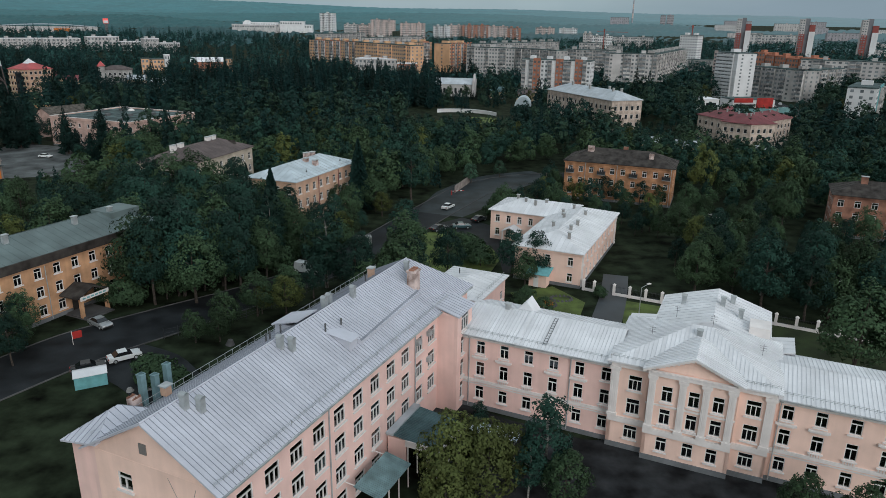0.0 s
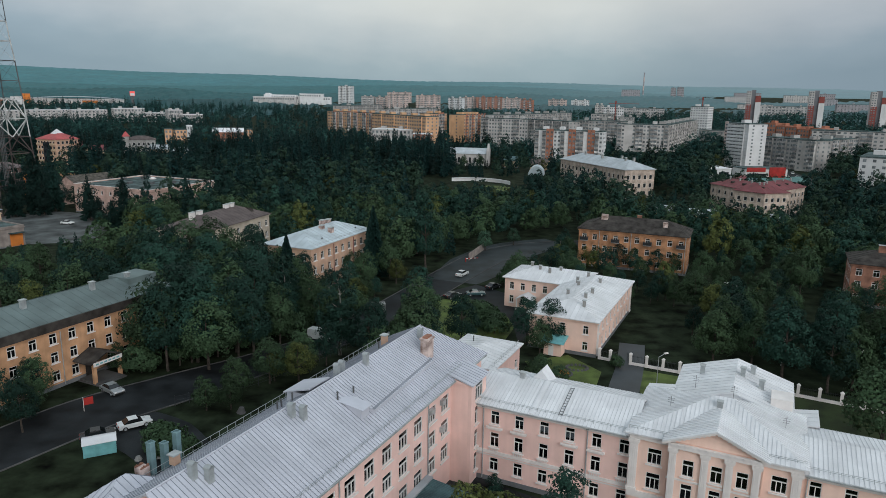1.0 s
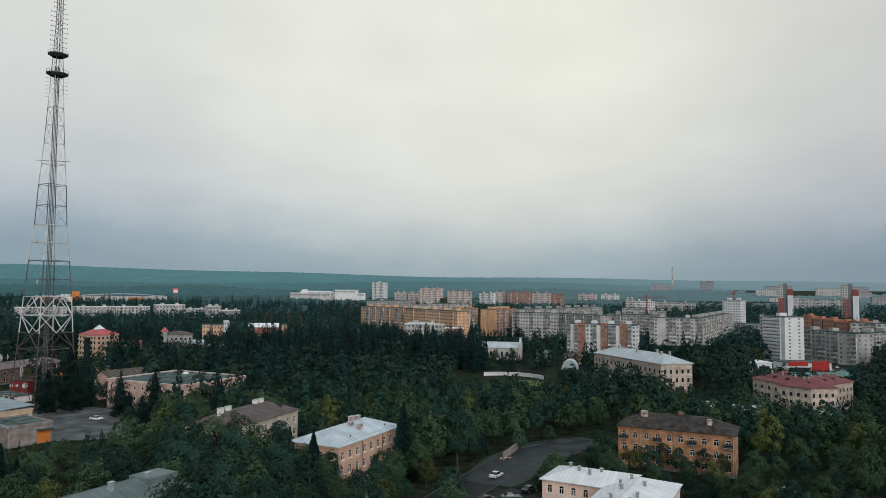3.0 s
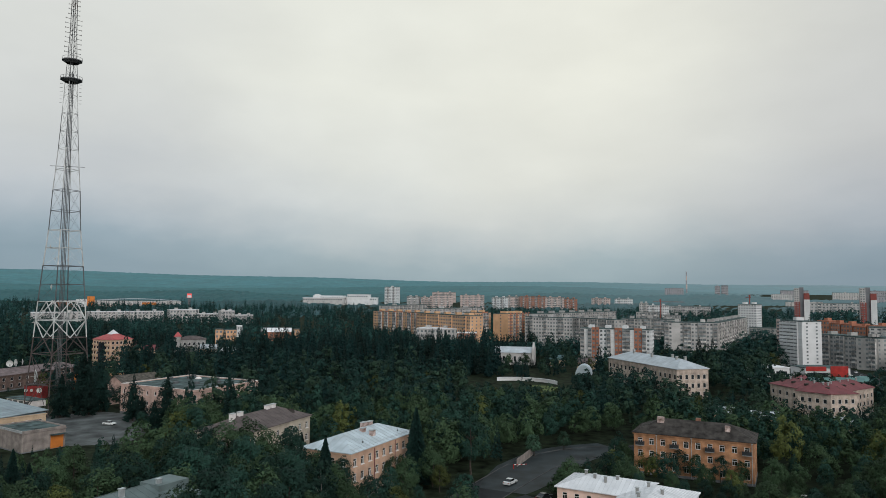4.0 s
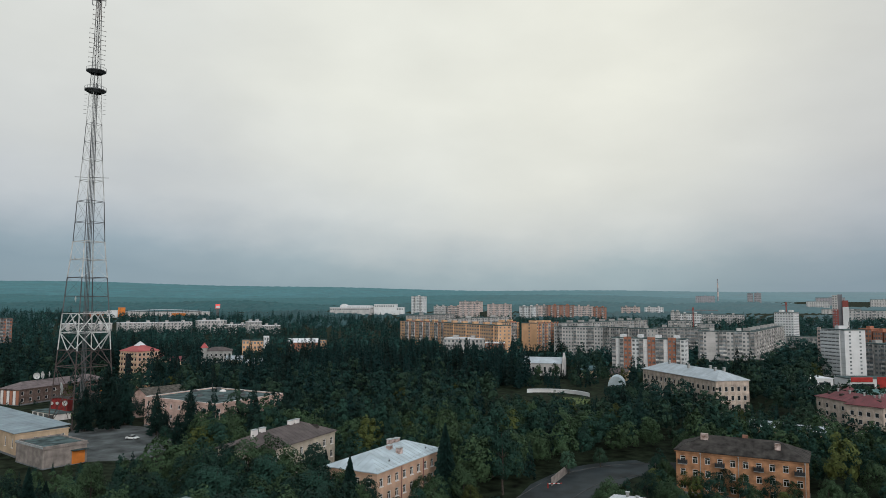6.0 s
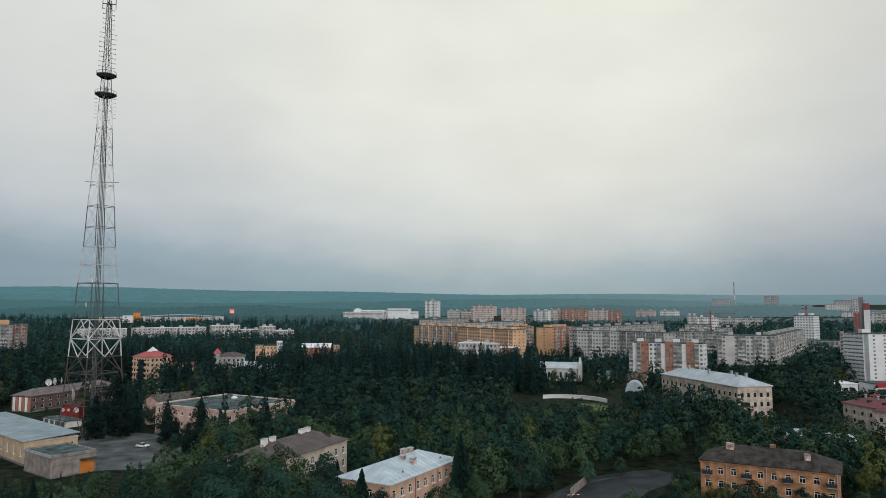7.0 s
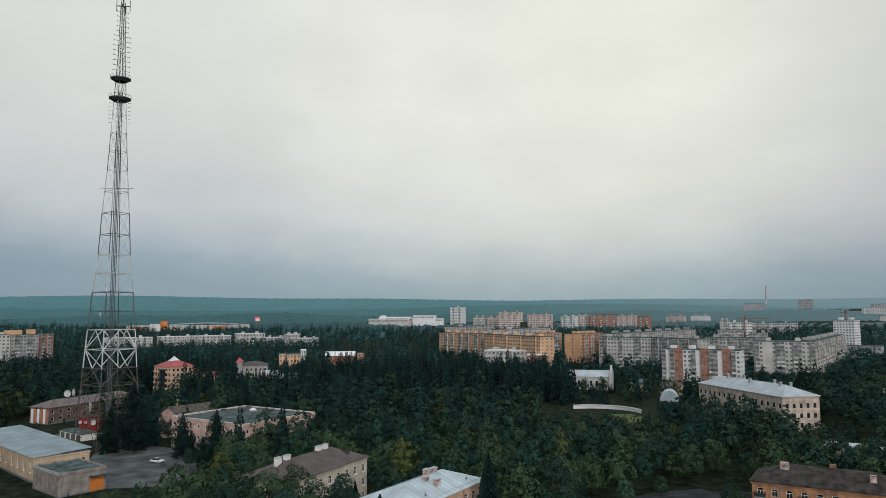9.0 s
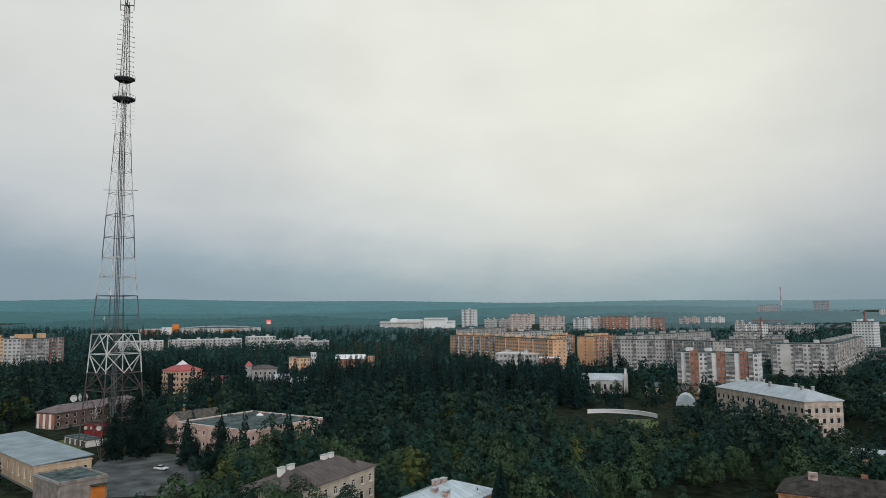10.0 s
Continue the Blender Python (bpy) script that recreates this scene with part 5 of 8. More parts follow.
mark(ax, ay, 65.7, 58, 13)
ochre = house("ochre_street_house", "three-storey ochre stuccoed house with white-framed windows and a grey-green roof", "building", ax, ay, 65.7, 58.0, 13.0, 9.3, 1.2, "ochre", "roof_dark", 18, 3, (1.1, 4.1, 7.1), 1.25, 1.7, width=1.4)
hip_roof(ochre, 58.0, 13.0, 10.75, 2.0, 0.35, "roof_teal", 1.4)
s = Shape()
for x0, x1, y0, y1 in ((-0.6, 58.6, -0.6, -0.05), (-0.6, 58.6, 13.05, 13.6), (-0.6, -0.05, -0.04, 13.04), (58.05, 58.6, -0.04, 13.04)):
    s.box(x0, x1, y0, y1, 9.35, 10.72)
part("eave_band", s, "roof_dark", ochre, "deep dark brown eave band")
for x in (8, 20, 33, 45, 52):
    chimney(ochre, x, 5.0, 10.9, 13.6, 0.8, 0.6, "zinc")
part("raised_roof", Shape().box(51, 57.0, 3.5, 8.5, 11.4, 12.9), "roof_teal", ochre)
for x in (16, 35, 52.5):
    downpipe(ochre, pose(x, 0, 0), 0.2, 9.2)
cx_, cy_ = -56.8 + 0.3 * U.x - 5.6 * N.x, 108.5 + 0.3 * U.y - 5.6 * N.y
porch = thing("entrance_porch", at2(cx_, cy_, 0, 65.7), "entrance porch with a dark gabled canopy and pale sign board", "porch")
part("canopy", Shape().slab([(-3, -4.2, 3.6), (-3, 0, 3.6), (0, 0, 4.9), (0, -4.2, 4.9)], (0, 0, -0.2)).slab([(3, -4.2, 3.6), (3, 0, 3.6), (0, 0, 4.9), (0, -4.2, 4.9)], (0, 0, -0.2)), "roof_dark", porch)
sign = part("sign_board", Shape().box(-2.6, 2.6, -4.3, -4.22, 3.1, 3.75), "paint", porch)
for i in range(6):
    part("letter_bar", Shape().box(-2.2 + i * 0.75, -1.7 + i * 0.75, -4.32, -4.302, 3.3, 3.55), "turquoise", sign)
for x in (-2.4, 2.2):
    part("pillar", Shape().box(x, x + 0.5, -4.0, -3.5, 0, 3.5), "ochre", porch)
part("door", Shape().box(-0.9, 0.9, -0.1, -0.005, 0, 2.2), "roof_dark", porch)
part("steps", Shape().box(-2.5, 2.5, -5.2, -0.2, 0, 0.18).box(-2.2, 2.2, -4.8, -0.2, 0.181, 0.36), "kerb", porch)

# rose house with the blue roof
mark(BLUE[0], BLUE[1], BLUE[2], 35, 13)
blue = house("rose_apartment_house", "three-storey rose apartment house with a pale blue metal roof", "house", BLUE[0], BLUE[1], BLUE[2], BLUE[3], 13.0, 10.6, 2.6, "rose", "roof_blue", 9, 4, (1.2, 4.4, 7.6), 1.25, 1.7, width=1.6)
for x, y, z, w in ((15.5, 6.9, 14.3, 1.6), (18.0, 6.9, 14.1, 1.8), (12.5, 5.2, 13.6, 1.4), (13.2, 3.0, 13.2, 1.5)):
    chimney(blue, x, y, 11.6, z, w, 0.9, "shaft")
for x in (9.4, 18.6, 27.0):
    part("downpipe", Shape().beam((x, -0.14, 0.2), (x, -0.14, 10.3), 0.08, 8), "roof_red", blue, "rusty red downpipe")
snow_rail(blue, (0.3, 0.2, 10.9), (27.0, 0.2, 10.9), 0.5, 1.2)
for x in (7, 22.5):
    s = Shape().add([(x - 0.7, 1.6, 11.2), (x + 0.7, 1.6, 11.2), (x, 1.6, 12.4), (x - 0.7, 4.6, 12.2), (x + 0.7, 4.6, 12.2), (x, 4.2, 12.4)], ((0, 1, 2), (0, 3, 5, 2), (1, 4, 5, 2)))
    part("dormer", s, "roof_blue", blue)
    part("dormer_vent", Shape().box(x - 0.25, x + 0.25, 1.54, 1.595, 11.4, 11.9), "steel_dark", blue)

# sand house with the brown roof
mark(-62.7, 164.6, 74, 31, 13)
brown = house("sand_apartment_house", "three-storey sand-coloured house with a dark brown roof", "house", -62.7, 164.6, 74, 30.5, 13.0, 11.3, 2.9, "cream", "roof_brown", 9, 4, (1.6, 4.9, 8.2), 1.2, 1.7, width=1.6)
for x, y in ((5.0, 6.5), (8.0, 6.5), (19.5, 6.5), (22.0, 6.5)):
    chimney(brown, x, y, 12, 15.2, 1.7, 0.8, "paint")
s = Shape().add([(25.0, 2.2, 12.4), (26.4, 2.2, 12.4), (25.7, 2.2, 13.6), (25.0, 4.8, 13.4), (26.4, 4.8, 13.4), (25.7, 4.6, 13.6)], ((0, 1, 2), (0, 3, 5, 2), (1, 4, 5, 2)))
part("dormer", s, "roof_dark", brown)

# old brick apartment house with balconies
qx, qy = 32.9, 186.9
mark(qx, qy, -21.5, 28.3, 13)
rows_b = (1.3, 4.4, 7.4)
brick = house("brick_apartment_house", "three-storey orange brick apartment house with small iron balconies", "house", qx, qy, -21.5, 28.3, 12.5, 10.2, 3.0, "brick", "roof_dark", 10, 4, rows_b, 1.2, 1.6, width=2.0, sill=False)
for c in (0, 3, 6, 9):
    for z in (7.3,):
        x = 1.6 + (28.3 - 3.2) / 9 * c
        b = part("balcony", Shape().box(x - 1.05, x + 1.05, -1.1, -0.005, z - 0.15, z), "concrete", brick)
        s = Shape()
        for i in range(12):
            s.beam((x - 1.0 + i * 0.182, -1.05, z), (x - 1.0 + i * 0.182, -1.05, z + 1.0), 0.03)
        s.beam((x - 1.05, -1.05, z + 1.0), (x + 1.05, -1.05, z + 1.0), 0.04)
        s.box(x - 1.05, x - 1.01, -1.05, 0, z, z + 0.95).box(x + 1.01, x + 1.05, -1.05, 0, z, z + 0.95)
        s.box(x - 0.98, x + 0.98, -1.02, -1.0, z + 0.05, z + 0.85)
        part("railing", s, "iron", b)
chimney(brick, 6.0, 4.6, 11.0, 13.9, 1.7, 1.0, "shaft", False)
chimney(brick, 22.2, 3.2, 11.0, 13.2, 1.2, 0.9, "shaft", False)
chimney(brick, 15.0, 6.6, 12.5, 14.0, 1.2, 0.9, "brick_old", False)
for x in (5.6, 14.0, 27.8):
    downpipe(brick, pose(x, 0, 0), 0.2, 9.8)
mark(88.5, 152.5, TURN, 30, 12)
brick2 = house("old_brick_house", "weathered three-storey red brick house with a dark roof", "house", 88.5, 153.5, TURN, 30, 12, 9.6, 2.6, "brick_old", "roof_dark", 9, 4, (1.2, 4.2, 7.0), 1.3, 1.6, width=2.0, sill=False)
chimney(brick2, 6, 5, 10.5, 13.4, 1.4, 0.9, "brick_old")

# flat-roofed hall
mark(-110, 240.5, 67.5, 33, 38)
hall = house("flat_roofed_hall", "pink hall with a patched flat bitumen roof", "building", -110.0, 240.5, 67.5, 33.0, 37.5, 10.3, 0, "hall_pink", "bitumen", 8, 9, (1.6, 3.9, 7.6), 1.0, 1.3, kind="plain", parapet=True)
for x, y in ((6, 8), (12, 22), (22, 10), (26, 30), (15, 14), (29, 18), (31, 33), (20, 34)):
    part("roof_unit", Shape().box(x - 0.8, x + 0.8, y - 0.6, y + 0.6, 10.46, 11.2).box(x - 0.9, x + 0.9, y - 0.7, y + 0.7, 11.21, 11.3), "steel_dark", hall)
part("roof_dome", Shape().beam((27, 26, 10.46), (27, 26, 10.8), 1.3, 12, 1.3).beam((27, 26, 10.81), (27, 26, 11.3), 1.25, 12, 0.5), "paint", hall, "white roof dome")
part("roof_antenna", Shape().beam((18, 22, 10.46), (18, 22, 15.0), 0.05).beam((17.4, 22, 14.2), (18.6, 22, 14.2), 0.03), "steel_dark", hall)
for z in (6.1, 6.7):
    band(hall, pose(0, 0, 0), 33, z, z + 0.22, 0.12, "hall_pink")
    band(hall, pose(0, 37.5, 0, 0, 0, -90), 37.5, z, z + 0.22, 0.12, "hall_pink")
part("roof_edge", Shape().box(-0.1, 33.1, -0.12, 0.34, 10.81, 10.9).box(-0.1, 33.1, 37.16, 37.62, 10.81, 10.9).box(-0.12, 0.34, 0.35, 37.15, 10.81, 10.9).box(32.66, 33.12, 0.35, 37.15, 10.81, 10.9), "paint", hall, "pale sheet-metal coping")
mark(-155, 276, 62.5, 18, 14)
shed = house("workshop", "pink gabled workshop with a mossy brown slate roof", "building", -155.0, 276.0, 62.5, 18, 14, 7.2, 3.3, "hall_pink", "roof_moss", 3, 0, (3.0,), 1.2, 1.2, hip=False, kind="plain", width=1.4)
low_shed = thing("lean_to", at2(-155.6, 274.4, 0, 62.5), "low pink lean-to with a dark sheet roof", "shed")
part("wall", Shape().box(-7.5, -0.3, 0.5, 13, 0, 3.6), "hall_pink", low_shed)
part("roof", Shape().slab([(-8.0, 0.1, 3.7), (-0.1, 0.1, 4.9), (-0.1, 13.4, 4.9), (-8.0, 13.4, 3.7)], (0, 0, -0.15)), "roof_dark", low_shed)
mark(-160, 268, 62.5, 10, 14)

# warehouse
mark(-153, 200, 58, 18, 66)
ware = house("warehouse", "long cream warehouse with a low blue-grey metal roof", "warehouse", -153.0, 200.0, 58, 15.0, 64.0, 6.8, 0, "sand", "roof_ware", 4, 12, (2.6,), 0.9, 2.6, kind="plain", parapet=False)
slope(ware, ((-0.5, 64.5, 7.0), (-0.5, -0.5, 7.0), (15.5, -0.5, 7.8), (15.5, 64.5, 7.8)), 3.0, "roof_ware")
low = house("brick_store", "pale brick store with a flat dark roof", "building", -148.7, 195.2, -29, 16.5, 12.0, 5.6, 0, "store_brick", "bitumen", 0, 0, (), 1, 1, plinth=0.3, parapet=True)
mark(-148.7, 195.4, -29, 16.5, 14)
part("door", Shape().box(16.52, 16.6, 7.8, 11.4, 0.1, 3.8), "orange", low, "bright orange sheet door")
part("canopy", Shape().box(16.52, 18.2, 7.4, 11.8, 3.95, 4.1), "bitumen", low)
part("roof_edge", Shape().box(-0.2, 16.7, -0.22, -0.1, 5.3, 6.15), "zinc", low)
garage = thing("garage_row", at2(-200.3, 268.1, 0, -26), "low white garage row with dark doors and a flat roof", "garage")
part("wall", Shape().box(0, 17.5, 0, 6, -0.1, 2.4), "paint", garage)
part("roof", Shape().box(-0.3, 17.8, -0.3, 6.3, 2.41, 2.62), "bitumen", garage)
for i in range(4):
    part("door", Shape().box(1.0 + i * 4.1, 3.9 + i * 4.1, -0.08, -0.005, 0, 2.0), "steel_dark", garage)
mark(-200.3, 268.1, -26, 18, 9)
hutch = thing("green_roofed_shed", at2(-199.3, 339.7, 0, 8), "small ochre shed with a green flat roof", "shed")
part("wall", Shape().box(0, 9.5, 0, 7, 0, 4.6), "ochre", hutch)
part("roof", Shape().box(-0.4, 9.9, -0.4, 7.4, 4.61, 4.9), "green_sheet", hutch)
mark(-199.3, 339.7, 8, 10, 8)

# school with the pale roof beyond the park
mark(89.0, 318.9, 111.5, 58, 16)
white = house("pale_roofed_school", "long sand-coloured school with a pale grey hipped roof", "building", 89.0, 318.9, 111.5, 57.8, 16.0, 13.6, 3.6, "school_wall", "roof_grey", 16, 5, (1.8, 5.4, 9.2), 1.5, 2.0, width=2.2, kind="plain")
for x, y in ((8, 6), (10, 9), (19, 5), (28, 10), (38, 6), (45, 9), (50, 6)):
    chimney(white, x, y, 14.6, 18.2, 0.9, 0.9, "concrete")
mark(114.8, 261.6, 41.8, 35, 13)
mark(105.5, 292.4, -73.9, 31.5, 13)
redr = house("red_roofed_house", "pale house with a long dark red metal roof", "house", 114.8, 261.6, 41.8, 35.0, 12.0, 10.9, 2.9, "school_wall", "roof_red", 11, 4, (1.5, 4.6, 7.4), 1.3, 1.6, width=2.4, kind="plain")
redr2 = house("red_roofed_house_wing", "pale wing with a dark red metal roof", "house", 105.5, 292.4, -73.9, 31.5, 12, 10.8, 2.6, "school_wall", "roof_red", 8, 4, (1.5, 4.6, 7.4), 1.3, 1.6, width=2.4, kind="plain")
for o, xs in ((redr, (4, 10, 17, 24, 31)), (redr2, (4, 10, 17, 24))):
    for i, x in enumerate(xs):
        part("dormer", Shape().box(x - 0.5, x + 0.5, 2.2, 3.6, 11.8, 12.9), "roof_dark", o)
        chimney(o, x + 1.5, 5.0, 12.4, 14.2, 0.5, 0.5, "concrete")

# villa with the red roof in the pines
mark(-250, 400, -30, 30, 26)
villa2 = house("red_roofed_villa", "five-storey beige villa with a bright red tent roof", "house", -246.5, 400.5, -24, 16, 15, 17.0, 4.0, "rose", "roof_bright", 6, 5, (2.0, 5.2, 8.4, 11.6, 14.4), 1.6, 1.6, width=3, kind="plain", z=0)
part("lantern", Shape().add([(5.5, 5, 20.0), (10.5, 5, 20.0), (10.5, 10, 20.0), (5.5, 10, 20.0), (8, 7.5, 22.8)], ((0, 1, 4), (1, 2, 4), (2, 3, 4), (3, 0, 4))), "roof_light", villa2)
part("glazed_bay", Shape().box(6, 11.5, -0.6, -0.02, 1, 15.5), "dark_glass", villa2)
for z in (4.2, 7.4, 10.6, 13.8):
    for x in (0.6, 12.0):
        part("balcony", Shape().box(x, x + 3.4, -1.0, -0.03, z, z + 1.1), "sand", villa2)

# long house behind the mast
mark(-227.1, 294.3, 80, 50, 13)
longh = house("long_house", "long two-storey brown house with a low brown roof", "house", -227.1, 294.3, 80, 50, 11.5, 7.0, 2.6, "brown_wall", "roof_mauve", 12, 0, (1.4, 4.4), 1.4, 1.6, width=2.4, kind="plain")
for i, y in enumerate((0.3, 2.1, 3.9, 5.7, 7.5, 9.3)):
    part("end_panel", Shape().box(-0.16, -0.02, y, y + 1.4, 0.3, 6.4), "panel_red" if i % 2 == 0 else "paint", longh)


# Housing blocks
def block(name, label, a, b, depth, z1, storeys, cols, wall_mat, z0=None, stripe=None, stripe_cols=(), balcony_cols=(), bare_cols=(), ends=0, roof_mat="bitumen", top_units=3, group="housing blocks", balcony_mat="balcony", parapet=0.42):
    """A panel block between two ends of its front, with rows of windows and balcony stacks."""
    ax, ay, bx, by = *a, *b
    z0 = land(ax, ay) - 1 if z0 is None else z0
    L = math.hypot(bx - ax, by - ay)
    deg = math.degrees(math.atan2(by - ay, bx - ax))
    ob = thing(name, at2(ax, ay, z0, deg), label, "apartment block", group)
    FOOT.append((ax, ay, deg, L, depth))
    H = z1 - z0
    part("wall", Shape().box(0, L, 0, depth, -2, H), wall_mat, ob)
    part("roof", Shape().box(-0.25, L + 0.25, -0.25, depth + 0.25, H + 0.01, H + 0.5).box(0.6, L - 0.6, 0.6, depth - 0.6, H + 0.51, H + 0.62), roof_mat, ob)
    for i in range(top_units):
        x = L * (i + 0.5) / top_units
        part("roof_house", Shape().box(x - 1.6, x + 1.6, depth * 0.3, depth * 0.7, H + 0.63, H + 2.6), wall_mat, ob)
    pitch, st = L / cols, H / storeys
    wins, bal, seams = Shape(), {}, Shape()
    for c in range(cols):
        x = (c + 0.5) * pitch
        if c in stripe_cols:
            part("coloured_bay", Shape().box(c * pitch + 0.1, (c + 1) * pitch - 0.1, -0.5, -0.02, -1, H + 1.2), stripe, ob)
        y = -0.52 if c in stripe_cols else -0.02
        for r in range(storeys):
            z = r * st + st * 0.30
            if c in bare_cols:
                continue
            if c in balcony_cols:
                bal[c] = bal.get(c) or Shape().box(x - pitch * 0.49, x - pitch * 0.465, y - 1.1, y, 0, H).box(x + pitch * 0.465, x + pitch * 0.49, y - 1.1, y, 0, H)
                bal[c].box(x - pitch * 0.46, x + pitch * 0.46, y - 1.1, y, r * st + 0.1, r * st + st * parapet)
                wins.box(x - pitch * 0.46, x + pitch * 0.46, y - 1.0, y, r * st + st * (parapet + 0.02), r * st + st * 0.88)
            else:
                w = min(pitch * 0.56, 2.0)
                wins.box(x - w / 2, x + w / 2, y - 0.05, y, z, z + st * 0.48)
    n = ends
    for i in range(n):
        yy = depth * (i + 0.5) / n
        for r in range(storeys):
            z = r * st + st * 0.30
            for x0, x1 in ((-0.06, -0.02), (L + 0.02, L + 0.06)):
                wins.box(x0, x1, yy - 0.7, yy + 0.7, z, z + st * 0.45)
    for r in range(1, storeys):
        seams.box(0.05, L - 0.05, -0.015, -0.004, r * st - 0.06, r * st + 0.02)
    tagged(part("glazing", wins, "far_glass", ob), kind="stuff")
    for s in bal.values():
        part("loggia", s, balcony_mat, ob)
    part("panel_joints", seams, "panel_dark", ob)
    return ob


T = "nine-storey "
block("apartment_block", T + "orange panel block with terracotta balcony bays", (-143, 751), (-88, 693), 13, 27, 9, 27, "panel_orange", z0=0, stripe="panel_red", stripe_cols=(4, 5, 8, 9, 13, 14, 17, 18, 22, 23, 26), balcony_cols=(4, 5, 8, 9, 13, 14, 17, 18, 22, 23, 26), ends=3, top_units=5)
block("apartment_block", T + "long orange panel block with pale balconies", (-87, 684), (-30, 602), 13, 27, 9, 33, "panel_orange", z0=0, balcony_cols=(6, 14, 22, 30), balcony_mat="panel_orange", ends=3, top_units=5)
block("apartment_block", T + "orange block with dark red recessed bays", (-29, 676), (-14, 698), 13, 27.8, 9, 9, "panel_orange", z0=0, stripe="panel_red", stripe_cols=(4, 5, 6), balcony_cols=(4, 5, 6), ends=0, top_units=2)
block("apartment_block", T + "orange corner block with terracotta ribs between its bays", (3, 672), (24, 700), 18, 27.3, 9, 14, "panel_orange", z0=0, stripe="panel_red", stripe_cols=(1, 3, 5, 7, 9, 11, 13), balcony_cols=(3, 7, 11), ends=1, top_units=3)
block("apartment_block", T + "light grey panel block", (18, 638), (59, 620), 13, 25.7, 9, 17, "panel", z0=-2, balcony_cols=(1, 2, 7, 12, 13), ends=3)
block("apartment_block", T + "grey panel block with dark loggias", (59.6, 620), (89, 581), 13, 25.7, 9, 18, "panel_dark", z0=-2, balcony_cols=(1, 2, 5, 6, 9, 10, 13, 14), ends=3)
block("apartment_block", T + "grey panel block seen end on", (34, 672), (130, 832), 13, 27.6, 9, 54, "panel_dark", z0=0, balcony_cols=tuple(range(1, 54, 3)), ends=3, top_units=8)
block("apartment_block", "tall white block with terracotta stripes and glazed balconies", (54, 508), (99, 490), 14, 22, 9, 18, "panel_white", z0=-4, stripe="panel_red", stripe_cols=(3, 4, 9, 10, 14, 15), balcony_cols=(0, 2, 7, 11, 12, 16), bare_cols=(1, 8, 13), ends=3, top_units=4)
block("apartment_block", T + "grey panel block behind the others", (105, 643), (150, 625), 13, 25, 9, 17, "panel_dark", z0=-1, balcony_cols=(2, 3, 7, 8, 10, 11, 12, 13), ends=3)
block("apartment_block", T + "grey panel block with loggias and a blank end bay", (125, 562), (163, 556), 13, 25, 9, 14, "panel", z0=-2, balcony_cols=(0, 5, 6, 9, 10, 13), bare_cols=(2, 3), ends=3, top_units=2)
block("apartment_block", T + "long grey panel block with loggias", (163.6, 557), (238, 716), 13, 25, 9, 50, "panel_dark", z0=-1, balcony_cols=tuple(k for k in range(50) if k % 4 in (1, 2)), ends=3, top_units=8)
block("apartment_block", "thirteen-storey white tower block with long balconies and a grey end", (183.3, 491.4), (190.7, 469.9), 15, 29.6, 13, 7, "panel_white", z0=0, stripe="panel_pink", stripe_cols=(0,), balcony_cols=(1, 2, 3, 4, 5), bare_cols=(6,), balcony_mat="panel_white", parapet=0.68, ends=2, top_units=1)
block("apartment_block", T + "grey panel block with many balconies", (214, 505), (230, 458), 13, 20, 9, 16, "panel_dark", z0=-5, balcony_cols=(2, 3, 6, 7, 10, 11, 14, 15), ends=3)
block("apartment_block", T + "grey block with glazed balconies", (231, 458), (275, 494), 13, 20, 9, 18, "panel_dark", z0=-5, balcony_cols=(2, 3, 6, 7, 10, 11, 14, 15), ends=3)
block("apartment_block", T + "grey block in the second row", (262, 530), (345, 486), 13, 24, 9, 24, "panel", z0=0, balcony_cols=(2, 3, 8, 9, 14, 15), ends=3)
for k, (a, b, z) in enumerate((((275, 644), (281, 635), 25), ((281.6, 634), (286, 627), 23.2), ((286.4, 626), (291, 616), 22.8), ((291.4, 615), (296, 604), 21.4), ((296.4, 603), (303, 587), 22.6))):
    block("brick_block", "red-brown brick house of a stepped terrace with orange parapets", a, b, 14, z, 6, 4, "panel_red", z0=2, ends=2, top_units=1, roof_mat="panel_red", group="stepped brick terrace")
block("apartment_block", "white and turquoise block with an orange end", (196, 322), (216, 350), 12, 20, 7, 7, "panel_white", z0=0, stripe="turquoise", stripe_cols=(2, 4), balcony_cols=(2, 4), ends=3, top_units=1)
block("unfinished_tower_block", "unfinished pale concrete tower block with empty windows", (242, 751), (257, 741), 20, 37.7, 11, 7, "panel_white", z0=9, ends=6, top_units=2)
block("podium", "grey concrete podium below the unfinished tower", (246, 732), (270, 718), 12, 14.4, 2, 8, "panel_dark", z0=4, ends=0, top_units=0, group="")
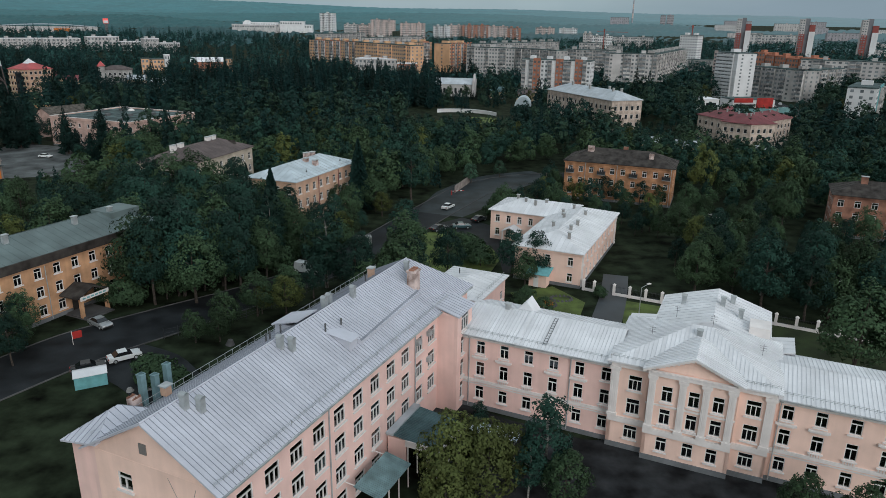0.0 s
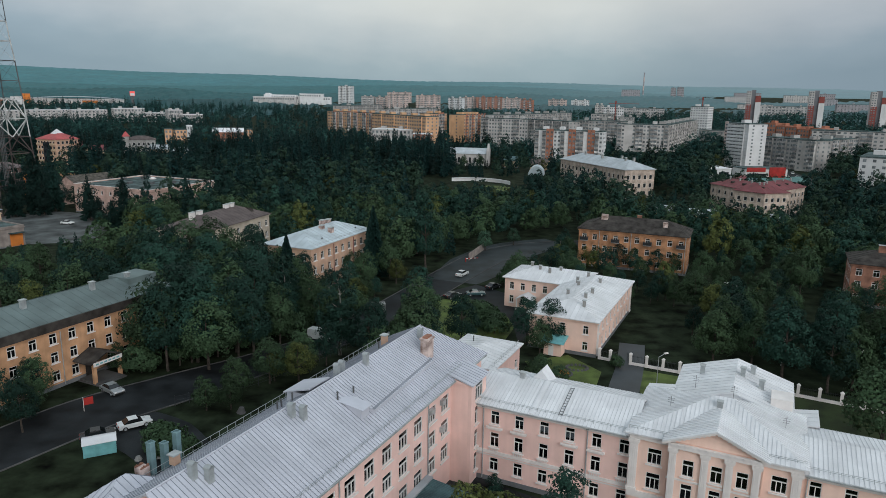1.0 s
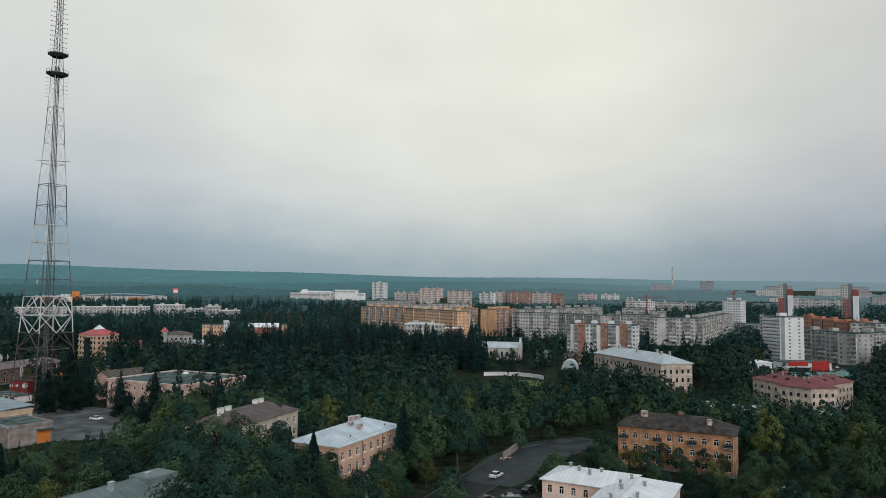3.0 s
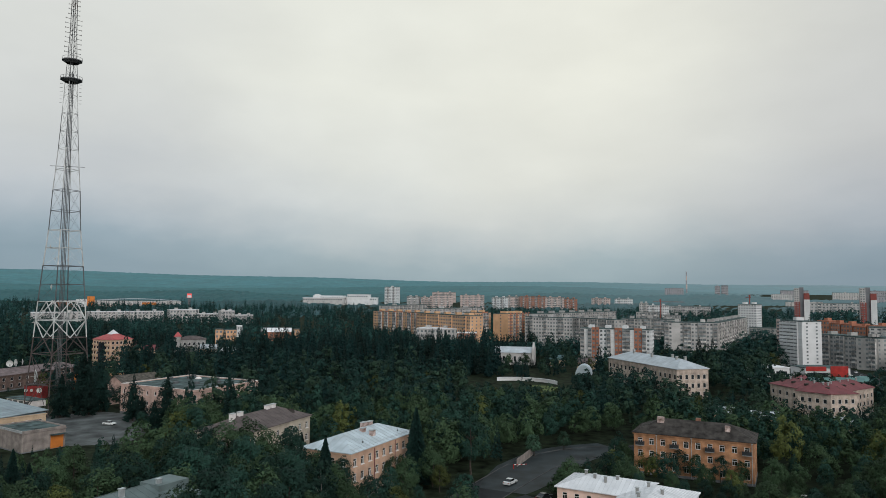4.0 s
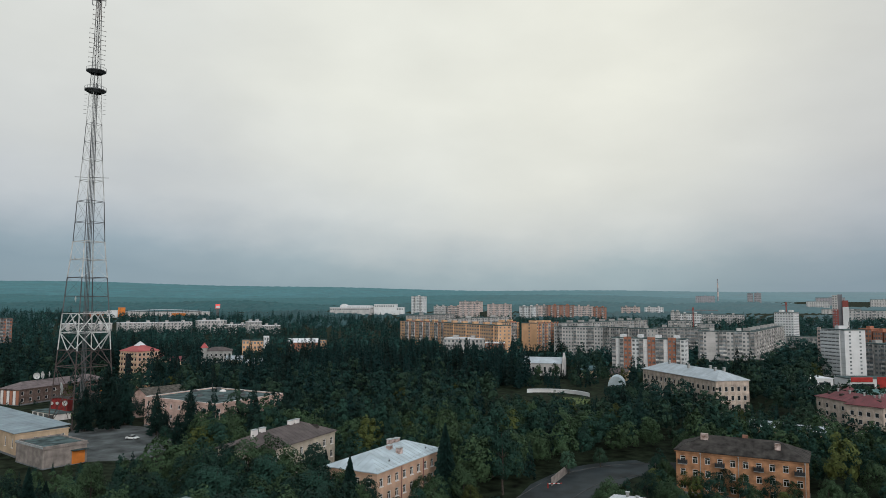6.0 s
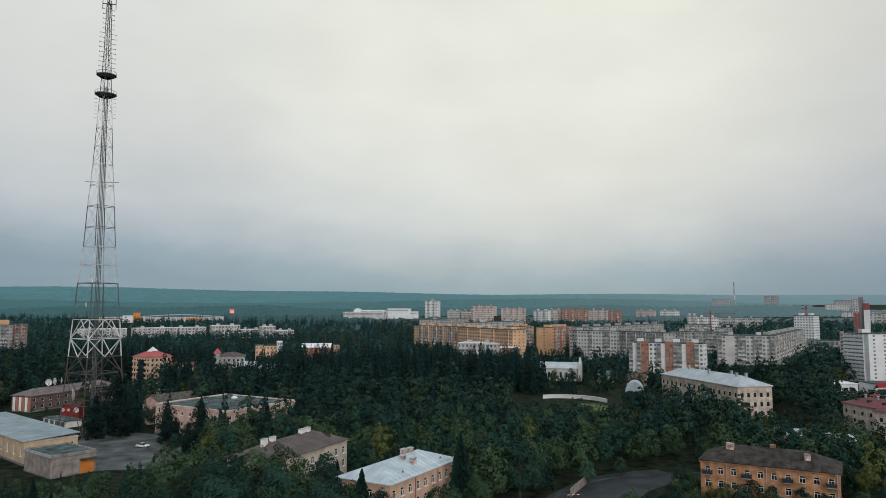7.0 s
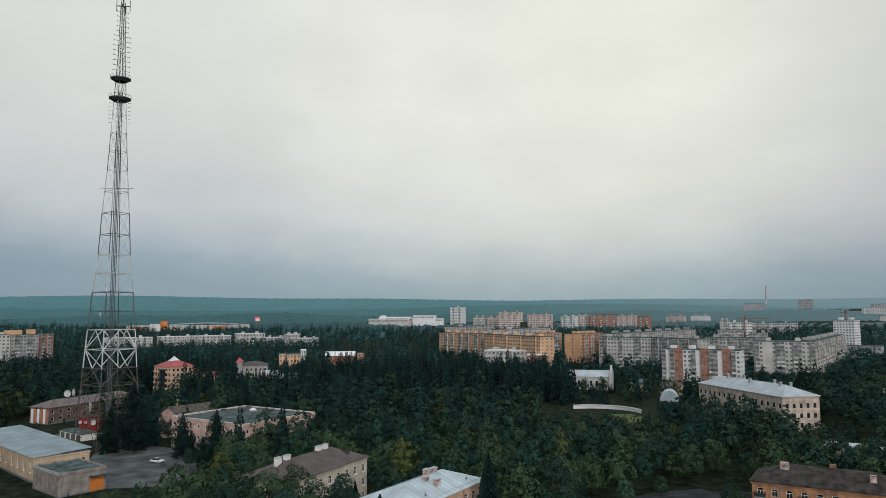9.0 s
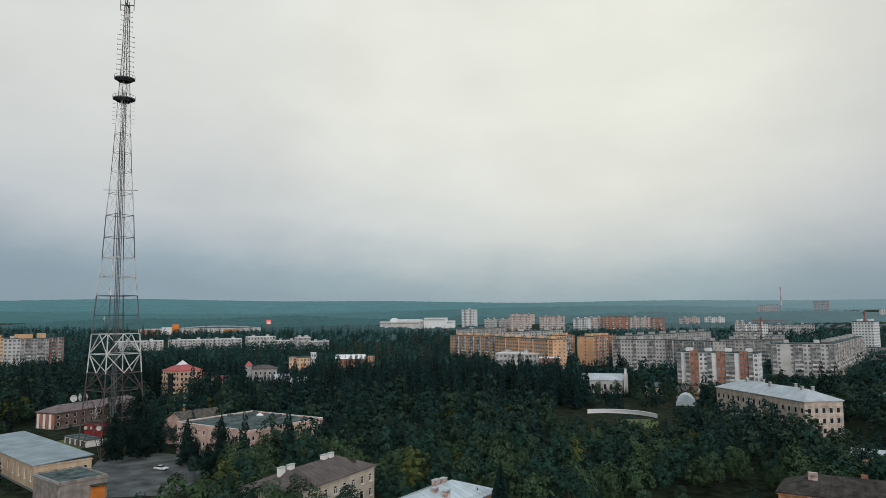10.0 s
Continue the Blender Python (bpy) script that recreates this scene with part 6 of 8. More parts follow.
for k, (x, y) in enumerate(((378, 926), (444, 896), (503, 864))):
    t = thing("high_rise", at2(x, y, 3, -22), "slim high-rise of grey, white and red stepped slabs", "tower block", "trio of high-rises")
    FOOT.append((x - 10, y, 0, 30, 30))
    for nm, x0, x1, y0, y1, h, mt in (("slab", -9, -3, 0, 14, 54.5, "panel"), ("slab", -2.98, 2.0, 1, 13, 55.5, "clad_grey"), ("slab", 2.02, 8.5, 0, 14, 48.0, "clad_red"), ("slab", 2.2, 8.7, -1.5, -0.02, 40.0, "panel_white"), ("slab", -8.8, -2.4, -1.5, -0.02, 37.0, "clad_red")):
        part(nm, Shape().box(x0, x1, y0, y1, 0, h), mt, t)
    s = Shape()
    for r in range(18):
        for x0 in (-8.4, -5.6):
            s.box(x0, x0 + 1.6, -0.05, -0.01, 2 + r * 2.9 + 0.8, 2 + r * 2.9 + 2.2) if r > 11 else s.box(x0, x0 + 1.6, -1.56, -1.51, 2 + r * 2.9 + 0.8, 2 + r * 2.9 + 2.2)
    tagged(part("glazing", s, "far_glass", t), kind="stuff")

# further rows
block("apartment_block", "twelve-storey pale grey tower block", (-272, 1559), (-243, 1554), 22, 62.8, 13, 9, "panel_white", z0=18, balcony_cols=(2, 6), ends=3, top_units=1)
for a, b, z, z0, mt, w, st in (
        ((-194, 1369), (-170, 1367), 41.7, 20, "panel", 10, 5), ((-166, 1367), (-140, 1365), 41.0, 20, "panel_pink", 10, 5), ((-137, 1315), (-99, 1319), 46, 18, "panel_pink", 14, 8),
        ((-87, 1350), (-40, 1352), 45.4, 18, "panel_pink", 16, 8), ((-170, 1624), (-115, 1628), 51.5, 30, "panel_pink", 14, 7), ((-25, 1332), (2, 1322), 41.3, 15, "panel_white", 9, 8),
        ((2, 1362), (29, 1362), 43, 18, "panel_pink", 9, 8), ((28.5, 1352), (76, 1340), 43.8, 18, "panel_red", 16, 7), ((76.5, 1340), (111, 1332), 42.3, 18, "panel_pink", 12, 7), ((111.5, 1332), (133, 1325), 40, 18, "panel_red", 8, 7),
        ((192, 1570), (228, 1555), 40.5, 20, "panel_pink", 10, 5), ((240, 1553), (278, 1546), 40.1, 20, "panel_white", 10, 5), ((212, 1060), (241, 1053), 32.2, 12, "panel_white", 10, 5), ((191, 1013), (203, 1011), 35.5, 12, "panel", 4, 7),
        ((264, 1151), (324, 1134), 29.8, 12, "panel", 18, 4), ((150, 817), (175, 812), 27.2, 8, "panel_dark", 8, 5), ((176, 793), (192, 788), 24.6, 8, "panel_dark", 6, 5),
        ((-152, 900), (-116, 1035), 30.4, 6, "panel_dark", 40, 8), ((-80, 775), (-30, 880), 29.4, 4, "panel", 34, 8), ((500, 1250), (600, 1200), 36, 12, "panel", 20, 5)):
    block("apartment_block", "distant pale panel block", a, b, 13, z, st, w, mt, z0=z0, balcony_cols=tuple(range(2, w, 4)), ends=2, top_units=2)
left = block("apartment_block", "orange and white panel block beyond the pines", (-494, 532), (-486.5, 537), 14, 32.5, 9, 3, "panel_orange", z0=4, ends=0, top_units=1)
left = block("apartment_block", "white end of a panel block beyond the pines", (-481, 531), (-472.3, 540), 12, 31.6, 9, 4, "panel", z0=4, ends=0, top_units=1)
left = block("apartment_block", "dark grey panel block with orange roof housings", (-472, 540.4), (-463, 561), 12, 31.2, 9, 9, "panel_dark", z0=4, balcony_cols=(1, 2, 5, 6), ends=0, top_units=0)
part("roof_house", Shape().box(-2, 10, 3, 9, 27.85, 31.5), "panel_orange", left)
part("roof_house", Shape().box(16, 21, 3, 9, 27.85, 31.9), "panel_orange", left)
block("apartment_block", "brown brick stepped house beyond the pines", (-469.5, 568), (-464, 580), 12, 31.6, 9, 5, "panel_red", z0=4, balcony_cols=(1, 3), ends=0, top_units=0)
for a, b, z, h in (((-493, 788), (-460, 820), 21.8, 6.5), ((-457, 816), (-428, 843), 21.9, 8), ((-415, 833), (-389, 857), 24.1, 11), ((-388.5, 857), (-366, 873), 18.6, 7), ((-362, 863), (-349, 875), 22.4, 11), ((-341, 856), (-320, 864), 17.6, 10), ((-540, 752), (-500, 786), 21.5, 6.5)):
    block("row_house", "row of low white houses at the wood's edge", a, b, 11, z, 3, 9, "panel", z0=z - h - 3, ends=0, top_units=2, roof_mat="roof_light", group="white row houses")
block("house", "small yellow house among the pines", (-248, 581), (-242.5, 583), 9, 14.0, 3, 2, "panel_orange", z0=2, ends=0, top_units=0, group="")
block("house", "yellow house with a shallow roof among the pines", (-242, 583), (-232, 588), 10, 13.4, 3, 4, "panel_orange", z0=2, ends=2, top_units=0, group="")
block("house", "narrow white house among the pines", (-246, 625), (-242, 627), 9, 15.0, 3, 2, "panel_white", z0=2, ends=0, top_units=0, roof_mat="roof_light", group="")
block("house", "narrow yellow house beside a brick house", (-194, 628), (-189, 629), 9, 12.4, 3, 2, "panel_orange", z0=0, ends=0, top_units=0, group="")
long_ = house("brick_and_white_house", "long house with a white metal roof and a red brick end", "house", -226, 633, 16, 27, 12, 9.4, 3.6, "panel_red", "roof_light", 7, 2, (2.0, 5.6), 1.4, 1.6, hip=False, kind="plain", width=3.0)
FOOT.append((-226, 633, 16, 27, 12))
turret = house("turreted_house", "grey old house with a small red-capped turret", "house", -223, 461, 24, 18, 12, 13.0, 2.4, "concrete", "roof_brown", 6, 3, (6.0, 9.4), 1.4, 1.9, kind="plain", width=2.4)
part("turret", Shape().box(-2.2, 1.8, -0.9, 2.6, 0, 15.4), "concrete", turret)
part("turret_roof", Shape().add([(-2.8, -1.5, 15.4), (2.4, -1.5, 15.4), (2.4, 3.2, 15.4), (-2.8, 3.2, 15.4), (-0.2, 0.85, 18.8)], ((0, 1, 4), (1, 2, 4), (2, 3, 4), (3, 0, 4), (0, 3, 2, 1))), "roof_bright", turret)
FOOT.append((-223, 461, 24, 18, 12))
block("low_school", "low wide school with a white flat roof behind the spruces", (-80, 626), (-30, 618), 24, 14.8, 3, 14, "panel", z0=2, ends=0, top_units=3, roof_mat="roof_light", group="")
block("house", "low red and white house beside the orange blocks", (-40, 589), (-24, 590), 14, 13.0, 3, 5, "panel_red", z0=0, ends=0, top_units=0, roof_mat="roof_light", group="")
sport = thing("sports_hall", at2(-435, 1469, 20, 5), "sprawling white sports hall with an arched gable on the wooded slope", "sports hall")
for nm, x0, x1, y0, y1, h, mt in (("low_wing", 0, 88, 0, 30, 17.4, "panel"), ("hall", 20, 86, 12, 50, 21.6, "panel_white"), ("office", 92, 141, 30, 60, 24.6, "panel_white"), ("side_wing", 141.1, 158, 34, 56, 18.0, "panel_white"), ("link", 86.1, 91.9, 20, 50, 19.4, "panel")):
    body = part(nm, Shape().box(x0, x1, y0, y1, -4, h), mt, sport)
    part("roof", Shape().box(x0 - 0.5, x1 + 0.5, y0 - 0.5, y1 + 0.5, h + 0.01, h + 0.7), "roof_light", body)
    bars = Shape()
    for i in range(int((x1 - x0) / 5)):
        bars.box(x0 + 1.2 + i * 5, x0 + 4.2 + i * 5, y0 - 0.3, y0 - 0.02, h - 5.2, h - 2.2)
    tagged(part("glazing", bars, "far_glass", body), kind="stuff")
s, n = Shape(), 10
s.add([(28 + 7 * math.cos(math.pi * i / n), 8.0, 17.4 + 8.2 * math.sin(math.pi * i / n)) for i in range(n + 1)] + [(28 + 7 * math.cos(math.pi * i / n), 34.0, 17.4 + 8.2 * math.sin(math.pi * i / n)) for i in range(n + 1)],
      [tuple(range(n + 1)), tuple(range(n + 1, 2 * n + 2))[::-1]] + [(i, i + 1, n + 2 + i, n + 1 + i) for i in range(n)])
part("arched_gable", s, "panel_white", sport)
FOOT.append((-435, 1469, 5, 158, 60))
mall = thing("shopping_centre", at2(-810, 1178, 16, 30.6), "long low shopping centre with orange and white walls", "shopping centre")
part("wall", Shape().box(0, 219, 0, 60, 0, 14), "panel", mall)
s, n = Shape(), 14
for i in range(n):
    a0, a1 = i / n, (i + 1) / n
    s.slab([(60 + 159 * a0, -1, 14.1 + 4 * math.sin(math.pi * a0)), (60 + 159 * a1, -1, 14.1 + 4 * math.sin(math.pi * a1)), (60 + 159 * a1, 61, 14.1 + 4 * math.sin(math.pi * a1)), (60 + 159 * a0, 61, 14.1 + 4 * math.sin(math.pi * a0))], (0, 0, -1))
part("roof", s, "roof_grey", mall)
for x0, x1, mt, h in ((58, 70, "orange", 22), (40, 57, "panel_white", 17), (150, 175, "orange", 11), (5, 38, "panel_red", 12), (76, 148, "panel_pink", 7)):
    part("front_panel", Shape().box(x0, x1, -2.0, -0.02, 0, h), mt, mall)
FOOT.append((-810, 1178, 30.6, 219, 60))
pole = thing("pylon_sign", at2(-608, 1295, 15, 30), "tall pylon sign with a lit red and white box", "sign")
part("post", Shape().box(-2.4, 2.4, -1, 1, 0, 21), "steel_dark", pole)
part("sign_box", Shape().box(-4.2, 4.2, -1.6, 1.6, 21.2, 29.5), "sign_glow", pole)
part("sign_band", Shape().box(-3.6, 3.6, -1.9, -1.65, 21.6, 26.0), "panel_white", pole)
for x, y, w, z in ((553, 2469, 60, 75), (654, 2236, 15, 80), (672, 2230, 19, 81.5), (800, 2100, 70, 66), (900, 2000, 60, 60), (1010, 2050, 50, 66), (700, 1900, 50, 54), (850, 1750, 60, 50), (980, 1700, 40, 48), (620, 1600, 70, 36), (760, 1450, 60, 40), (900, 1350, 60, 38), (640, 1120, 50, 26), (760, 1080, 40, 25), (560, 980, 40, 21), (470, 760, 40, 18), (560, 800, 50, 22)):
    block("distant_building", "far pale building in painted haze tones", (x, y), (x + w, y - w * 0.25), 14, z, 6, 10, "clad_haze" if (x + w) % 3 or y > 2000 else "panel", ends=0, top_units=1, group="far buildings")
ch = thing("factory_chimney", at2(672, 2646, 60, 0), "slim distant factory chimney, red and white bands paled by painted haze", "chimney")
for i in range(5):
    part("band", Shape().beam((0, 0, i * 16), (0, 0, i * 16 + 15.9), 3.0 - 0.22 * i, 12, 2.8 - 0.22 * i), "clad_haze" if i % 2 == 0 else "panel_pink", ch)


def crane(x, y, h, deg):
    c = thing("tower_crane", at2(x, y, land(x, y), deg), "thin red tower crane over a building site", "crane", "cranes")
    part("mast", Shape().box(-0.5, 0.5, -0.5, 0.5, 0, h), "clad_red", c)
    part("jib", Shape().box(-8, 26, -0.25, 0.25, h, h + 0.5), "clad_red", c)
    part("cab", Shape().box(-0.9, 0.9, -0.8, 0.8, h + 0.52, h + 3.2), "clad_red", c)


crane(177, 815, 34, -12)
crane(262, 775, 40, 80)

# lower things between the park and the blocks
church = thing("white_hall", at2(-7, 462, 0, -8), "white hall with a steep gabled front", "hall")
part("wall", Shape().box(0, 24, 0, 11, 0, 8), "panel", church)
part("roof", Shape().slab([(-0.5, -0.6, 8), (24.5, -0.6, 8), (24.5, 5.5, 11.5), (-0.5, 5.5, 11.5)], (0, 0, -0.2)).slab([(-0.5, 11.6, 8), (24.5, 11.6, 8), (24.5, 5.5, 11.5), (-0.5, 5.5, 11.5)], (0, 0, -0.2)), "roof_grey", church)
part("front_gable", Shape().slab([(24.6, -1, 0), (24.6, 12, 0), (24.6, 12, 8.2), (24.6, 5.5, 14.5), (24.6, -1, 8.2)], (1.2, 0, 0)), "panel", church)
for y in (-1.0, 11.0):
    part("pinnacle", Shape().box(24.5, 25.9, y - 0.3, y + 1.1, 0, 10.4).add([(24.5, y - 0.3, 10.4), (25.9, y - 0.3, 10.4), (25.9, y + 1.1, 10.4), (24.5, y + 1.1, 10.4), (25.2, y + 0.4, 13.0)], ((0, 1, 4), (1, 2, 4), (2, 3, 4), (3, 0, 4))), "panel", church)
for i in range(6):
    part("window", Shape().box(2 + i * 3.6, 3.4 + i * 3.6, -0.06, -0.005, 2.5, 5.5), "dark_glass", church)
FOOT.append((-7, 462, -8, 26, 11))
gar = thing("vaulted_shed", at2(40, 408, 0, -10), "white round-roofed metal shed", "shed")
s, n = Shape(), 10
arc = [(4.6 + 4.6 * math.cos(math.pi * i / n), 5.6 * math.sin(math.pi * i / n)) for i in range(n + 1)]
s.add([(x, 0, z) for x, z in arc] + [(x, 12, z) for x, z in arc], [tuple(range(n + 1)), tuple(range(n + 1, 2 * n + 2))[::-1]] + [(i, i + 1, n + 2 + i, n + 1 + i) for i in range(n)])
part("vault", s, "roof_blue", gar)
FOOT.append((40, 408, -10, 10, 12))
rink = thing("curved_white_wall", at2(0, 0), "low curved white wall round a sports ground", "wall")
prev = None
for i in range(25):
    t = i / 24
    a = radians(118 - 96 * t)
    p = Vector((6 + 22 * math.cos(a), 352 + 24 * math.sin(a), 0))
    if prev:
        part("panel", Shape().slab([(prev.x, prev.y, 0), (p.x, p.y, 0), (p.x, p.y, 1.6), (prev.x, prev.y, 1.6)], (0, 0.3, 0)).slab([(prev.x, prev.y - 0.5, 1.61), (p.x, p.y - 0.5, 1.61), (p.x, p.y + 1.2, 1.61), (prev.x, prev.y + 1.2, 1.61)], (0, 0, 0.2)), "panel_white", rink)
    prev = p
CLEAR_FAR = [[(-16, 356), (28, 356), (30, 384), (-14, 384)], [(30, 398), (56, 396), (56, 424), (30, 424)], [(-12, 446), (26, 446), (26, 474), (-12, 474)], [(178, 395), (222, 380), (250, 560), (196, 560)], [(-24, 560), (0, 540), (10, 570), (-6, 590)]]
for i, (x, y, d, mt) in enumerate(((28, 450, 20, "teal_sheet"), (44, 438, -30, "roof_brown"), (74, 268, -24, "roof_grey"), (86, 259, -20, "roof_grey"), (112, 247, 30, "roof_grey"), (141, 352, 40, "roof_red"), (138, 330, 8, "teal_roof"), (150, 333, -10, "teal_roof"), (160, 337, 20, "teal_roof"), (-270, 470, 20, "roof_red"), (-235, 440, 60, "roof_red"), (-205, 455, 10, "roof_grey"), (-180, 430, 40, "roof_grey"))):
    h = house("small_house", "small detached house with a gabled metal roof", "house", x, y, d, 11, 8, 6.0 if mt == "teal_roof" else 3.0 if mt == "roof_grey" and x > 0 else 4.2 if x > -100 else 7.5, 1.6 if mt == "roof_grey" and x > 0 else 2.8, "sand", mt, 3, 2, (1.2,), 1.1, 1.3, hip=False, kind="plain", width=2.2)
    FOOT.append((x, y, d, 11, 8))

shop = thing("roadside_shop", at2(164, 402, 0, 9), "low white shop with red panels and dark glass", "shop")
part("wall", Shape().box(0, 26, 0, 14, 0, 6.5), "panel_white", shop)
part("roof", Shape().box(-0.3, 26.3, -0.3, 14.3, 6.51, 6.9), "bitumen", shop)
part("shop_window", Shape().box(1, 13, -0.1, -0.01, 0.5, 4.0), "dark_glass", shop)
part("red_panel", Shape().box(14.5, 24.5, -0.5, -0.02, 0.3, 7.6), "red", shop)
part("sign_band", Shape().box(0.5, 12, -0.45, -0.02, 5.0, 7.4), "red", shop)
FOOT.append((164, 402, 9, 26, 14))
flat = thing("low_store", at2(134, 403, 0, 9), "low pale store building with a flat roof", "store")
part("wall", Shape().box(0, 24, 0, 16, 0, 6.0), "panel_white", flat)
part("roof", Shape().box(-0.3, 24.3, -0.3, 16.3, 6.01, 6.4), "roof_light", flat)
for i in range(6):
    part("window", Shape().box(1.5 + i * 3.7, 3.9 + i * 3.7, -0.08, -0.005, 2.2, 4.2), "dark_glass", flat)
FOOT.append((134, 403, 9, 24, 16))
tagged(part("lawn", Shape().quad((11, 332, 0.012), (21, 330, 0.012), (24, 358, 0.012), (11, 357, 0.012)), "lawn"), "yellow-green grass of a sports ground", "lawn", kind="structure")
CLEAR_FAR.append([(8, 318), (22, 316), (26, 360), (8, 360)])

# the broadcasting mast
mast = thing("broadcasting_mast", at2(-167.9, 252.0, 0, -70.5), "tall four-legged lattice broadcasting mast painted red and white", "mast")
FOOT.append((-178, 242, 0, 20, 20))
LEV = ((0, 19.6), (11, 18.1), (22, 16.5), (28, 15.7), (34.5, 14.9), (41.5, 14.0), (48, 13.0), (55, 12.0), (61.8, 10.7), (68.6, 9.6), (76, 8.9), (84, 8.2), (92, 7.1), (100, 6.1), (107, 5.4), (114, 4.8), (121, 4.2), (128, 3.6), (134.5, 2.9), (145, 2.1), (155, 1.8), (163, 1.6))


def corner(i, lev):
    z, side = LEV[lev]
    a = math.pi / 2 * i
    return Vector((side * 0.58 * math.cos(a), side * 0.58 * math.sin(a), z))


def mast_paint(z):
    return "steel_white" if 27 < z < 41 or 55 <= z < 68 or 84 <= z < 99 or 114 <= z < 127 else "steel_red" if z < 27 or z > 150 else "steel_dark"


for k in range(len(LEV) - 1):
    mt = mast_paint(LEV[k][0])
    r = 0.21 if k < 5 else 0.21 if k < 9 else 0.16 if k < 13 else 0.12
    for i in range(4):
        sec = part("leg", Shape().beam(corner(i, k), corner(i, k + 1), r, 6), mt, mast)
        part("girt", Shape().beam(corner(i, k + 1), corner((i + 1) % 4, k + 1), r * (0.8 if k < 12 else 0.6)), mt, sec)
        d = 0.19 if 2 <= k <= 4 else 0.11 if k < 2 else 0.035
        s = Shape()
        if k <= 4:
            mid_ = (corner(i, k + 1) + corner((i + 1) % 4, k + 1)) / 2 if k % 2 == 0 else (corner(i, k) + corner((i + 1) % 4, k)) / 2
            if k % 2 == 0:
                s.beam(corner(i, k), mid_, d).beam(corner((i + 1) % 4, k), mid_, d)
            else:
                s.beam(corner(i, k + 1), mid_, d).beam(corner((i + 1) % 4, k + 1), mid_, d)
        else:
            s.beam(corner(i, k), corner((i + 1) % 4, k + 1), d).beam(corner((i + 1) % 4, k), corner(i, k + 1), d)
        part("brace", s, mt, sec)
for dx in (-0.9, 0.9):
    s = Shape().beam((dx, -0.5, 0), (dx, -0.5, 130), 0.14).beam((dx, 0.5, 0), (dx, 0.5, 130), 0.14)
    for i in range(60):
        z = i * 2.15
        s.beam((dx, -0.5, z), (dx, 0.5, z + 1.1), 0.05).beam((dx, 0.5, z + 1.1), (dx, -0.5, z + 2.15), 0.05)
    part("cable_ladder", s, "steel_dark", mast)
for z, r in ((134.6, 3.6), (127.0, 3.9)):
    s = Shape()
    n = 12
    ring = lambda q, zz: [(q * math.cos(2 * math.pi * i / n), q * math.sin(2 * math.pi * i / n), zz) for i in range(n)]
    s.add(ring(r, z) + ring(r * 0.6, z - 0.9), [tuple(range(n))] + [(i, (i + 1) % n, n + (i + 1) % n, n + i) for i in range(n)])
    s.add(ring(r, z) + ring(r, z + 0.35), [(i, (i + 1) % n, n + (i + 1) % n, n + i) for i in range(n)])
    pl = part("platform", s, "steel_dark", mast)
    s = Shape()
    for i in range(n):
        p, q = ring(r, z)[i], ring(r, z)[(i + 1) % n]
        s.beam(p, (p[0], p[1], z + 1.3), 0.06).beam((p[0], p[1], z + 1.3), (q[0], q[1], z + 1.3), 0.06)
    part("railing", s, "steel_dark", pl)
for i in range(13):
    z = 138 + i * 1.9
    for a in range(4):
        c_, s_ = math.cos(a * math.pi / 2 + 0.5), math.sin(a * math.pi / 2 + 0.5)
        long = 2.9 if i < 8 else 2.0
        part("aerial", Shape().beam((c_ * 0.9, s_ * 0.9, z), (c_ * long, s_ * long, z), 0.09).beam((c_ * long, s_ * long, z - 0.3), (c_ * long, s_ * long, z + 0.3), 0.08), "steel_red" if i % 3 else "steel_dark", mast)
for i in range(6):
    z = 118 + i * 1.5
    for a in range(4):
        p = Vector((math.cos(a * math.pi / 2), math.sin(a * math.pi / 2), 0)) * 2.9
        part("aerial", Shape().beam((p.x, p.y, z), (p.x * 1.35, p.y * 1.35, z), 0.07), "steel_dark", mast)
part("top_frame", Shape().box(-2.4, 2.4, -0.15, 0.15, 163, 163.3).box(-0.15, 0.15, -2.4, 2.4, 163, 163.3).box(-2.5, -2.3, -0.1, 0.1, 161, 165.5).box(2.3, 2.5, -0.1, 0.1, 161, 165.5).box(-0.1, 0.1, -2.5, -2.3, 161, 165.5).box(-0.1, 0.1, 2.3, 2.5, 161, 165.5).beam((0, 0, 163), (0, 0, 172), 0.3, 6, 0.1), "steel_dark", mast)
part("cross_arm", Shape().box(-0.08, 0.08, -6.0, 6.0, 93.2, 93.36), "steel_dark", mast)


def dish(parent, x, y, z, r, az, name="dish"):
    s, n = Shape(), 16
    rings = []
    for k in range(4):
        q = r * (k + 0.02) / 3
        rings.append([(q * math.cos(2 * math.pi * i / n), -0.35 * (1 - (q / r) ** 2) * r, q * math.sin(2 * math.pi * i / n)) for i in range(n)])
    for k in range(3):
        s.add(rings[k] + rings[k + 1], [(i, (i + 1) % n, n + (i + 1) % n, n + i) for i in range(n)])
    s.beam((0, 0, 0), (0, r * 0.6, 0), 0.05)
    return part(name, s, "steel_white", parent, m=pose(x, y, z, 0, 0, az))


for x, y, z, r in ((3.6, -3.6, 62, 0.9), (-5.2, -4.2, 58, 0.8), (4.4, -2.4, 47, 1.3), (5.6, 3.0, 57, 0.9)):
    dish(mast, x, y, z, r, 20)
hut = thing("transmitter_hut", at2(-198.7, 283.5, 0, 8), "red transmitter hut with white dishes beneath the mast", "hut")
part("wall", Shape().box(-3.6, 3.6, -2.5, 2.5, 0, 5.6), "hut_red", hut)
part("roof", Shape().box(-3.8, 3.8, -2.7, 2.7, 5.61, 5.8), "roof_dark", hut)
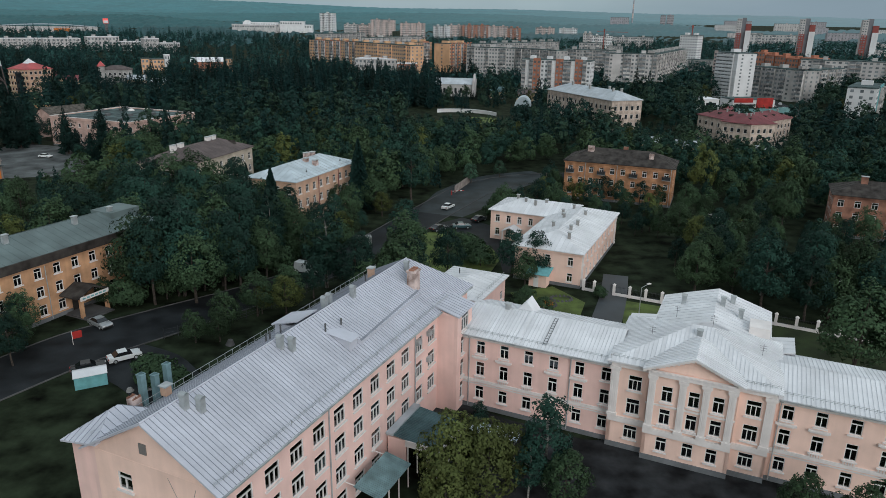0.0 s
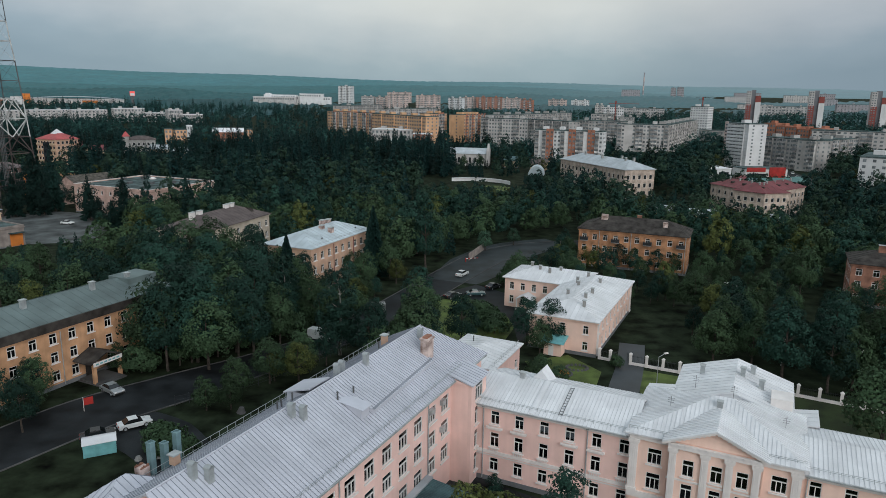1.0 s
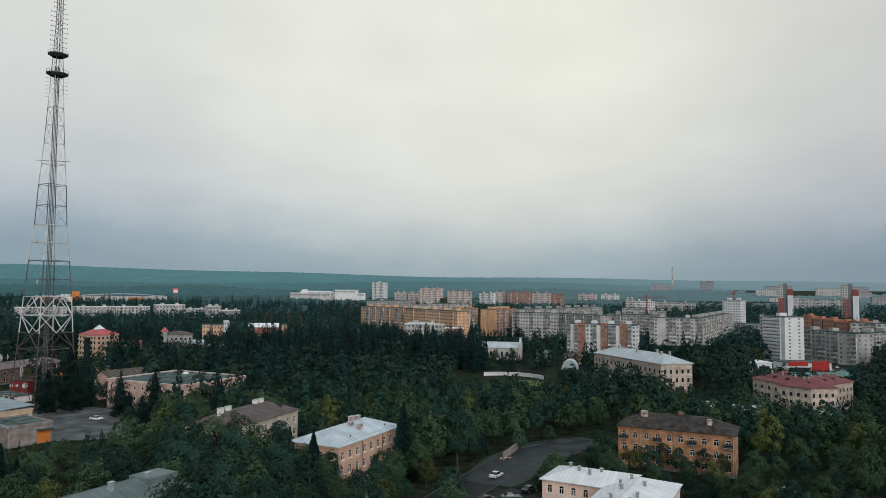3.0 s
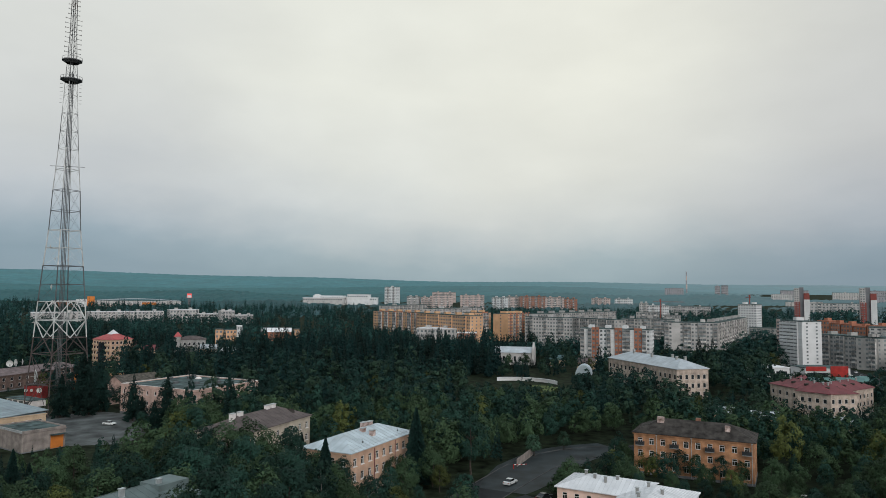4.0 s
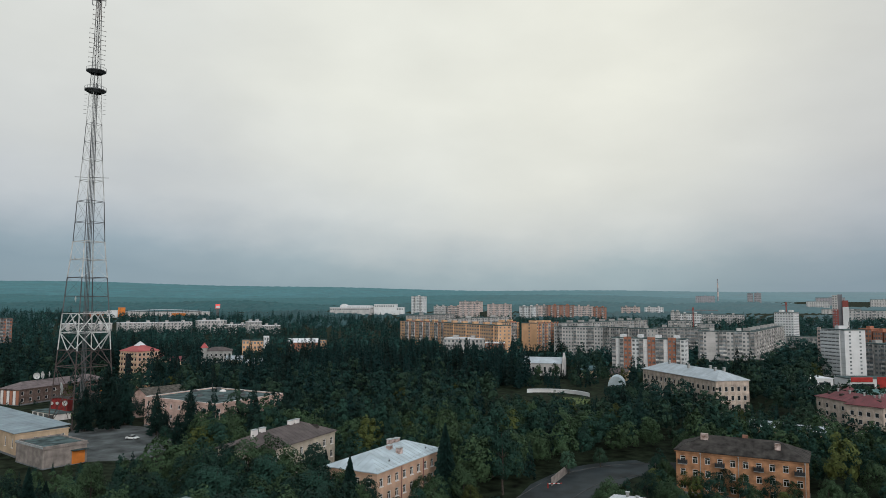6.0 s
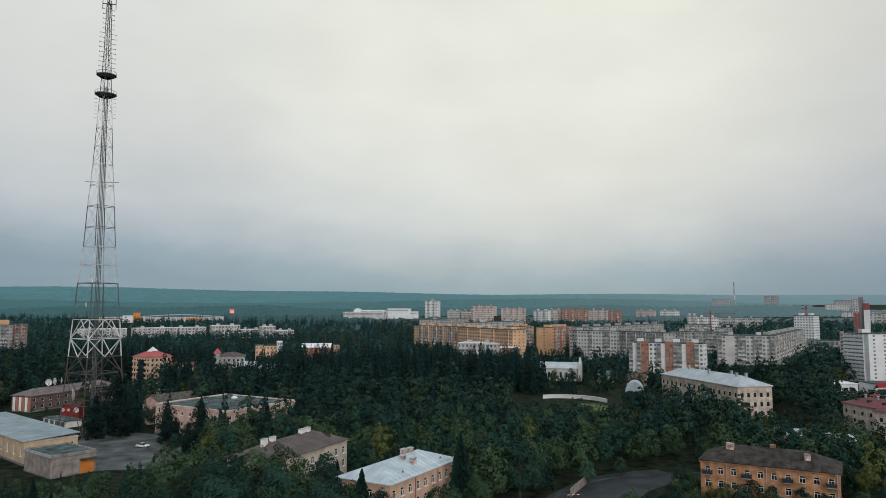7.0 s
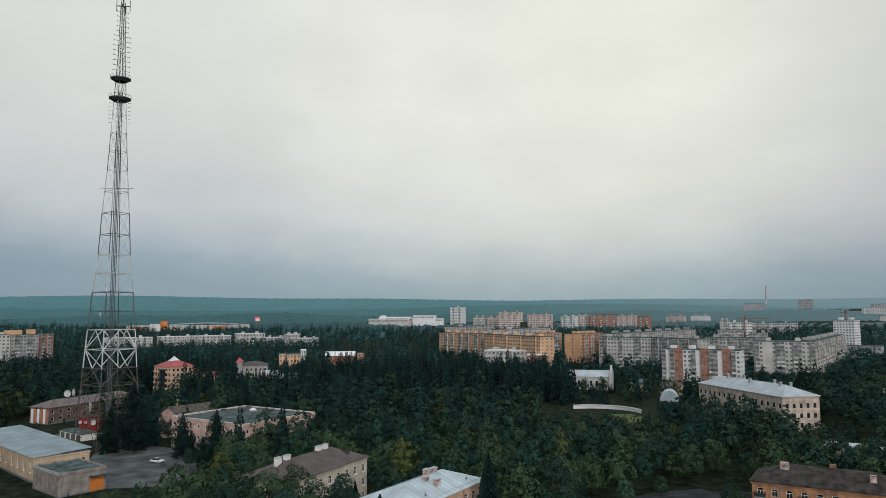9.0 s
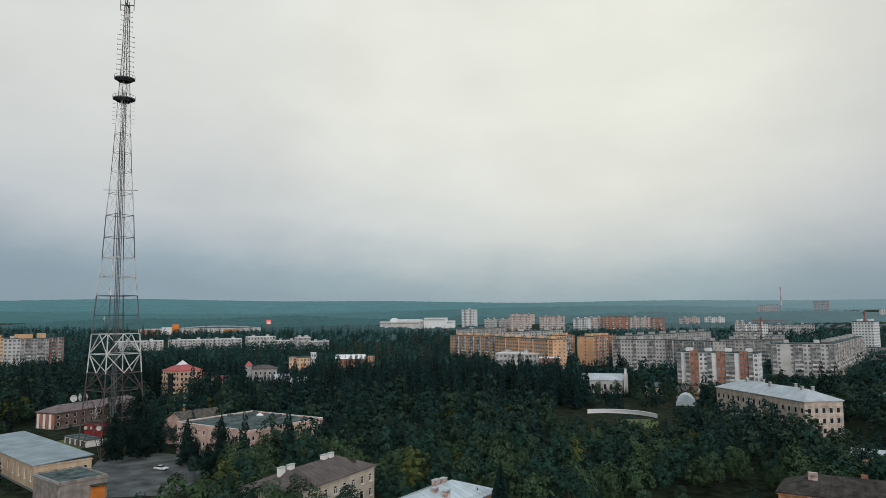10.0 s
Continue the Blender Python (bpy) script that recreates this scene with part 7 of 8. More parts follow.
for x, r in ((-2.9, 0.7), (-0.6, 0.6), (2.6, 1.1)):
    part("panel_dish", Shape().beam((x, -2.52, 3.6), (x, -2.75, 3.6), r, 14), "steel_white", hut)
FOOT.append((-203, 280, 0, 10, 8))
lawn([(-206, 262), (-186, 258), (-184, 272), (-192, 281), (-205, 281)], "small green lawn before the red hut")
big = thing("satellite_dish", at2(-199.4, 283.6, 5.8, 0), "large white satellite dish standing on the red hut", "satellite dish")
part("stand", Shape().beam((-1.0, -0.8, 0), (0, 0, 2.6), 0.12).beam((1.0, -0.8, 0), (0, 0, 2.6), 0.12).beam((0, 1.2, 0), (0, 0, 2.6), 0.12), "steel_dark", big)
dish(big, 0, -0.4, 3.4, 3.0, 128, "reflector")
for x, y, z, r, az in ((-229.5, 312.0, 10.6, 1.7, 150), (-229.8, 308.4, 10.5, 1.5, 200), (-228.9, 315.6, 10.6, 1.4, 120)):
    small = thing("satellite_dish", at2(x, y, z - 1.5, 0), "white satellite dish on the roof of the brown house", "satellite dish", "roof dishes")
    part("stand", Shape().beam((-0.5, 0, 0), (0, 0, 2.6), 0.08).beam((0.5, 0, 0), (0, 0, 2.6), 0.08), "steel_dark", small)
    dish(small, 0, -0.2, 2.7, r, az, "reflector")
frame_ = thing("orange_portal", at2(-188.5, 294, 0, 12), "orange steel portal frame beside the mast", "steel frame")
for x in (0.0, 3.0):
    part("post", Shape().box(x, x + 0.7, -0.3, 0.3, 0, 9.0), "orange", frame_)
part("beam", Shape().box(-0.6, 4.2, -0.35, 0.35, 9.01, 9.8), "orange", frame_)


# Trees
def crown_points(rnd, clumps, leaves, size, height, width, low=0.22, lean=0.0, ruffle=0.28):
    """Leaf triangles of an uneven domed crown: leafy clumps on the ends of boughs, closest at the top, with gaps between."""
    tri = []
    foot = height * low
    mid_z = foot + (height - foot) * 0.36
    radii = np.array((width, width, height * 0.94 - mid_z))
    lobes = [(rnd.random() * 6.283, 0.1 + 0.75 * rnd.random(), 0.80 + 0.38 * rnd.random()) for _ in range(9)]
    for k in range(clumps):
        a = rnd.random() * 2 * math.pi
        up = -0.62 + 1.6 * (k + rnd.random()) / clumps
        up = max(-0.62, min(0.98, up))
        flat = math.sqrt(max(0.02, 1 - up * up))
        way = np.array((math.cos(a) * flat, math.sin(a) * flat, up))
        bulge = 1.0
        near = 9.0
        for la, lu, lb in lobes:
            d = (math.cos(a - la) * -1 + 1) + 1.6 * (up - lu) ** 2
            if d < near:
                near, bulge = d, lb * (1.06 - 0.22 * min(1.0, d))
        deep = 0.60 + 0.34 * math.sqrt(rnd.random())
        c = np.array((lean * (up + 1), 0, mid_z)) + way * radii * bulge * deep * np.array((1, 1, 1.0 if up > 0 else 0.9 * (mid_z - foot) / radii[2]))
        ball = width * (0.15 + 0.13 * rnd.random())
        c[0] *= 1 - 0.36 * max(0.0, up)
        c[1] *= 1 - 0.36 * max(0.0, up)
        for _ in range(leaves):
            u = np.array([rnd.gauss(0, 1) for _ in range(3)])
            u = u / (np.linalg.norm(u) + 1e-6) + 0.5 * way + np.array((0, 0, 0.3))
            u = u / (np.linalg.norm(u) + 1e-6)
            p = c + u * ball * (0.7 + 0.5 * rnd.random()) * np.array((1, 1, 1.0))
            out = 0.55 * u + 0.40 * way + np.array([rnd.gauss(0, ruffle) for _ in range(3)])
            n1 = np.cross(out, np.array([rnd.gauss(0, 1) for _ in range(3)]))
            n2 = np.cross(out, n1)
            n1 *= size * (0.6 + 0.5 * rnd.random()) / (np.linalg.norm(n1) + 1e-6)
            n2 *= size * (0.6 + 0.5 * rnd.random()) / (np.linalg.norm(n2) + 1e-6)
            tri.append((p - n1 * 0.5 - n2 * 0.4, p + n1 * 0.5 - n2 * 0.4, p + n2 * 0.6))
    return np.array(tri)


def spruce_points(rnd, whorls, blades, height, width, broad=1.0):
    """Drooping boughs set all round a stem, longest low down, no two at one height."""
    tri = []
    for k in range(whorls):
        for j in range(blades):
            t = min(0.985, (k + rnd.random() * 1.3) / whorls)
            z = height * (0.10 + 0.9 * t)
            r = width * (1 - t) ** 0.8 * (0.50 + 0.75 * rnd.random()) + 0.12
            a = 2 * math.pi * (j + rnd.random()) / blades
            w = (0.24 + 0.17 * r) * broad
            droop = (0.15 + 0.4 * rnd.random()) * r
            d, q = np.array((math.cos(a), math.sin(a), 0)), np.array((-math.sin(a), math.cos(a), 0))
            lift = np.array((0, 0, 1.0))
            tip, root = d * r + lift * (z - droop), lift * z
            mid_ = root * 0.45 + tip * 0.55
            tri.append((root, mid_ + q * w + lift * 0.15 * w, tip))
            tri.append((root, tip, mid_ - q * w + lift * 0.15 * w))
            tri.append((mid_ + lift * 0.2, mid_ + q * 0.4 * w - lift * (0.5 + 0.25 * r), tip - lift * 0.25))
    return np.array(tri)


def tri_mesh(name, tri, mats, which=None):
    """A mesh from an array of triangles (n, 3, 3)."""
    me = bpy.data.meshes.new(name)
    n = len(tri)
    me.vertices.add(n * 3)
    me.vertices.foreach_set("co", np.ascontiguousarray(tri, dtype=np.float32).reshape(-1))
    me.loops.add(n * 3)
    me.loops.foreach_set("vertex_index", np.arange(n * 3, dtype=np.int32))
    me.polygons.add(n)
    me.polygons.foreach_set("loop_start", np.arange(0, n * 3, 3, dtype=np.int32))
    for m in mats:
        me.materials.append(M[m])
    if which is not None:
        me.polygons.foreach_set("material_index", which.astype(np.int32))
    me.update(calc_edges=True)
    return me


def trunk_shape(rnd, height, r, limbs):
    s = Shape()
    p, k = Vector((0, 0, -0.2)), 5
    pts = [p]
    for i in range(k):
        p = p + Vector((rnd.gauss(0, 0.10), rnd.gauss(0, 0.10), height / k))
        pts.append(p)
    for i in range(k):
        s.beam(pts[i], pts[i + 1], r * (1 - i / k) + 0.03, 7, r * (1 - (i + 1) / k) + 0.03)
    for _ in range(limbs):
        t = 0.3 + 0.6 * rnd.random()
        q = pts[int(t * k)]
        a = rnd.random() * 6.28
        L = height * 0.32 * (1.1 - t)
        s.beam(q, q + Vector((math.cos(a) * L, math.sin(a) * L, L * 0.9)), r * 0.35, 5, 0.02)
    return s


tree_rnd = random.Random(11)
TREES = {}
for kind, leaf, bark, height, width, clumps, leaves, size in (
        ("broad_a", "leaf", "bark", 13.0, 4.4, 130, 30, 0.42), ("broad_b", "leaf_b", "bark", 14.5, 3.9, 130, 30, 0.40),
        ("broad_c", "leaf_d", "bark", 11.0, 3.9, 120, 30, 0.40), ("yellow", "leaf_c", "bark", 11.0, 3.5, 110, 30, 0.38),
        ("birch", "leaf_b", "birch_bark", 14.0, 3.0, 110, 30, 0.38), ("bush", "leaf", "bark", 3.2, 2.1, 70, 22, 0.34)):
    tri = crown_points(tree_rnd, clumps, leaves, size, height, width, 0.05 if kind == "bush" else 0.1)
    TREES[kind] = (tri_mesh("crown", tri, [leaf]), trunk_shape(tree_rnd, height * 0.85, 0.05 if kind == "bush" else 0.22, 9).mesh("trunk", bark), height)
TREES["willow"] = (tri_mesh("crown", crown_points(tree_rnd, 90, 34, 0.42, 10.5, 3.6, 0.08), ["park_leaf"]), TREES["broad_c"][1], 10.5)
tri = spruce_points(tree_rnd, 50, 22, 15.0, 3.0, 0.5)
wide = np.concatenate((crown_points(tree_rnd, 120, 26, 0.40, 15.0, 3.9, 0.06), spruce_points(tree_rnd, 30, 14, 15.6, 3.0, 0.55)))
TREES["pine"] = (tri_mesh("crown", wide, ["needle"]), trunk_shape(tree_rnd, 14.5, 0.24, 0).mesh("trunk", "bark"), 15.0)
TREES["spruce"] = (tri_mesh("crown", tri, ["needle"]), trunk_shape(tree_rnd, 14.5, 0.2, 0).mesh("trunk", "bark"), 15.0)
LABEL = dict(broad_a="broad green deciduous tree with a full crown", broad_b="dark green deciduous tree with a tall crown", broad_c="low deciduous tree with a round crown",
             yellow="deciduous tree whose leaves are turning yellow", birch="slender birch with a loose hanging crown", bush="rounded green bush on open ground", spruce="dark pointed spruce among other trees", willow="rounded pale grey-green willow beside the street", pine="broad dark conifer with a blunt crown")


def tree(kind, x, y, scale=1.0):
    crown, trunk, _ = TREES[kind]
    spin = tree_rnd.random() * 360
    sx = scale * (0.88 + 0.24 * tree_rnd.random())
    t = thing("bush" if kind == "bush" else "tree", at2(x, y, land(x, y), spin) @ Matrix.Diagonal((sx, sx * (0.9 + 0.2 * tree_rnd.random()), scale, 1)), LABEL[kind], "bush" if kind == "bush" else "tree", "bushes" if kind == "bush" else "trees round the buildings")
    part("trunk", trunk, None, t)
    part("crown", crown, None, t)
    return t


def in_box(x, y, b, margin):
    bx, by, deg, lx, ly = b
    a = radians(deg)
    dx, dy = x - bx, y - by
    p, q = dx * math.cos(a) + dy * math.sin(a), -dx * math.sin(a) + dy * math.cos(a)
    return -margin < p < lx + margin and -margin < q < ly + margin


def near_line(x, y, line, half, margin):
    for i, (p, q) in enumerate(zip(line, line[1:])):
        h = (max(half[i], half[i + 1]) if isinstance(half, (list, tuple)) else half) + margin
        d = Vector((q[0] - p[0], q[1] - p[1]))
        t = max(0, min(1, ((x - p[0]) * d.x + (y - p[1]) * d.y) / d.length_squared))
        if (x - p[0] - t * d.x) ** 2 + (y - p[1] - t * d.y) ** 2 < h * h:
            return True
    return False


def in_poly(x, y, poly):
    inside = False
    for (x0, y0), (x1, y1) in zip(poly, [*poly[1:], poly[0]]):
        if (y0 > y) != (y1 > y) and x < (x1 - x0) * (y - y0) / (y1 - y0) + x0:
            inside = not inside
    return inside


def free(x, y, margin=3.0):
    return not (any(in_box(x, y, b, margin) for b in FOOT) or any(near_line(x, y, l, h, margin * 0.6) for l, h in ROADS)
                or any(in_poly(x, y, p) for p in LAWNS + CLEAR + CLEAR_FAR))


# clearings: house fronts, courts and yards that stay open to the camera's view
CLEAR = [
    [(-6, 168), (-1, 185), (4, 202), (12, 217), (28, 225), (34, 214), (27, 198), (22, 186), (14, 170)],
    [(-64, 92), (-52, 88), (-44, 106), (-58, 112)],
    [(-60, 40), (-16, 30), (8, 74), (4, 96), (-12, 100), (-20, 112), (-50, 98)],
    [(-2, 60), (60, 30), (90, 60), (62, 82), (36, 92), (8, 104), (-4, 96)],
    [(5, 98), (24, 96), (46, 92), (50, 104), (40, 112), (45, 146), (36, 150), (8, 160), (-4, 150)],
    [(-168, 240), (-158, 253), (-148, 258), (-134, 246), (-114, 213), (-116, 198), (-134, 194), (-128, 205)],
    [(-196, 246), (-170, 240), (-166, 250), (-178, 262), (-194, 266)],
]
PLANTED = [
    ("broad_b", 70, 102, 1.0), ("broad_b", 76, 97, 1.0), ("broad_a", 82, 91, 1.0), ("broad_b", 88, 97, 1.1), ("broad_b", 80, 105, 1.1), ("broad_a", 72, 111, 1.0), ("broad_b", 64, 113, 1.0), ("broad_b", 58, 118, 0.9), ("broad_a", 93, 88, 1.0), ("broad_b", 50, 122, 0.85),
    ("broad_c", -55, 104.5, 0.5), ("bush", -51.5, 105, 1.6), ("broad_c", -46.5, 108.5, 0.55), ("bush", -44.5, 111.5, 1.7), ("broad_c", -40.5, 114.5, 0.6), ("bush", -37.5, 118, 1.8), ("broad_c", -34.5, 120.5, 0.6), ("bush", -31.5, 124, 1.8), ("broad_c", -29.5, 128, 0.6), ("bush", -26.5, 131, 1.7), ("broad_c", -24.5, 135.5, 0.6), ("bush", -22.0, 140.5, 1.7), ("broad_c", -20.5, 146, 0.6),
    ("broad_b", -47.5, 106, 1.15), ("broad_a", -50.8, 109, 1.2), ("broad_b", -48.5, 113, 1.3), ("broad_b", -44.0, 110, 1.2), ("broad_a", -41.0, 107, 1.0), ("broad_b", -39.0, 115, 1.1), ("broad_b", -35.0, 112, 1.0), ("broad_a", -61, 92, 0.62), ("broad_b", -64, 88, 0.62), ("broad_c", -32.6, 92.5, 0.5), ("yellow", -25.1, 103, 0.68), ("broad_a", -29.5, 102, 0.62),
    ("pine", -113.1, 228.5, 1.12), ("pine", -130.6, 238.5, 0.95), ("pine", -116.0, 225.5, 0.62), ("pine", -126, 236, 0.6), ("pine", -101.5, 241, 0.72), ("pine", -98.0, 246, 0.8), ("pine", -94.5, 251, 0.72), ("broad_b", -104.5, 236, 0.6), ("pine", -91.5, 258, 0.8), ("pine", -89, 264, 0.95), ("broad_b", -118, 222, 0.5), ("broad_a", -109, 231.5, 0.55),
    ("pine", -159.5, 241.6, 1.0), ("pine", -156.8, 250.4, 1.5), ("pine", -161.5, 260.5, 1.15), ("pine", -153, 256, 1.1), ("pine", -163.5, 248.0, 0.75), ("pine", -152.5, 247.5, 0.8), ("broad_b", -149, 262, 0.7),
    ("broad_a", -57.8, 158.5, 1.3), ("broad_a", -63, 157, 1.3), ("birch", -50.5, 165, 1.05), ("birch", -47.0, 161, 0.85), ("broad_b", -37.6, 165, 0.7), ("birch", -35.5, 161.5, 0.75), ("broad_a", -26.6, 165, 0.6), ("broad_c", -24.2, 169, 0.65), ("broad_b", -69, 158, 1.15), ("broad_a", -74, 161, 1.0), ("yellow", -60, 150, 1.05), ("broad_b", -59, 158, 0.75), ("broad_c", -52, 176, 0.5), ("broad_c", -50, 184, 0.55), ("broad_a", -46, 176, 0.5),
    ("broad_c", 38, 185.5, 0.62), ("broad_b", 43, 183, 0.55), ("broad_c", 47, 181.5, 0.6), ("broad_b", 52, 179, 0.52), ("yellow", 35, 187, 0.6), ("broad_c", 56.5, 177.5, 0.6), ("broad_c", 31, 189, 0.7),
    ("broad_b", -44, 128, 1.2), ("broad_a", -50, 130, 1.15), ("broad_b", -38, 124, 1.15), ("broad_a", -46, 138, 1.25), ("broad_b", -40, 134, 1.2), ("birch", -34, 130, 1.1), ("broad_b", -52, 142, 1.25), ("broad_a", -36, 141, 1.1), ("broad_b", -46, 148, 1.25), ("broad_a", -52, 153, 1.2), ("broad_b", -47, 157, 0.8), ("broad_a", -42, 152, 0.9), ("birch", -41, 163, 0.7), ("broad_a", -60, 126, 1.1), ("broad_b", -48, 118, 1.1), ("broad_a", -42, 117, 0.95), ("broad_b", -57, 148, 1.1), ("broad_b", -62, 92, 0.55), ("broad_c", -60, 88, 0.6), ("broad_b", -58, 84, 0.6), ("birch", -24, 147, 0.72), ("birch", -27, 141, 0.7),
    ("broad_a", -25.5, 106, 0.62), ("yellow", -29, 103, 0.5), ("broad_c", -33.0, 97, 0.62), ("broad_c", -36, 92, 0.5), ("broad_b", -22, 110, 0.6), ("bush", -36, 79, 1.3), ("bush", -33, 77, 1.2), ("bush", -38, 81, 1.2),
    ("yellow", -8.5, 131, 0.42), ("broad_c", -9.5, 128, 0.45), ("bush", 2.0, 137, 1.5), ("bush", 5.0, 136, 1.4), ("bush", 7.0, 133, 1.2), ("bush", 3.0, 131, 1.1), ("bush", 7.5, 128, 1.2),
    ("broad_b", 17.6, 121, 0.72), ("broad_c", 15.0, 118, 0.6), ("broad_b", 13.0, 123, 0.7), ("birch", 28.6, 190, 0.6), ("yellow", 27, 186, 0.6),
    ("birch", 10.8, 60.2, 0.80), ("yellow", 1.6, 57.6, 1.0), ("yellow", 4.6, 57.2, 0.95), ("yellow", 7.0, 60.6, 0.72), ("birch", 4.4, 68.2, 0.38), ("birch", 8.9, 58.2, 0.52), ("broad_c", 34.2, 54.6, 0.6), ("broad_c", 38.2, 50.6, 0.78), ("yellow", 0.6, 54, 0.72), ("broad_c", 12.4, 57.5, 0.6),
    ("broad_a", -38, 113, 0.95), ("broad_b", -45, 110, 0.9), ("broad_a", -32.5, 120, 0.9), ("broad_b", -50, 111.5, 0.8), ("broad_b", -20.5, 115, 0.75), ("broad_a", -27, 128, 0.9),
    ("broad_c", 2, 452, 0.75), ("broad_a", 13, 450, 0.72), ("broad_c", 27, 463, 0.8), ("broad_b", -11, 456, 0.9), ("broad_c", -2, 214, 0.8), ("broad_b", -7, 205, 0.85), ("broad_b", -12, 196, 0.9), ("willow", 8.0, 202.1, 0.62), ("willow", 17.1, 211.1, 0.55), ("bush", 15, 170, 1.6), ("bush", 17, 172, 1.6), ("bush", 12.5, 164, 1.4), ("bush", 13.5, 167, 1.4),
    ("bush", 14.5, 111, 0.8), ("bush", 16.5, 105, 0.9), ("bush", 13, 107, 0.9), ("bush", 27.5, 112.4, 0.7),
]


# Vehicles and street things
def car(x, y, deg, paint, label, van=False):
    """A car built of a shaped body, glasshouse, wheels, lamps and bumpers; its nose points along +x."""
    c = thing("van" if van else "car", at2(x, y, 0.02, deg), label, "van" if van else "car", "parked cars")
    L, W = (4.9, 1.9) if van else (4.3, 1.75)
    top = 2.1 if van else 1.42
    if van:
        prof = [(-L / 2, 0.35), (L / 2, 0.35), (L / 2, 0.85), (L / 2 - 0.7, 1.1), (L / 2 - 1.3, top), (-L / 2 + 0.1, top), (-L / 2, 1.2)]
    else:
        prof = [(-L / 2, 0.32), (L / 2, 0.32), (L / 2 + 0.02, 0.6), (L / 2 - 0.15, 0.78), (L / 2 - 1.1, 0.92), (-L / 2 + 0.75, 0.95), (-L / 2 + 0.05, 0.88), (-L / 2 - 0.02, 0.6)]
    n = len(prof)
    s = Shape().add([(px, -W / 2 * (0.94 if z > 0.8 else 1), z) for px, z in prof] + [(px, W / 2 * (0.94 if z > 0.8 else 1), z) for px, z in prof], [tuple(range(n)), tuple(range(n, 2 * n))[::-1]] + [(i, n + i, n + (i + 1) % n, (i + 1) % n) for i in range(n)])
    part("body", s, paint, c)
    if van:
        part("windscreen", Shape().slab([(L / 2 - 0.68, -0.8, 1.14), (L / 2 - 0.68, 0.8, 1.14), (L / 2 - 1.24, 0.75, 2.0), (L / 2 - 1.24, -0.75, 2.0)], (0.03, 0, 0.03)), "car_glass", c)
        for y_ in (-1, 1):
            part("side_window", Shape().box(L / 2 - 2.1, L / 2 - 1.25, y_ * W / 2 * 0.95 - 0.01, y_ * W / 2 * 0.95 + 0.01, 1.25, 1.9), "car_glass", c)
    else:
        a = [(L / 2 - 1.15, 0.90), (L / 2 - 1.85, top - 0.04), (-L / 2 + 1.35, top - 0.04), (-L / 2 + 0.65, 0.93)]
        s = Shape().add([(px, -W / 2 * (0.92 if z < 1 else 0.74), z) for px, z in a] + [(px, W / 2 * (0.92 if z < 1 else 0.74), z) for px, z in a], [(0, 1, 2, 3), (7, 6, 5, 4), (0, 4, 5, 1), (1, 5, 6, 2), (2, 6, 7, 3)])
        part("glasshouse", s, "car_glass", c)
        part("roof_panel", Shape().slab([(L / 2 - 1.8, -W * 0.37, top), (L / 2 - 1.8, W * 0.37, top), (-L / 2 + 1.3, W * 0.37, top), (-L / 2 + 1.3, -W * 0.37, top)], (0, 0, -0.05)), paint, c)
    for wx in (-L / 2 + 0.8, L / 2 - 0.85):
        for wy in (-W / 2 + 0.08, W / 2 - 0.08):
            w = part("wheel", Shape().beam((wx, wy - 0.1, 0.32), (wx, wy + 0.1, 0.32), 0.32, 14), "rubber", c)
            part("rim", Shape().beam((wx, wy - 0.115, 0.32), (wx, wy + 0.115, 0.32), 0.19, 10), "zinc", w)
    for y_ in (-0.6, 0.6):
        part("headlight", Shape().box(L / 2 - 0.05, L / 2 + 0.03, y_ - 0.16, y_ + 0.16, 0.6, 0.74), "pvc", c)
        part("tail_light", Shape().box(-L / 2 - 0.03, -L / 2 + 0.05, y_ - 0.14, y_ + 0.14, 0.65, 0.8), "red", c)
    part("bumper", Shape().box(L / 2 - 0.05, L / 2 + 0.08, -W / 2 + 0.1, W / 2 - 0.1, 0.33, 0.5), "rubber", c)
    return c


for x, y, d, p, l, v in ((-52.4, 97.2, -35, "car_silver", "silver car parked by the entrance porch", False), (-43.9, 86.4, 38, "car_white", "white saloon car parked in the yard", False), (-47.2, 82.9, 30, "car_dark", "dark car parked beside the turquoise container", False),
                         (-25.4, 122.4, -22, "car_white", "white van parked at the kerb", True), (-18.6, 122.2, 30, "car_dark", "dark car parked under trees", False), (1.1, 172, 62, "car_white", "white car driving along the street", False),
                         (-1.0, 152.0, 40, "car_dark", "dark car parked on the drive", False), (4.2, 154.2, 10, "car_blue", "blue-green car parked on the drive", False), (8.5, 160.5, 50, "car_dark", "dark car beside the hedge", False), (72.2, 121.8, 5, "car_white", "white car among the trees", False),
                         (-134.3, 230.4, -10, "car_white", "white car in the broken yard", False), (66, 165, -20, "car_white", "white car glimpsed between trees", False)):
    car(x, y, d, p, l, v)
for i in range(16):
    x, y = 190 + (i % 4) * 7 + rng.uniform(-1, 1), 420 + (i // 4) * 26 + rng.uniform(-4, 4)
    car(x, y, 75 + rng.uniform(-8, 8), rng.choice(("car_white", "car_silver", "car_dark", "car_blue")), "small parked car on the distant broad street", False)

crate = thing("lattice_crate", at2(-17.0, 141.0, 0, 12), "whitish lattice crate at the roadside", "crate")
for z0 in (0.1, 0.75, 1.4):
    for y0 in (-0.9, 0.9):
        part("rail", Shape().box(-1.6, 1.6, y0 - 0.05, y0 + 0.05, z0, z0 + 0.1), "concrete", crate)
for i in range(9):
    for y0 in (-0.9, 0.9):
        part("slat", Shape().box(-1.6 + i * 0.4 - 0.04, -1.6 + i * 0.4 + 0.04, y0 - 0.11, y0 - 0.055, 0, 1.6), "concrete", crate)
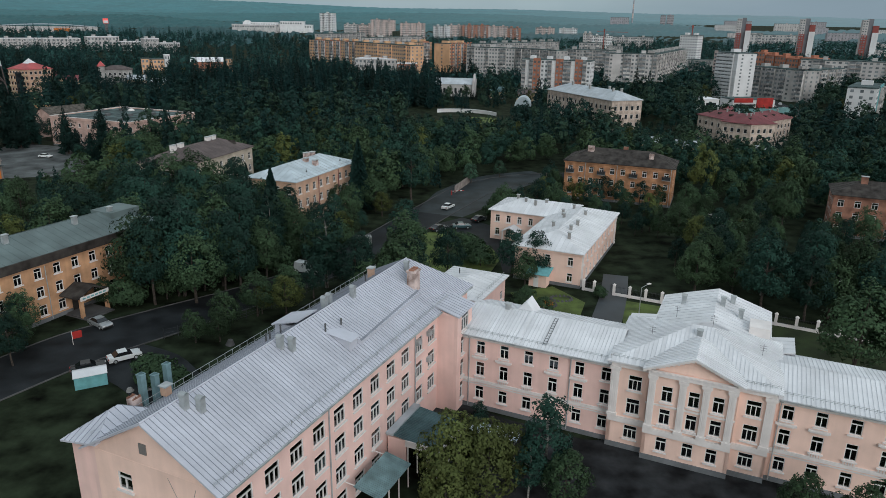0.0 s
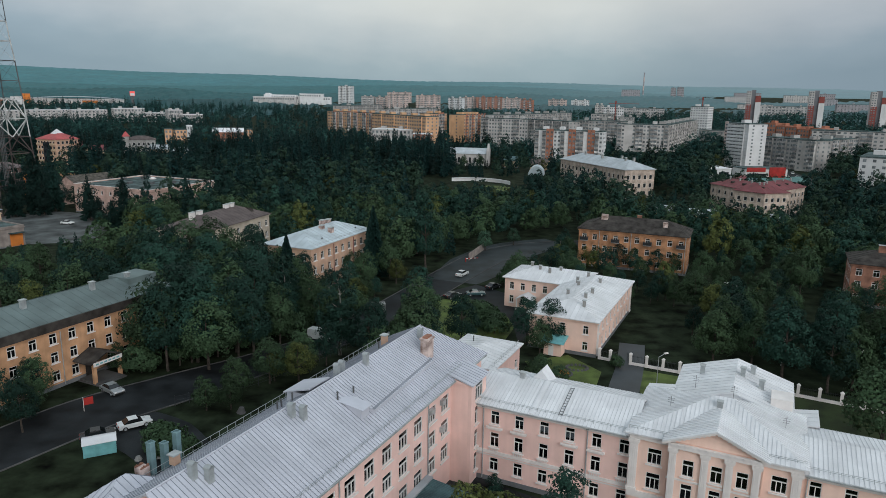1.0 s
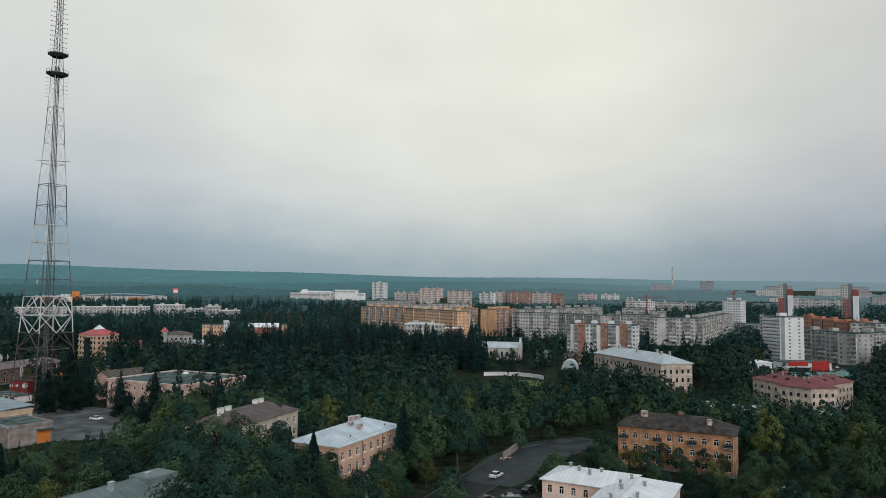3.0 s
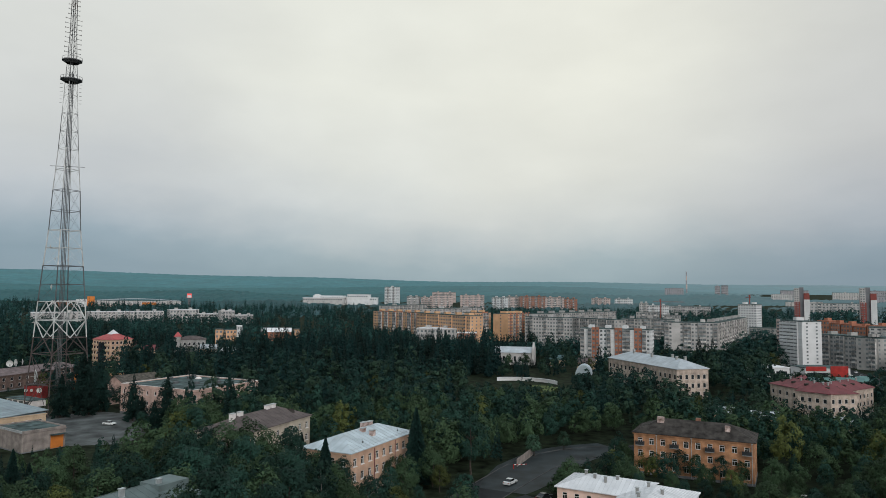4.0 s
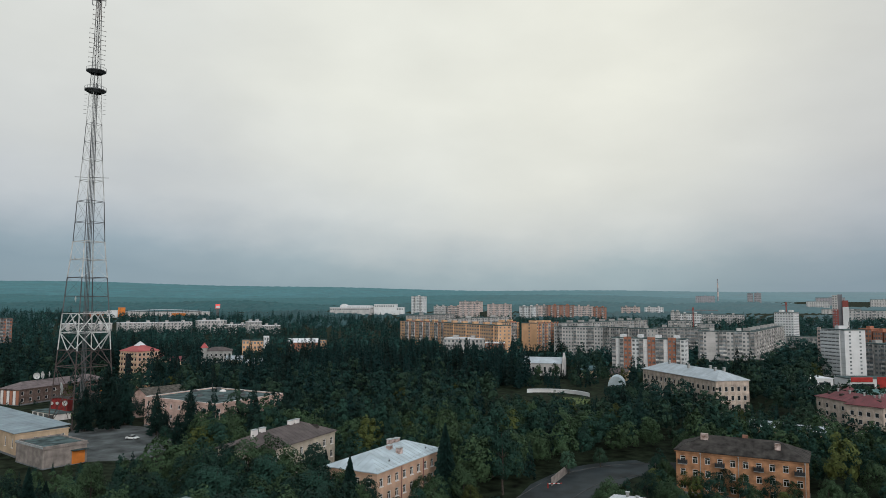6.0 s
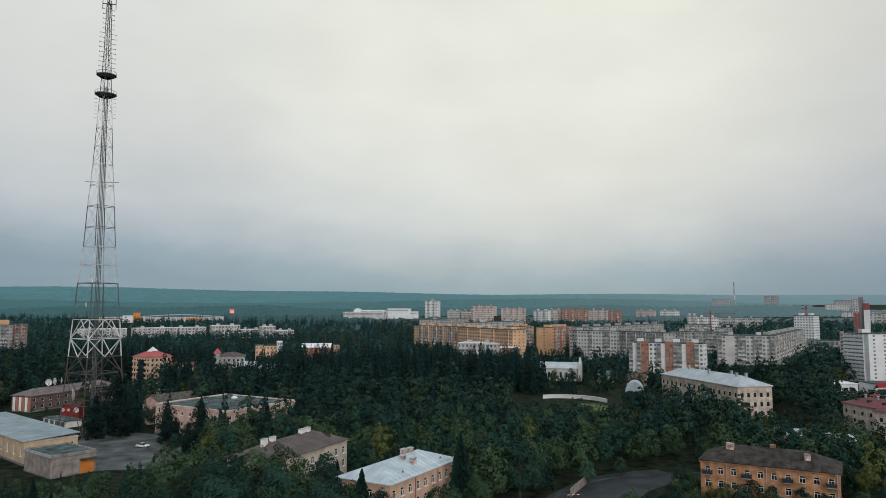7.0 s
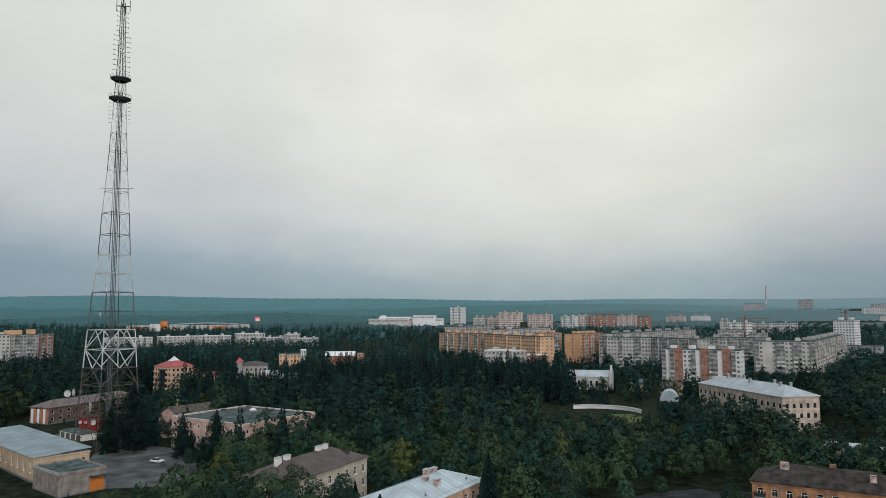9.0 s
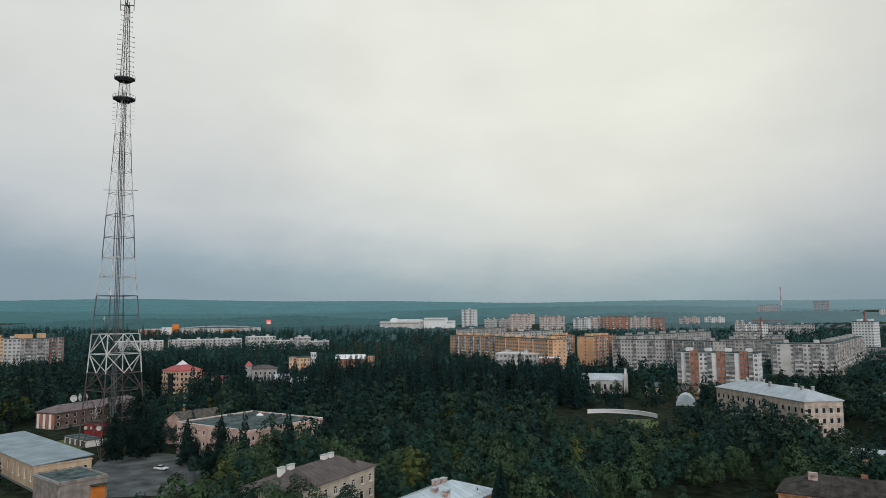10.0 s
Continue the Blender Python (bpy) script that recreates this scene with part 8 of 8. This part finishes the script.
part("cover", Shape().box(-1.7, 1.7, -1.0, 1.0, 1.62, 1.7), "concrete", crate)
panels = thing("concrete_fence", at2(3.0, 189, 0, 72), "pale concrete fence panels beside the street gate", "fence")
for i in range(5):
    part("panel", Shape().box(i * 3.0, i * 3.0 + 2.9, -0.08, 0.08, 0, 2.1), "store_brick", panels)
bar = thing("barrier", at2(2.2, 187, 0, 20), "red and white road barrier on posts", "barrier")
for i in range(6):
    part("bar", Shape().box(i * 0.6, i * 0.6 + 0.59, -0.06, 0.06, 0.95, 1.1), "red" if i % 2 else "paint", bar)
part("post", Shape().box(-0.2, 0.0, -0.15, 0.15, 0, 1.2), "red", bar)
flag = thing("banner", at2(-53.2, 90.6, 0, 40), "small red and white banner on a post", "banner")
part("pole", Shape().beam((0, 0, 0), (0, 0, 2.2), 0.04, 6), "paint", flag)
part("cloth", Shape().box(0.05, 1.3, -0.02, 0.02, 0.9, 2.0), "red", flag)
box = thing("storage_container", at2(-45.2, 79.6, 0, 28), "turquoise sheet-metal container with a pitched lid", "container")
part("body", Shape().box(-1.9, 1.9, -1.2, 1.2, 0, 1.7), "turquoise", box)
part("lid", Shape().slab([(-2.0, -1.3, 1.72), (2.0, -1.3, 1.72), (2.0, 0, 2.15), (-2.0, 0, 2.15)], (0, 0, -0.06)).slab([(-2.0, 1.3, 1.72), (2.0, 1.3, 1.72), (2.0, 0, 2.15), (-2.0, 0, 2.15)], (0, 0, -0.06)), "roof_light", box)
for x in (-1.3, -0.6, 0.1, 0.8, 1.5):
    part("rib", Shape().box(x - 0.04, x + 0.04, -1.25, -1.205, 0.1, 1.6), "turquoise", box)


def post_fence(name, label, a, b, n, rails=("iron",), post_mat="paint", h=1.9, w=0.45):
    f = thing(name, at2(*a, 0, math.degrees(math.atan2(b[1] - a[1], b[0] - a[0]))), label, "fence")
    L = math.hypot(b[0] - a[0], b[1] - a[1])
    for i in range(n + 1):
        x = L * i / n
        p = part("post", Shape().box(x - w / 2, x + w / 2, -w / 2, w / 2, 0, h), post_mat, f)
        part("cap", Shape().add([(x - w * 0.65, -w * 0.65, h + 0.01), (x + w * 0.65, -w * 0.65, h + 0.01), (x + w * 0.65, w * 0.65, h + 0.01), (x - w * 0.65, w * 0.65, h + 0.01), (x, 0, h + 0.35)], ((0, 1, 4), (1, 2, 4), (2, 3, 4), (3, 0, 4), (0, 3, 2, 1))), post_mat, p)
        if i < n:
            x1 = L * (i + 1) / n
            part("base_wall", Shape().box(x + w / 2, x1 - w / 2, -0.15, 0.15, 0, 0.45), post_mat, f)
            s = Shape().beam((x, 0, 0.6), (x1, 0, 0.6), 0.03).beam((x, 0, h * 0.82), (x1, 0, h * 0.82), 0.03)
            k = int((x1 - x) / 0.22)
            for j in range(1, k):
                xx = x + (x1 - x) * j / k
                s.beam((xx, 0, 0.45), (xx, 0, h * 0.95), 0.018)
            part("grille", s, "iron", f)
    return f


post_fence("school_fence", "white-pillared fence with dark iron grilles", (30.2, 113.7), (37.6, 110.2), 3)
post_fence("school_fence", "white-pillared fence with dark iron grilles", (37.6, 110.2), (66.5, 95.0), 11)
post_fence("school_fence", "white-pillared fence with dark iron grilles", (25.3, 116.0), (27.0, 115.1), 1)
gate = thing("gate", at2(27.3, 115.0, 0, -22), "open dark iron gate between white pillars", "gate")
for x0, a in ((0.1, 60), (3.0, 118)):
    s = Shape()
    for i in range(7):
        s.beam((i * 0.22, 0, 0.1), (i * 0.22, 0, 1.7), 0.02)
    s.beam((0, 0, 0.2), (1.32, 0, 0.2), 0.03).beam((0, 0, 1.5), (1.32, 0, 1.5), 0.03)
    part("leaf", s, "iron", gate, m=pose(x0, 0, 0, 0, 0, a))

bed = thing("flower_bed", at2(17.4, 108.4, 0, 20), "round bed of orange flowers edged with stones", "flower bed")
r_ = random.Random(3)
s = Shape()
for i in range(240):
    a, q, z = r_.random() * 6.28, 1.5 * math.sqrt(r_.random()), 0.15 + 0.4 * r_.random()
    x, y = q * math.cos(a), q * math.sin(a) * 0.7
    s.add([(x - 0.1, y, z), (x + 0.1, y - 0.05, z + 0.03), (x, y + 0.12, z + 0.08)], ((0, 1, 2),))
tagged(part("flowers", s, "flower", bed), kind="stuff")
for i in range(18):
    a = 2 * math.pi * i / 18
    part("stone", Shape().beam((2.0 * math.cos(a), 1.4 * math.sin(a), 0), (2.0 * math.cos(a), 1.4 * math.sin(a), 0.28), 0.26, 6, 0.16), "kerb", bed)
rock = thing("rockery", at2(20.6, 111.4, 0, 0), "ring of pale stones on the lawn", "rockery")
for i in range(16):
    a = 2 * math.pi * i / 16
    part("stone", Shape().beam((1.8 * math.cos(a), 1.3 * math.sin(a), 0), (1.8 * math.cos(a), 1.3 * math.sin(a), 0.3), 0.3, 6, 0.15), "kerb", rock)


def lamp(x, y, h=7.5):
    l = thing("street_lamp", at2(x, y, 0, 30), "slim grey street lamp on a tall post", "street lamp", "street lamps")
    part("post", Shape().beam((0, 0, 0), (0, 0, h), 0.09, 8, 0.05), "zinc", l)
    part("arm", Shape().beam((0, 0, h), (1.3, 0, h + 0.35), 0.04), "zinc", l)
    part("head", Shape().box(1.1, 1.8, -0.15, 0.15, h + 0.28, h + 0.42), "paint", l)


for x, y in ((30.2, 98.0), (59, 82)):
    lamp(x, y)
# chain-link fence posts along the street, with a boulder
fence = thing("street_fence", at2(0, 0), "rusty fence posts with wire along the street", "fence")
line = [(-41, 93.0), (-36, 96.5), (-31, 101), (-26.5, 107), (-22, 114), (-15.5, 124.5), (-11.5, 133)]
for i, (p, q) in enumerate(zip(line, line[1:])):
    for k in range(3):
        x, y = p[0] + (q[0] - p[0]) * k / 3, p[1] + (q[1] - p[1]) * k / 3
        part("post", Shape().beam((x, y, 0), (x, y, 1.7), 0.06), "iron", fence)
    part("wire", Shape().beam((*p, 1.5), (*q, 1.5), 0.02).beam((*p, 0.9), (*q, 0.9), 0.02).beam((*p, 0.4), (*q, 0.4), 0.02), "iron", fence)
b = thing("boulder", at2(-30.8, 91.5, 0, 10), "pale boulder on the verge", "boulder")
part("stone", Shape().beam((0, 0, 0), (0.1, 0, 0.8), 0.7, 9, 0.35), "kerb", b)

# rubble, planks and stones in the dirt yard beside the wing
yard_rnd = random.Random(17)
for i in range(14):
    st = thing("rubble_stone", at2(-34 + yard_rnd.uniform(-6, 5), 70 + yard_rnd.uniform(-5, 12), 0, yard_rnd.uniform(0, 360)), "grey rubble stone in the dirt yard", "stone", "rubble")
    r = yard_rnd.uniform(0.2, 0.55)
    part("stone", Shape().beam((0, 0, -0.05), (0.05, 0, r * 0.9), r, 7, r * 0.5), "concrete", st)
for i in range(5):
    pl = thing("plank", at2(-37 + i * 0.5, 73 + yard_rnd.uniform(-1, 1), 0.02, yard_rnd.uniform(20, 70)), "weathered plank lying in the yard", "plank", "planks")
    part("board", Shape().box(-1.3, 1.3, -0.1, 0.1, 0.0, 0.06), "concrete", pl)


# Planting
# strips along camera sight lines: ends, half width, tree height cap at each end
SIGHT_STRIPS = ((14, 478, 8, 376, 14, 3, 10), (14, 362, 8, 352, 20, 0.3, 0.5), (8, 364, 4, 268, 26, 0.5, 11), (58, 350, 40, 250, 18, 9.5, 17), (78, 308, 56, 215, 16, 9.5, 18), (90, 318, 72, 235, 9, 4, 13), (110, 268, 80, 190, 14, 8, 17), (126, 262, 100, 196, 14, 7.5, 17), (-146, 194, -104, 140, 22, 1, 9), (-128, 222, -94, 164, 16, 1, 9), (175, 405, 120, 290, 22, 3, 14),
          (205, 480, 150, 330, 20, 1, 12), (44, 406, 32, 300, 9, 1, 11), (-240, 398, -190, 310, 10, 4, 12), (-214, 462, -165, 360, 10, 9, 15), (-228, 300, -178, 222, 17, 1.5, 10), (-203, 283, -160, 214, 18, 0.5, 9), (-220, 580, -180, 470, 32, 6, 14), (0, 670, 0, 560, 14, 1, 9),
          (75, 500, 55, 400, 28, 3, 10), (30, 630, 25, 520, 20, 4, 11), (145, 556, 115, 440, 25, 4, 12))
HEIGHT = dict(broad_a=13.0, broad_b=14.5, broad_c=11.0, yellow=11.0, birch=14.0, spruce=15.5, broad=11.0)


def grown(kind, x, y, sc):
    """The size of a tree here, capped below the camera's sight lines; 0 where nothing grows."""
    top = HEIGHT[kind] * sc
    for x0, y0, x1, y1, half, h0, h1 in SIGHT_STRIPS:
        dx, dy = x1 - x0, y1 - y0
        t = ((x - x0) * dx + (y - y0) * dy) / (dx * dx + dy * dy)
        if -0.1 < t < 1 and abs((x - x0) * dy - (y - y0) * dx) / math.hypot(dx, dy) < half:
            top = min(top, h0 + (h1 - h0) * max(0.0, t))
    return top / HEIGHT[kind] if top > 2.4 else 0.0


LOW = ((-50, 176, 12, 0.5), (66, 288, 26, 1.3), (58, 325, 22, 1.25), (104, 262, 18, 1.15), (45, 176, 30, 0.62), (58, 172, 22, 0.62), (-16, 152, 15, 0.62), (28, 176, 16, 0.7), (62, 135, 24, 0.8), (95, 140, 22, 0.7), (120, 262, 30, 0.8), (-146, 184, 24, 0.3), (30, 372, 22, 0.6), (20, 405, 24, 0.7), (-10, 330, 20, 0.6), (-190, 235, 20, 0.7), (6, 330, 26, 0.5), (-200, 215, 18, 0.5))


def sight_scale(x, y):
    """How high the trees stand here, set so houses show or hide from the camera."""
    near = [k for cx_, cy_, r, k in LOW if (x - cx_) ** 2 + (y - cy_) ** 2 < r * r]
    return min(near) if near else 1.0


for kind, x, y, sc in PLANTED:
    tree(kind, x, y, sc)
planted = 0
grid = []
for i in range(-60, 57):
    for j in range(0, 64):
        x, y = i * 7.2 + tree_rnd.uniform(-2.9, 2.9), 62 + j * 7.2 + tree_rnd.uniform(-2.9, 2.9)
        if -1.02 * y - 12 < x < 0.80 * y + 12:
            grid.append((math.hypot(x, y), x, y))
grid.sort()
mix = ("broad_a", "broad_b", "broad_b", "broad_c", "birch", "yellow", "broad_a", "broad_b")
rest = []
for d, x, y in grid:
    if not free(x, y) or d > 300 and tree_rnd.random() < 0.28:
        continue
    pine = 0.92 if (y > 345 + 0.25 * abs(x + 60) and -300 < x < 20) else 0.35 if x < -90 else 0.05
    kind = "spruce" if tree_rnd.random() < pine else tree_rnd.choice(mix)
    if kind == "yellow" and tree_rnd.random() < 0.5:
        kind = "broad_c"
    sc = grown(kind, x, y, (0.58 + 0.62 * tree_rnd.random()) * sight_scale(x, y) * (1.12 if kind == "spruce" else 1.0))
    if not sc:
        continue
    if planted < 205:
        tree(kind, x, y, sc)
        planted += 1
    else:
        rest.append((kind, x, y, sc * (1.14 if d > 300 else 1.0)))


def woods(name, label, templates, spots, mats):
    """Many trees as one mesh, from a few crowns turned and scaled."""
    tris, which = [], []
    r = np.random.RandomState(5)
    for kind, x, y, sc in spots:
        tri, mat = templates[kind][r.randint(len(templates[kind]))]
        a = r.rand() * 6.283
        c, s_ = math.cos(a), math.sin(a)
        q = tri * np.array((sc * (0.85 + 0.3 * r.rand()), sc * (0.85 + 0.3 * r.rand()), sc * (0.85 + 0.3 * r.rand())))
        q = np.stack((q[..., 0] * c - q[..., 1] * s_ + x, q[..., 0] * s_ + q[..., 1] * c + y, q[..., 2] + land(x, y)), -1)
        tris.append(q)
        which.append(np.full(len(q), mat[r.randint(len(mat))]))
    me = tri_mesh(name, np.concatenate(tris), mats, np.concatenate(which))
    ob = new(name, me)
    return tagged(ob, label, "woods", kind="stuff")


WM = ["leaf", "leaf_b", "leaf_c", "needle", "leaf_b", "leaf_d", "needle"]
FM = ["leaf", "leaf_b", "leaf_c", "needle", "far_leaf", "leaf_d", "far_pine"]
def crowns(n, k, size):
    """Crowns of k clumps with n leaves, by kind."""
    c = lambda h, w: crown_points(tree_rnd, k, n, size, h, w, 0.08, ruffle=0.25 if size < 1 else 0.12)
    return {
        "broad_a": [(c(13.0, 4.4), (0, 1, 5, 5)) for _ in range(3)], "broad_b": [(c(14.5, 3.9), (1, 1, 4, 5)) for _ in range(3)], "broad_c": [(c(11.0, 3.9), (0, 5)) for _ in range(2)],
        "yellow": [(c(11.0, 3.5), (2, 0)) for _ in range(2)], "birch": [(c(14.0, 2.9), (1, 4)) for _ in range(2)], "spruce": [(spruce_points(tree_rnd, 15, 8, 15.5, 2.9), (3, 3, 6)) for _ in range(3)],
    }


near_rest = [q for q in rest if math.hypot(q[1], q[2]) < 250]
far_rest = [q for q in rest if math.hypot(q[1], q[2]) >= 250]
woods("woods", "dense mixed woods between the houses", crowns(22, 60, 0.62), near_rest, WM)
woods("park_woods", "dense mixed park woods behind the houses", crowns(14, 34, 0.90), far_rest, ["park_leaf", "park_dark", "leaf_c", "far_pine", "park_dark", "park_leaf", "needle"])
far = {
    "broad": [(crown_points(tree_rnd, 16, 7, 1.5, 11.0, 4.8, 0.05, ruffle=0.15), (4, 4, 4, 6)) for _ in range(4)],
    "spruce": [(spruce_points(tree_rnd, 8, 6, 15.0, 2.6), (6, 6, 3)) for _ in range(3)],
}
spots = []
far_rnd = random.Random(21)
for _ in range(7200):
    y = 470 + 780 * far_rnd.random() ** 1.2
    x = far_rnd.uniform(-1.0, 0.74) * y
    if not free(x, y, 5.0):
        continue
    kind = "spruce" if far_rnd.random() < (0.75 if x < -60 else 0.3) else "broad"
    sc = grown(kind, x, y, 0.75 + 0.5 * far_rnd.random())
    if sc:
        spots.append((kind, x, y, sc))
for ax_, ay_, bx_, by__ in ((-493, 776, -385, 850), (-380, 852, -320, 852), (-512, 515, -455, 545), (-150, 738, -92, 680), (-75, 600, -36, 592)):
    n = int(math.hypot(bx_ - ax_, by__ - ay_) / 5)
    for i in range(2 * n):
        t = (i // 2 + far_rnd.random()) / n
        spots.append((far_rnd.choice(("spruce", "broad")), ax_ + (bx_ - ax_) * t + far_rnd.uniform(-3, 3), ay_ + (by__ - ay_) * t + far_rnd.uniform(-9, 2), 0.55 + 0.4 * far_rnd.random()))
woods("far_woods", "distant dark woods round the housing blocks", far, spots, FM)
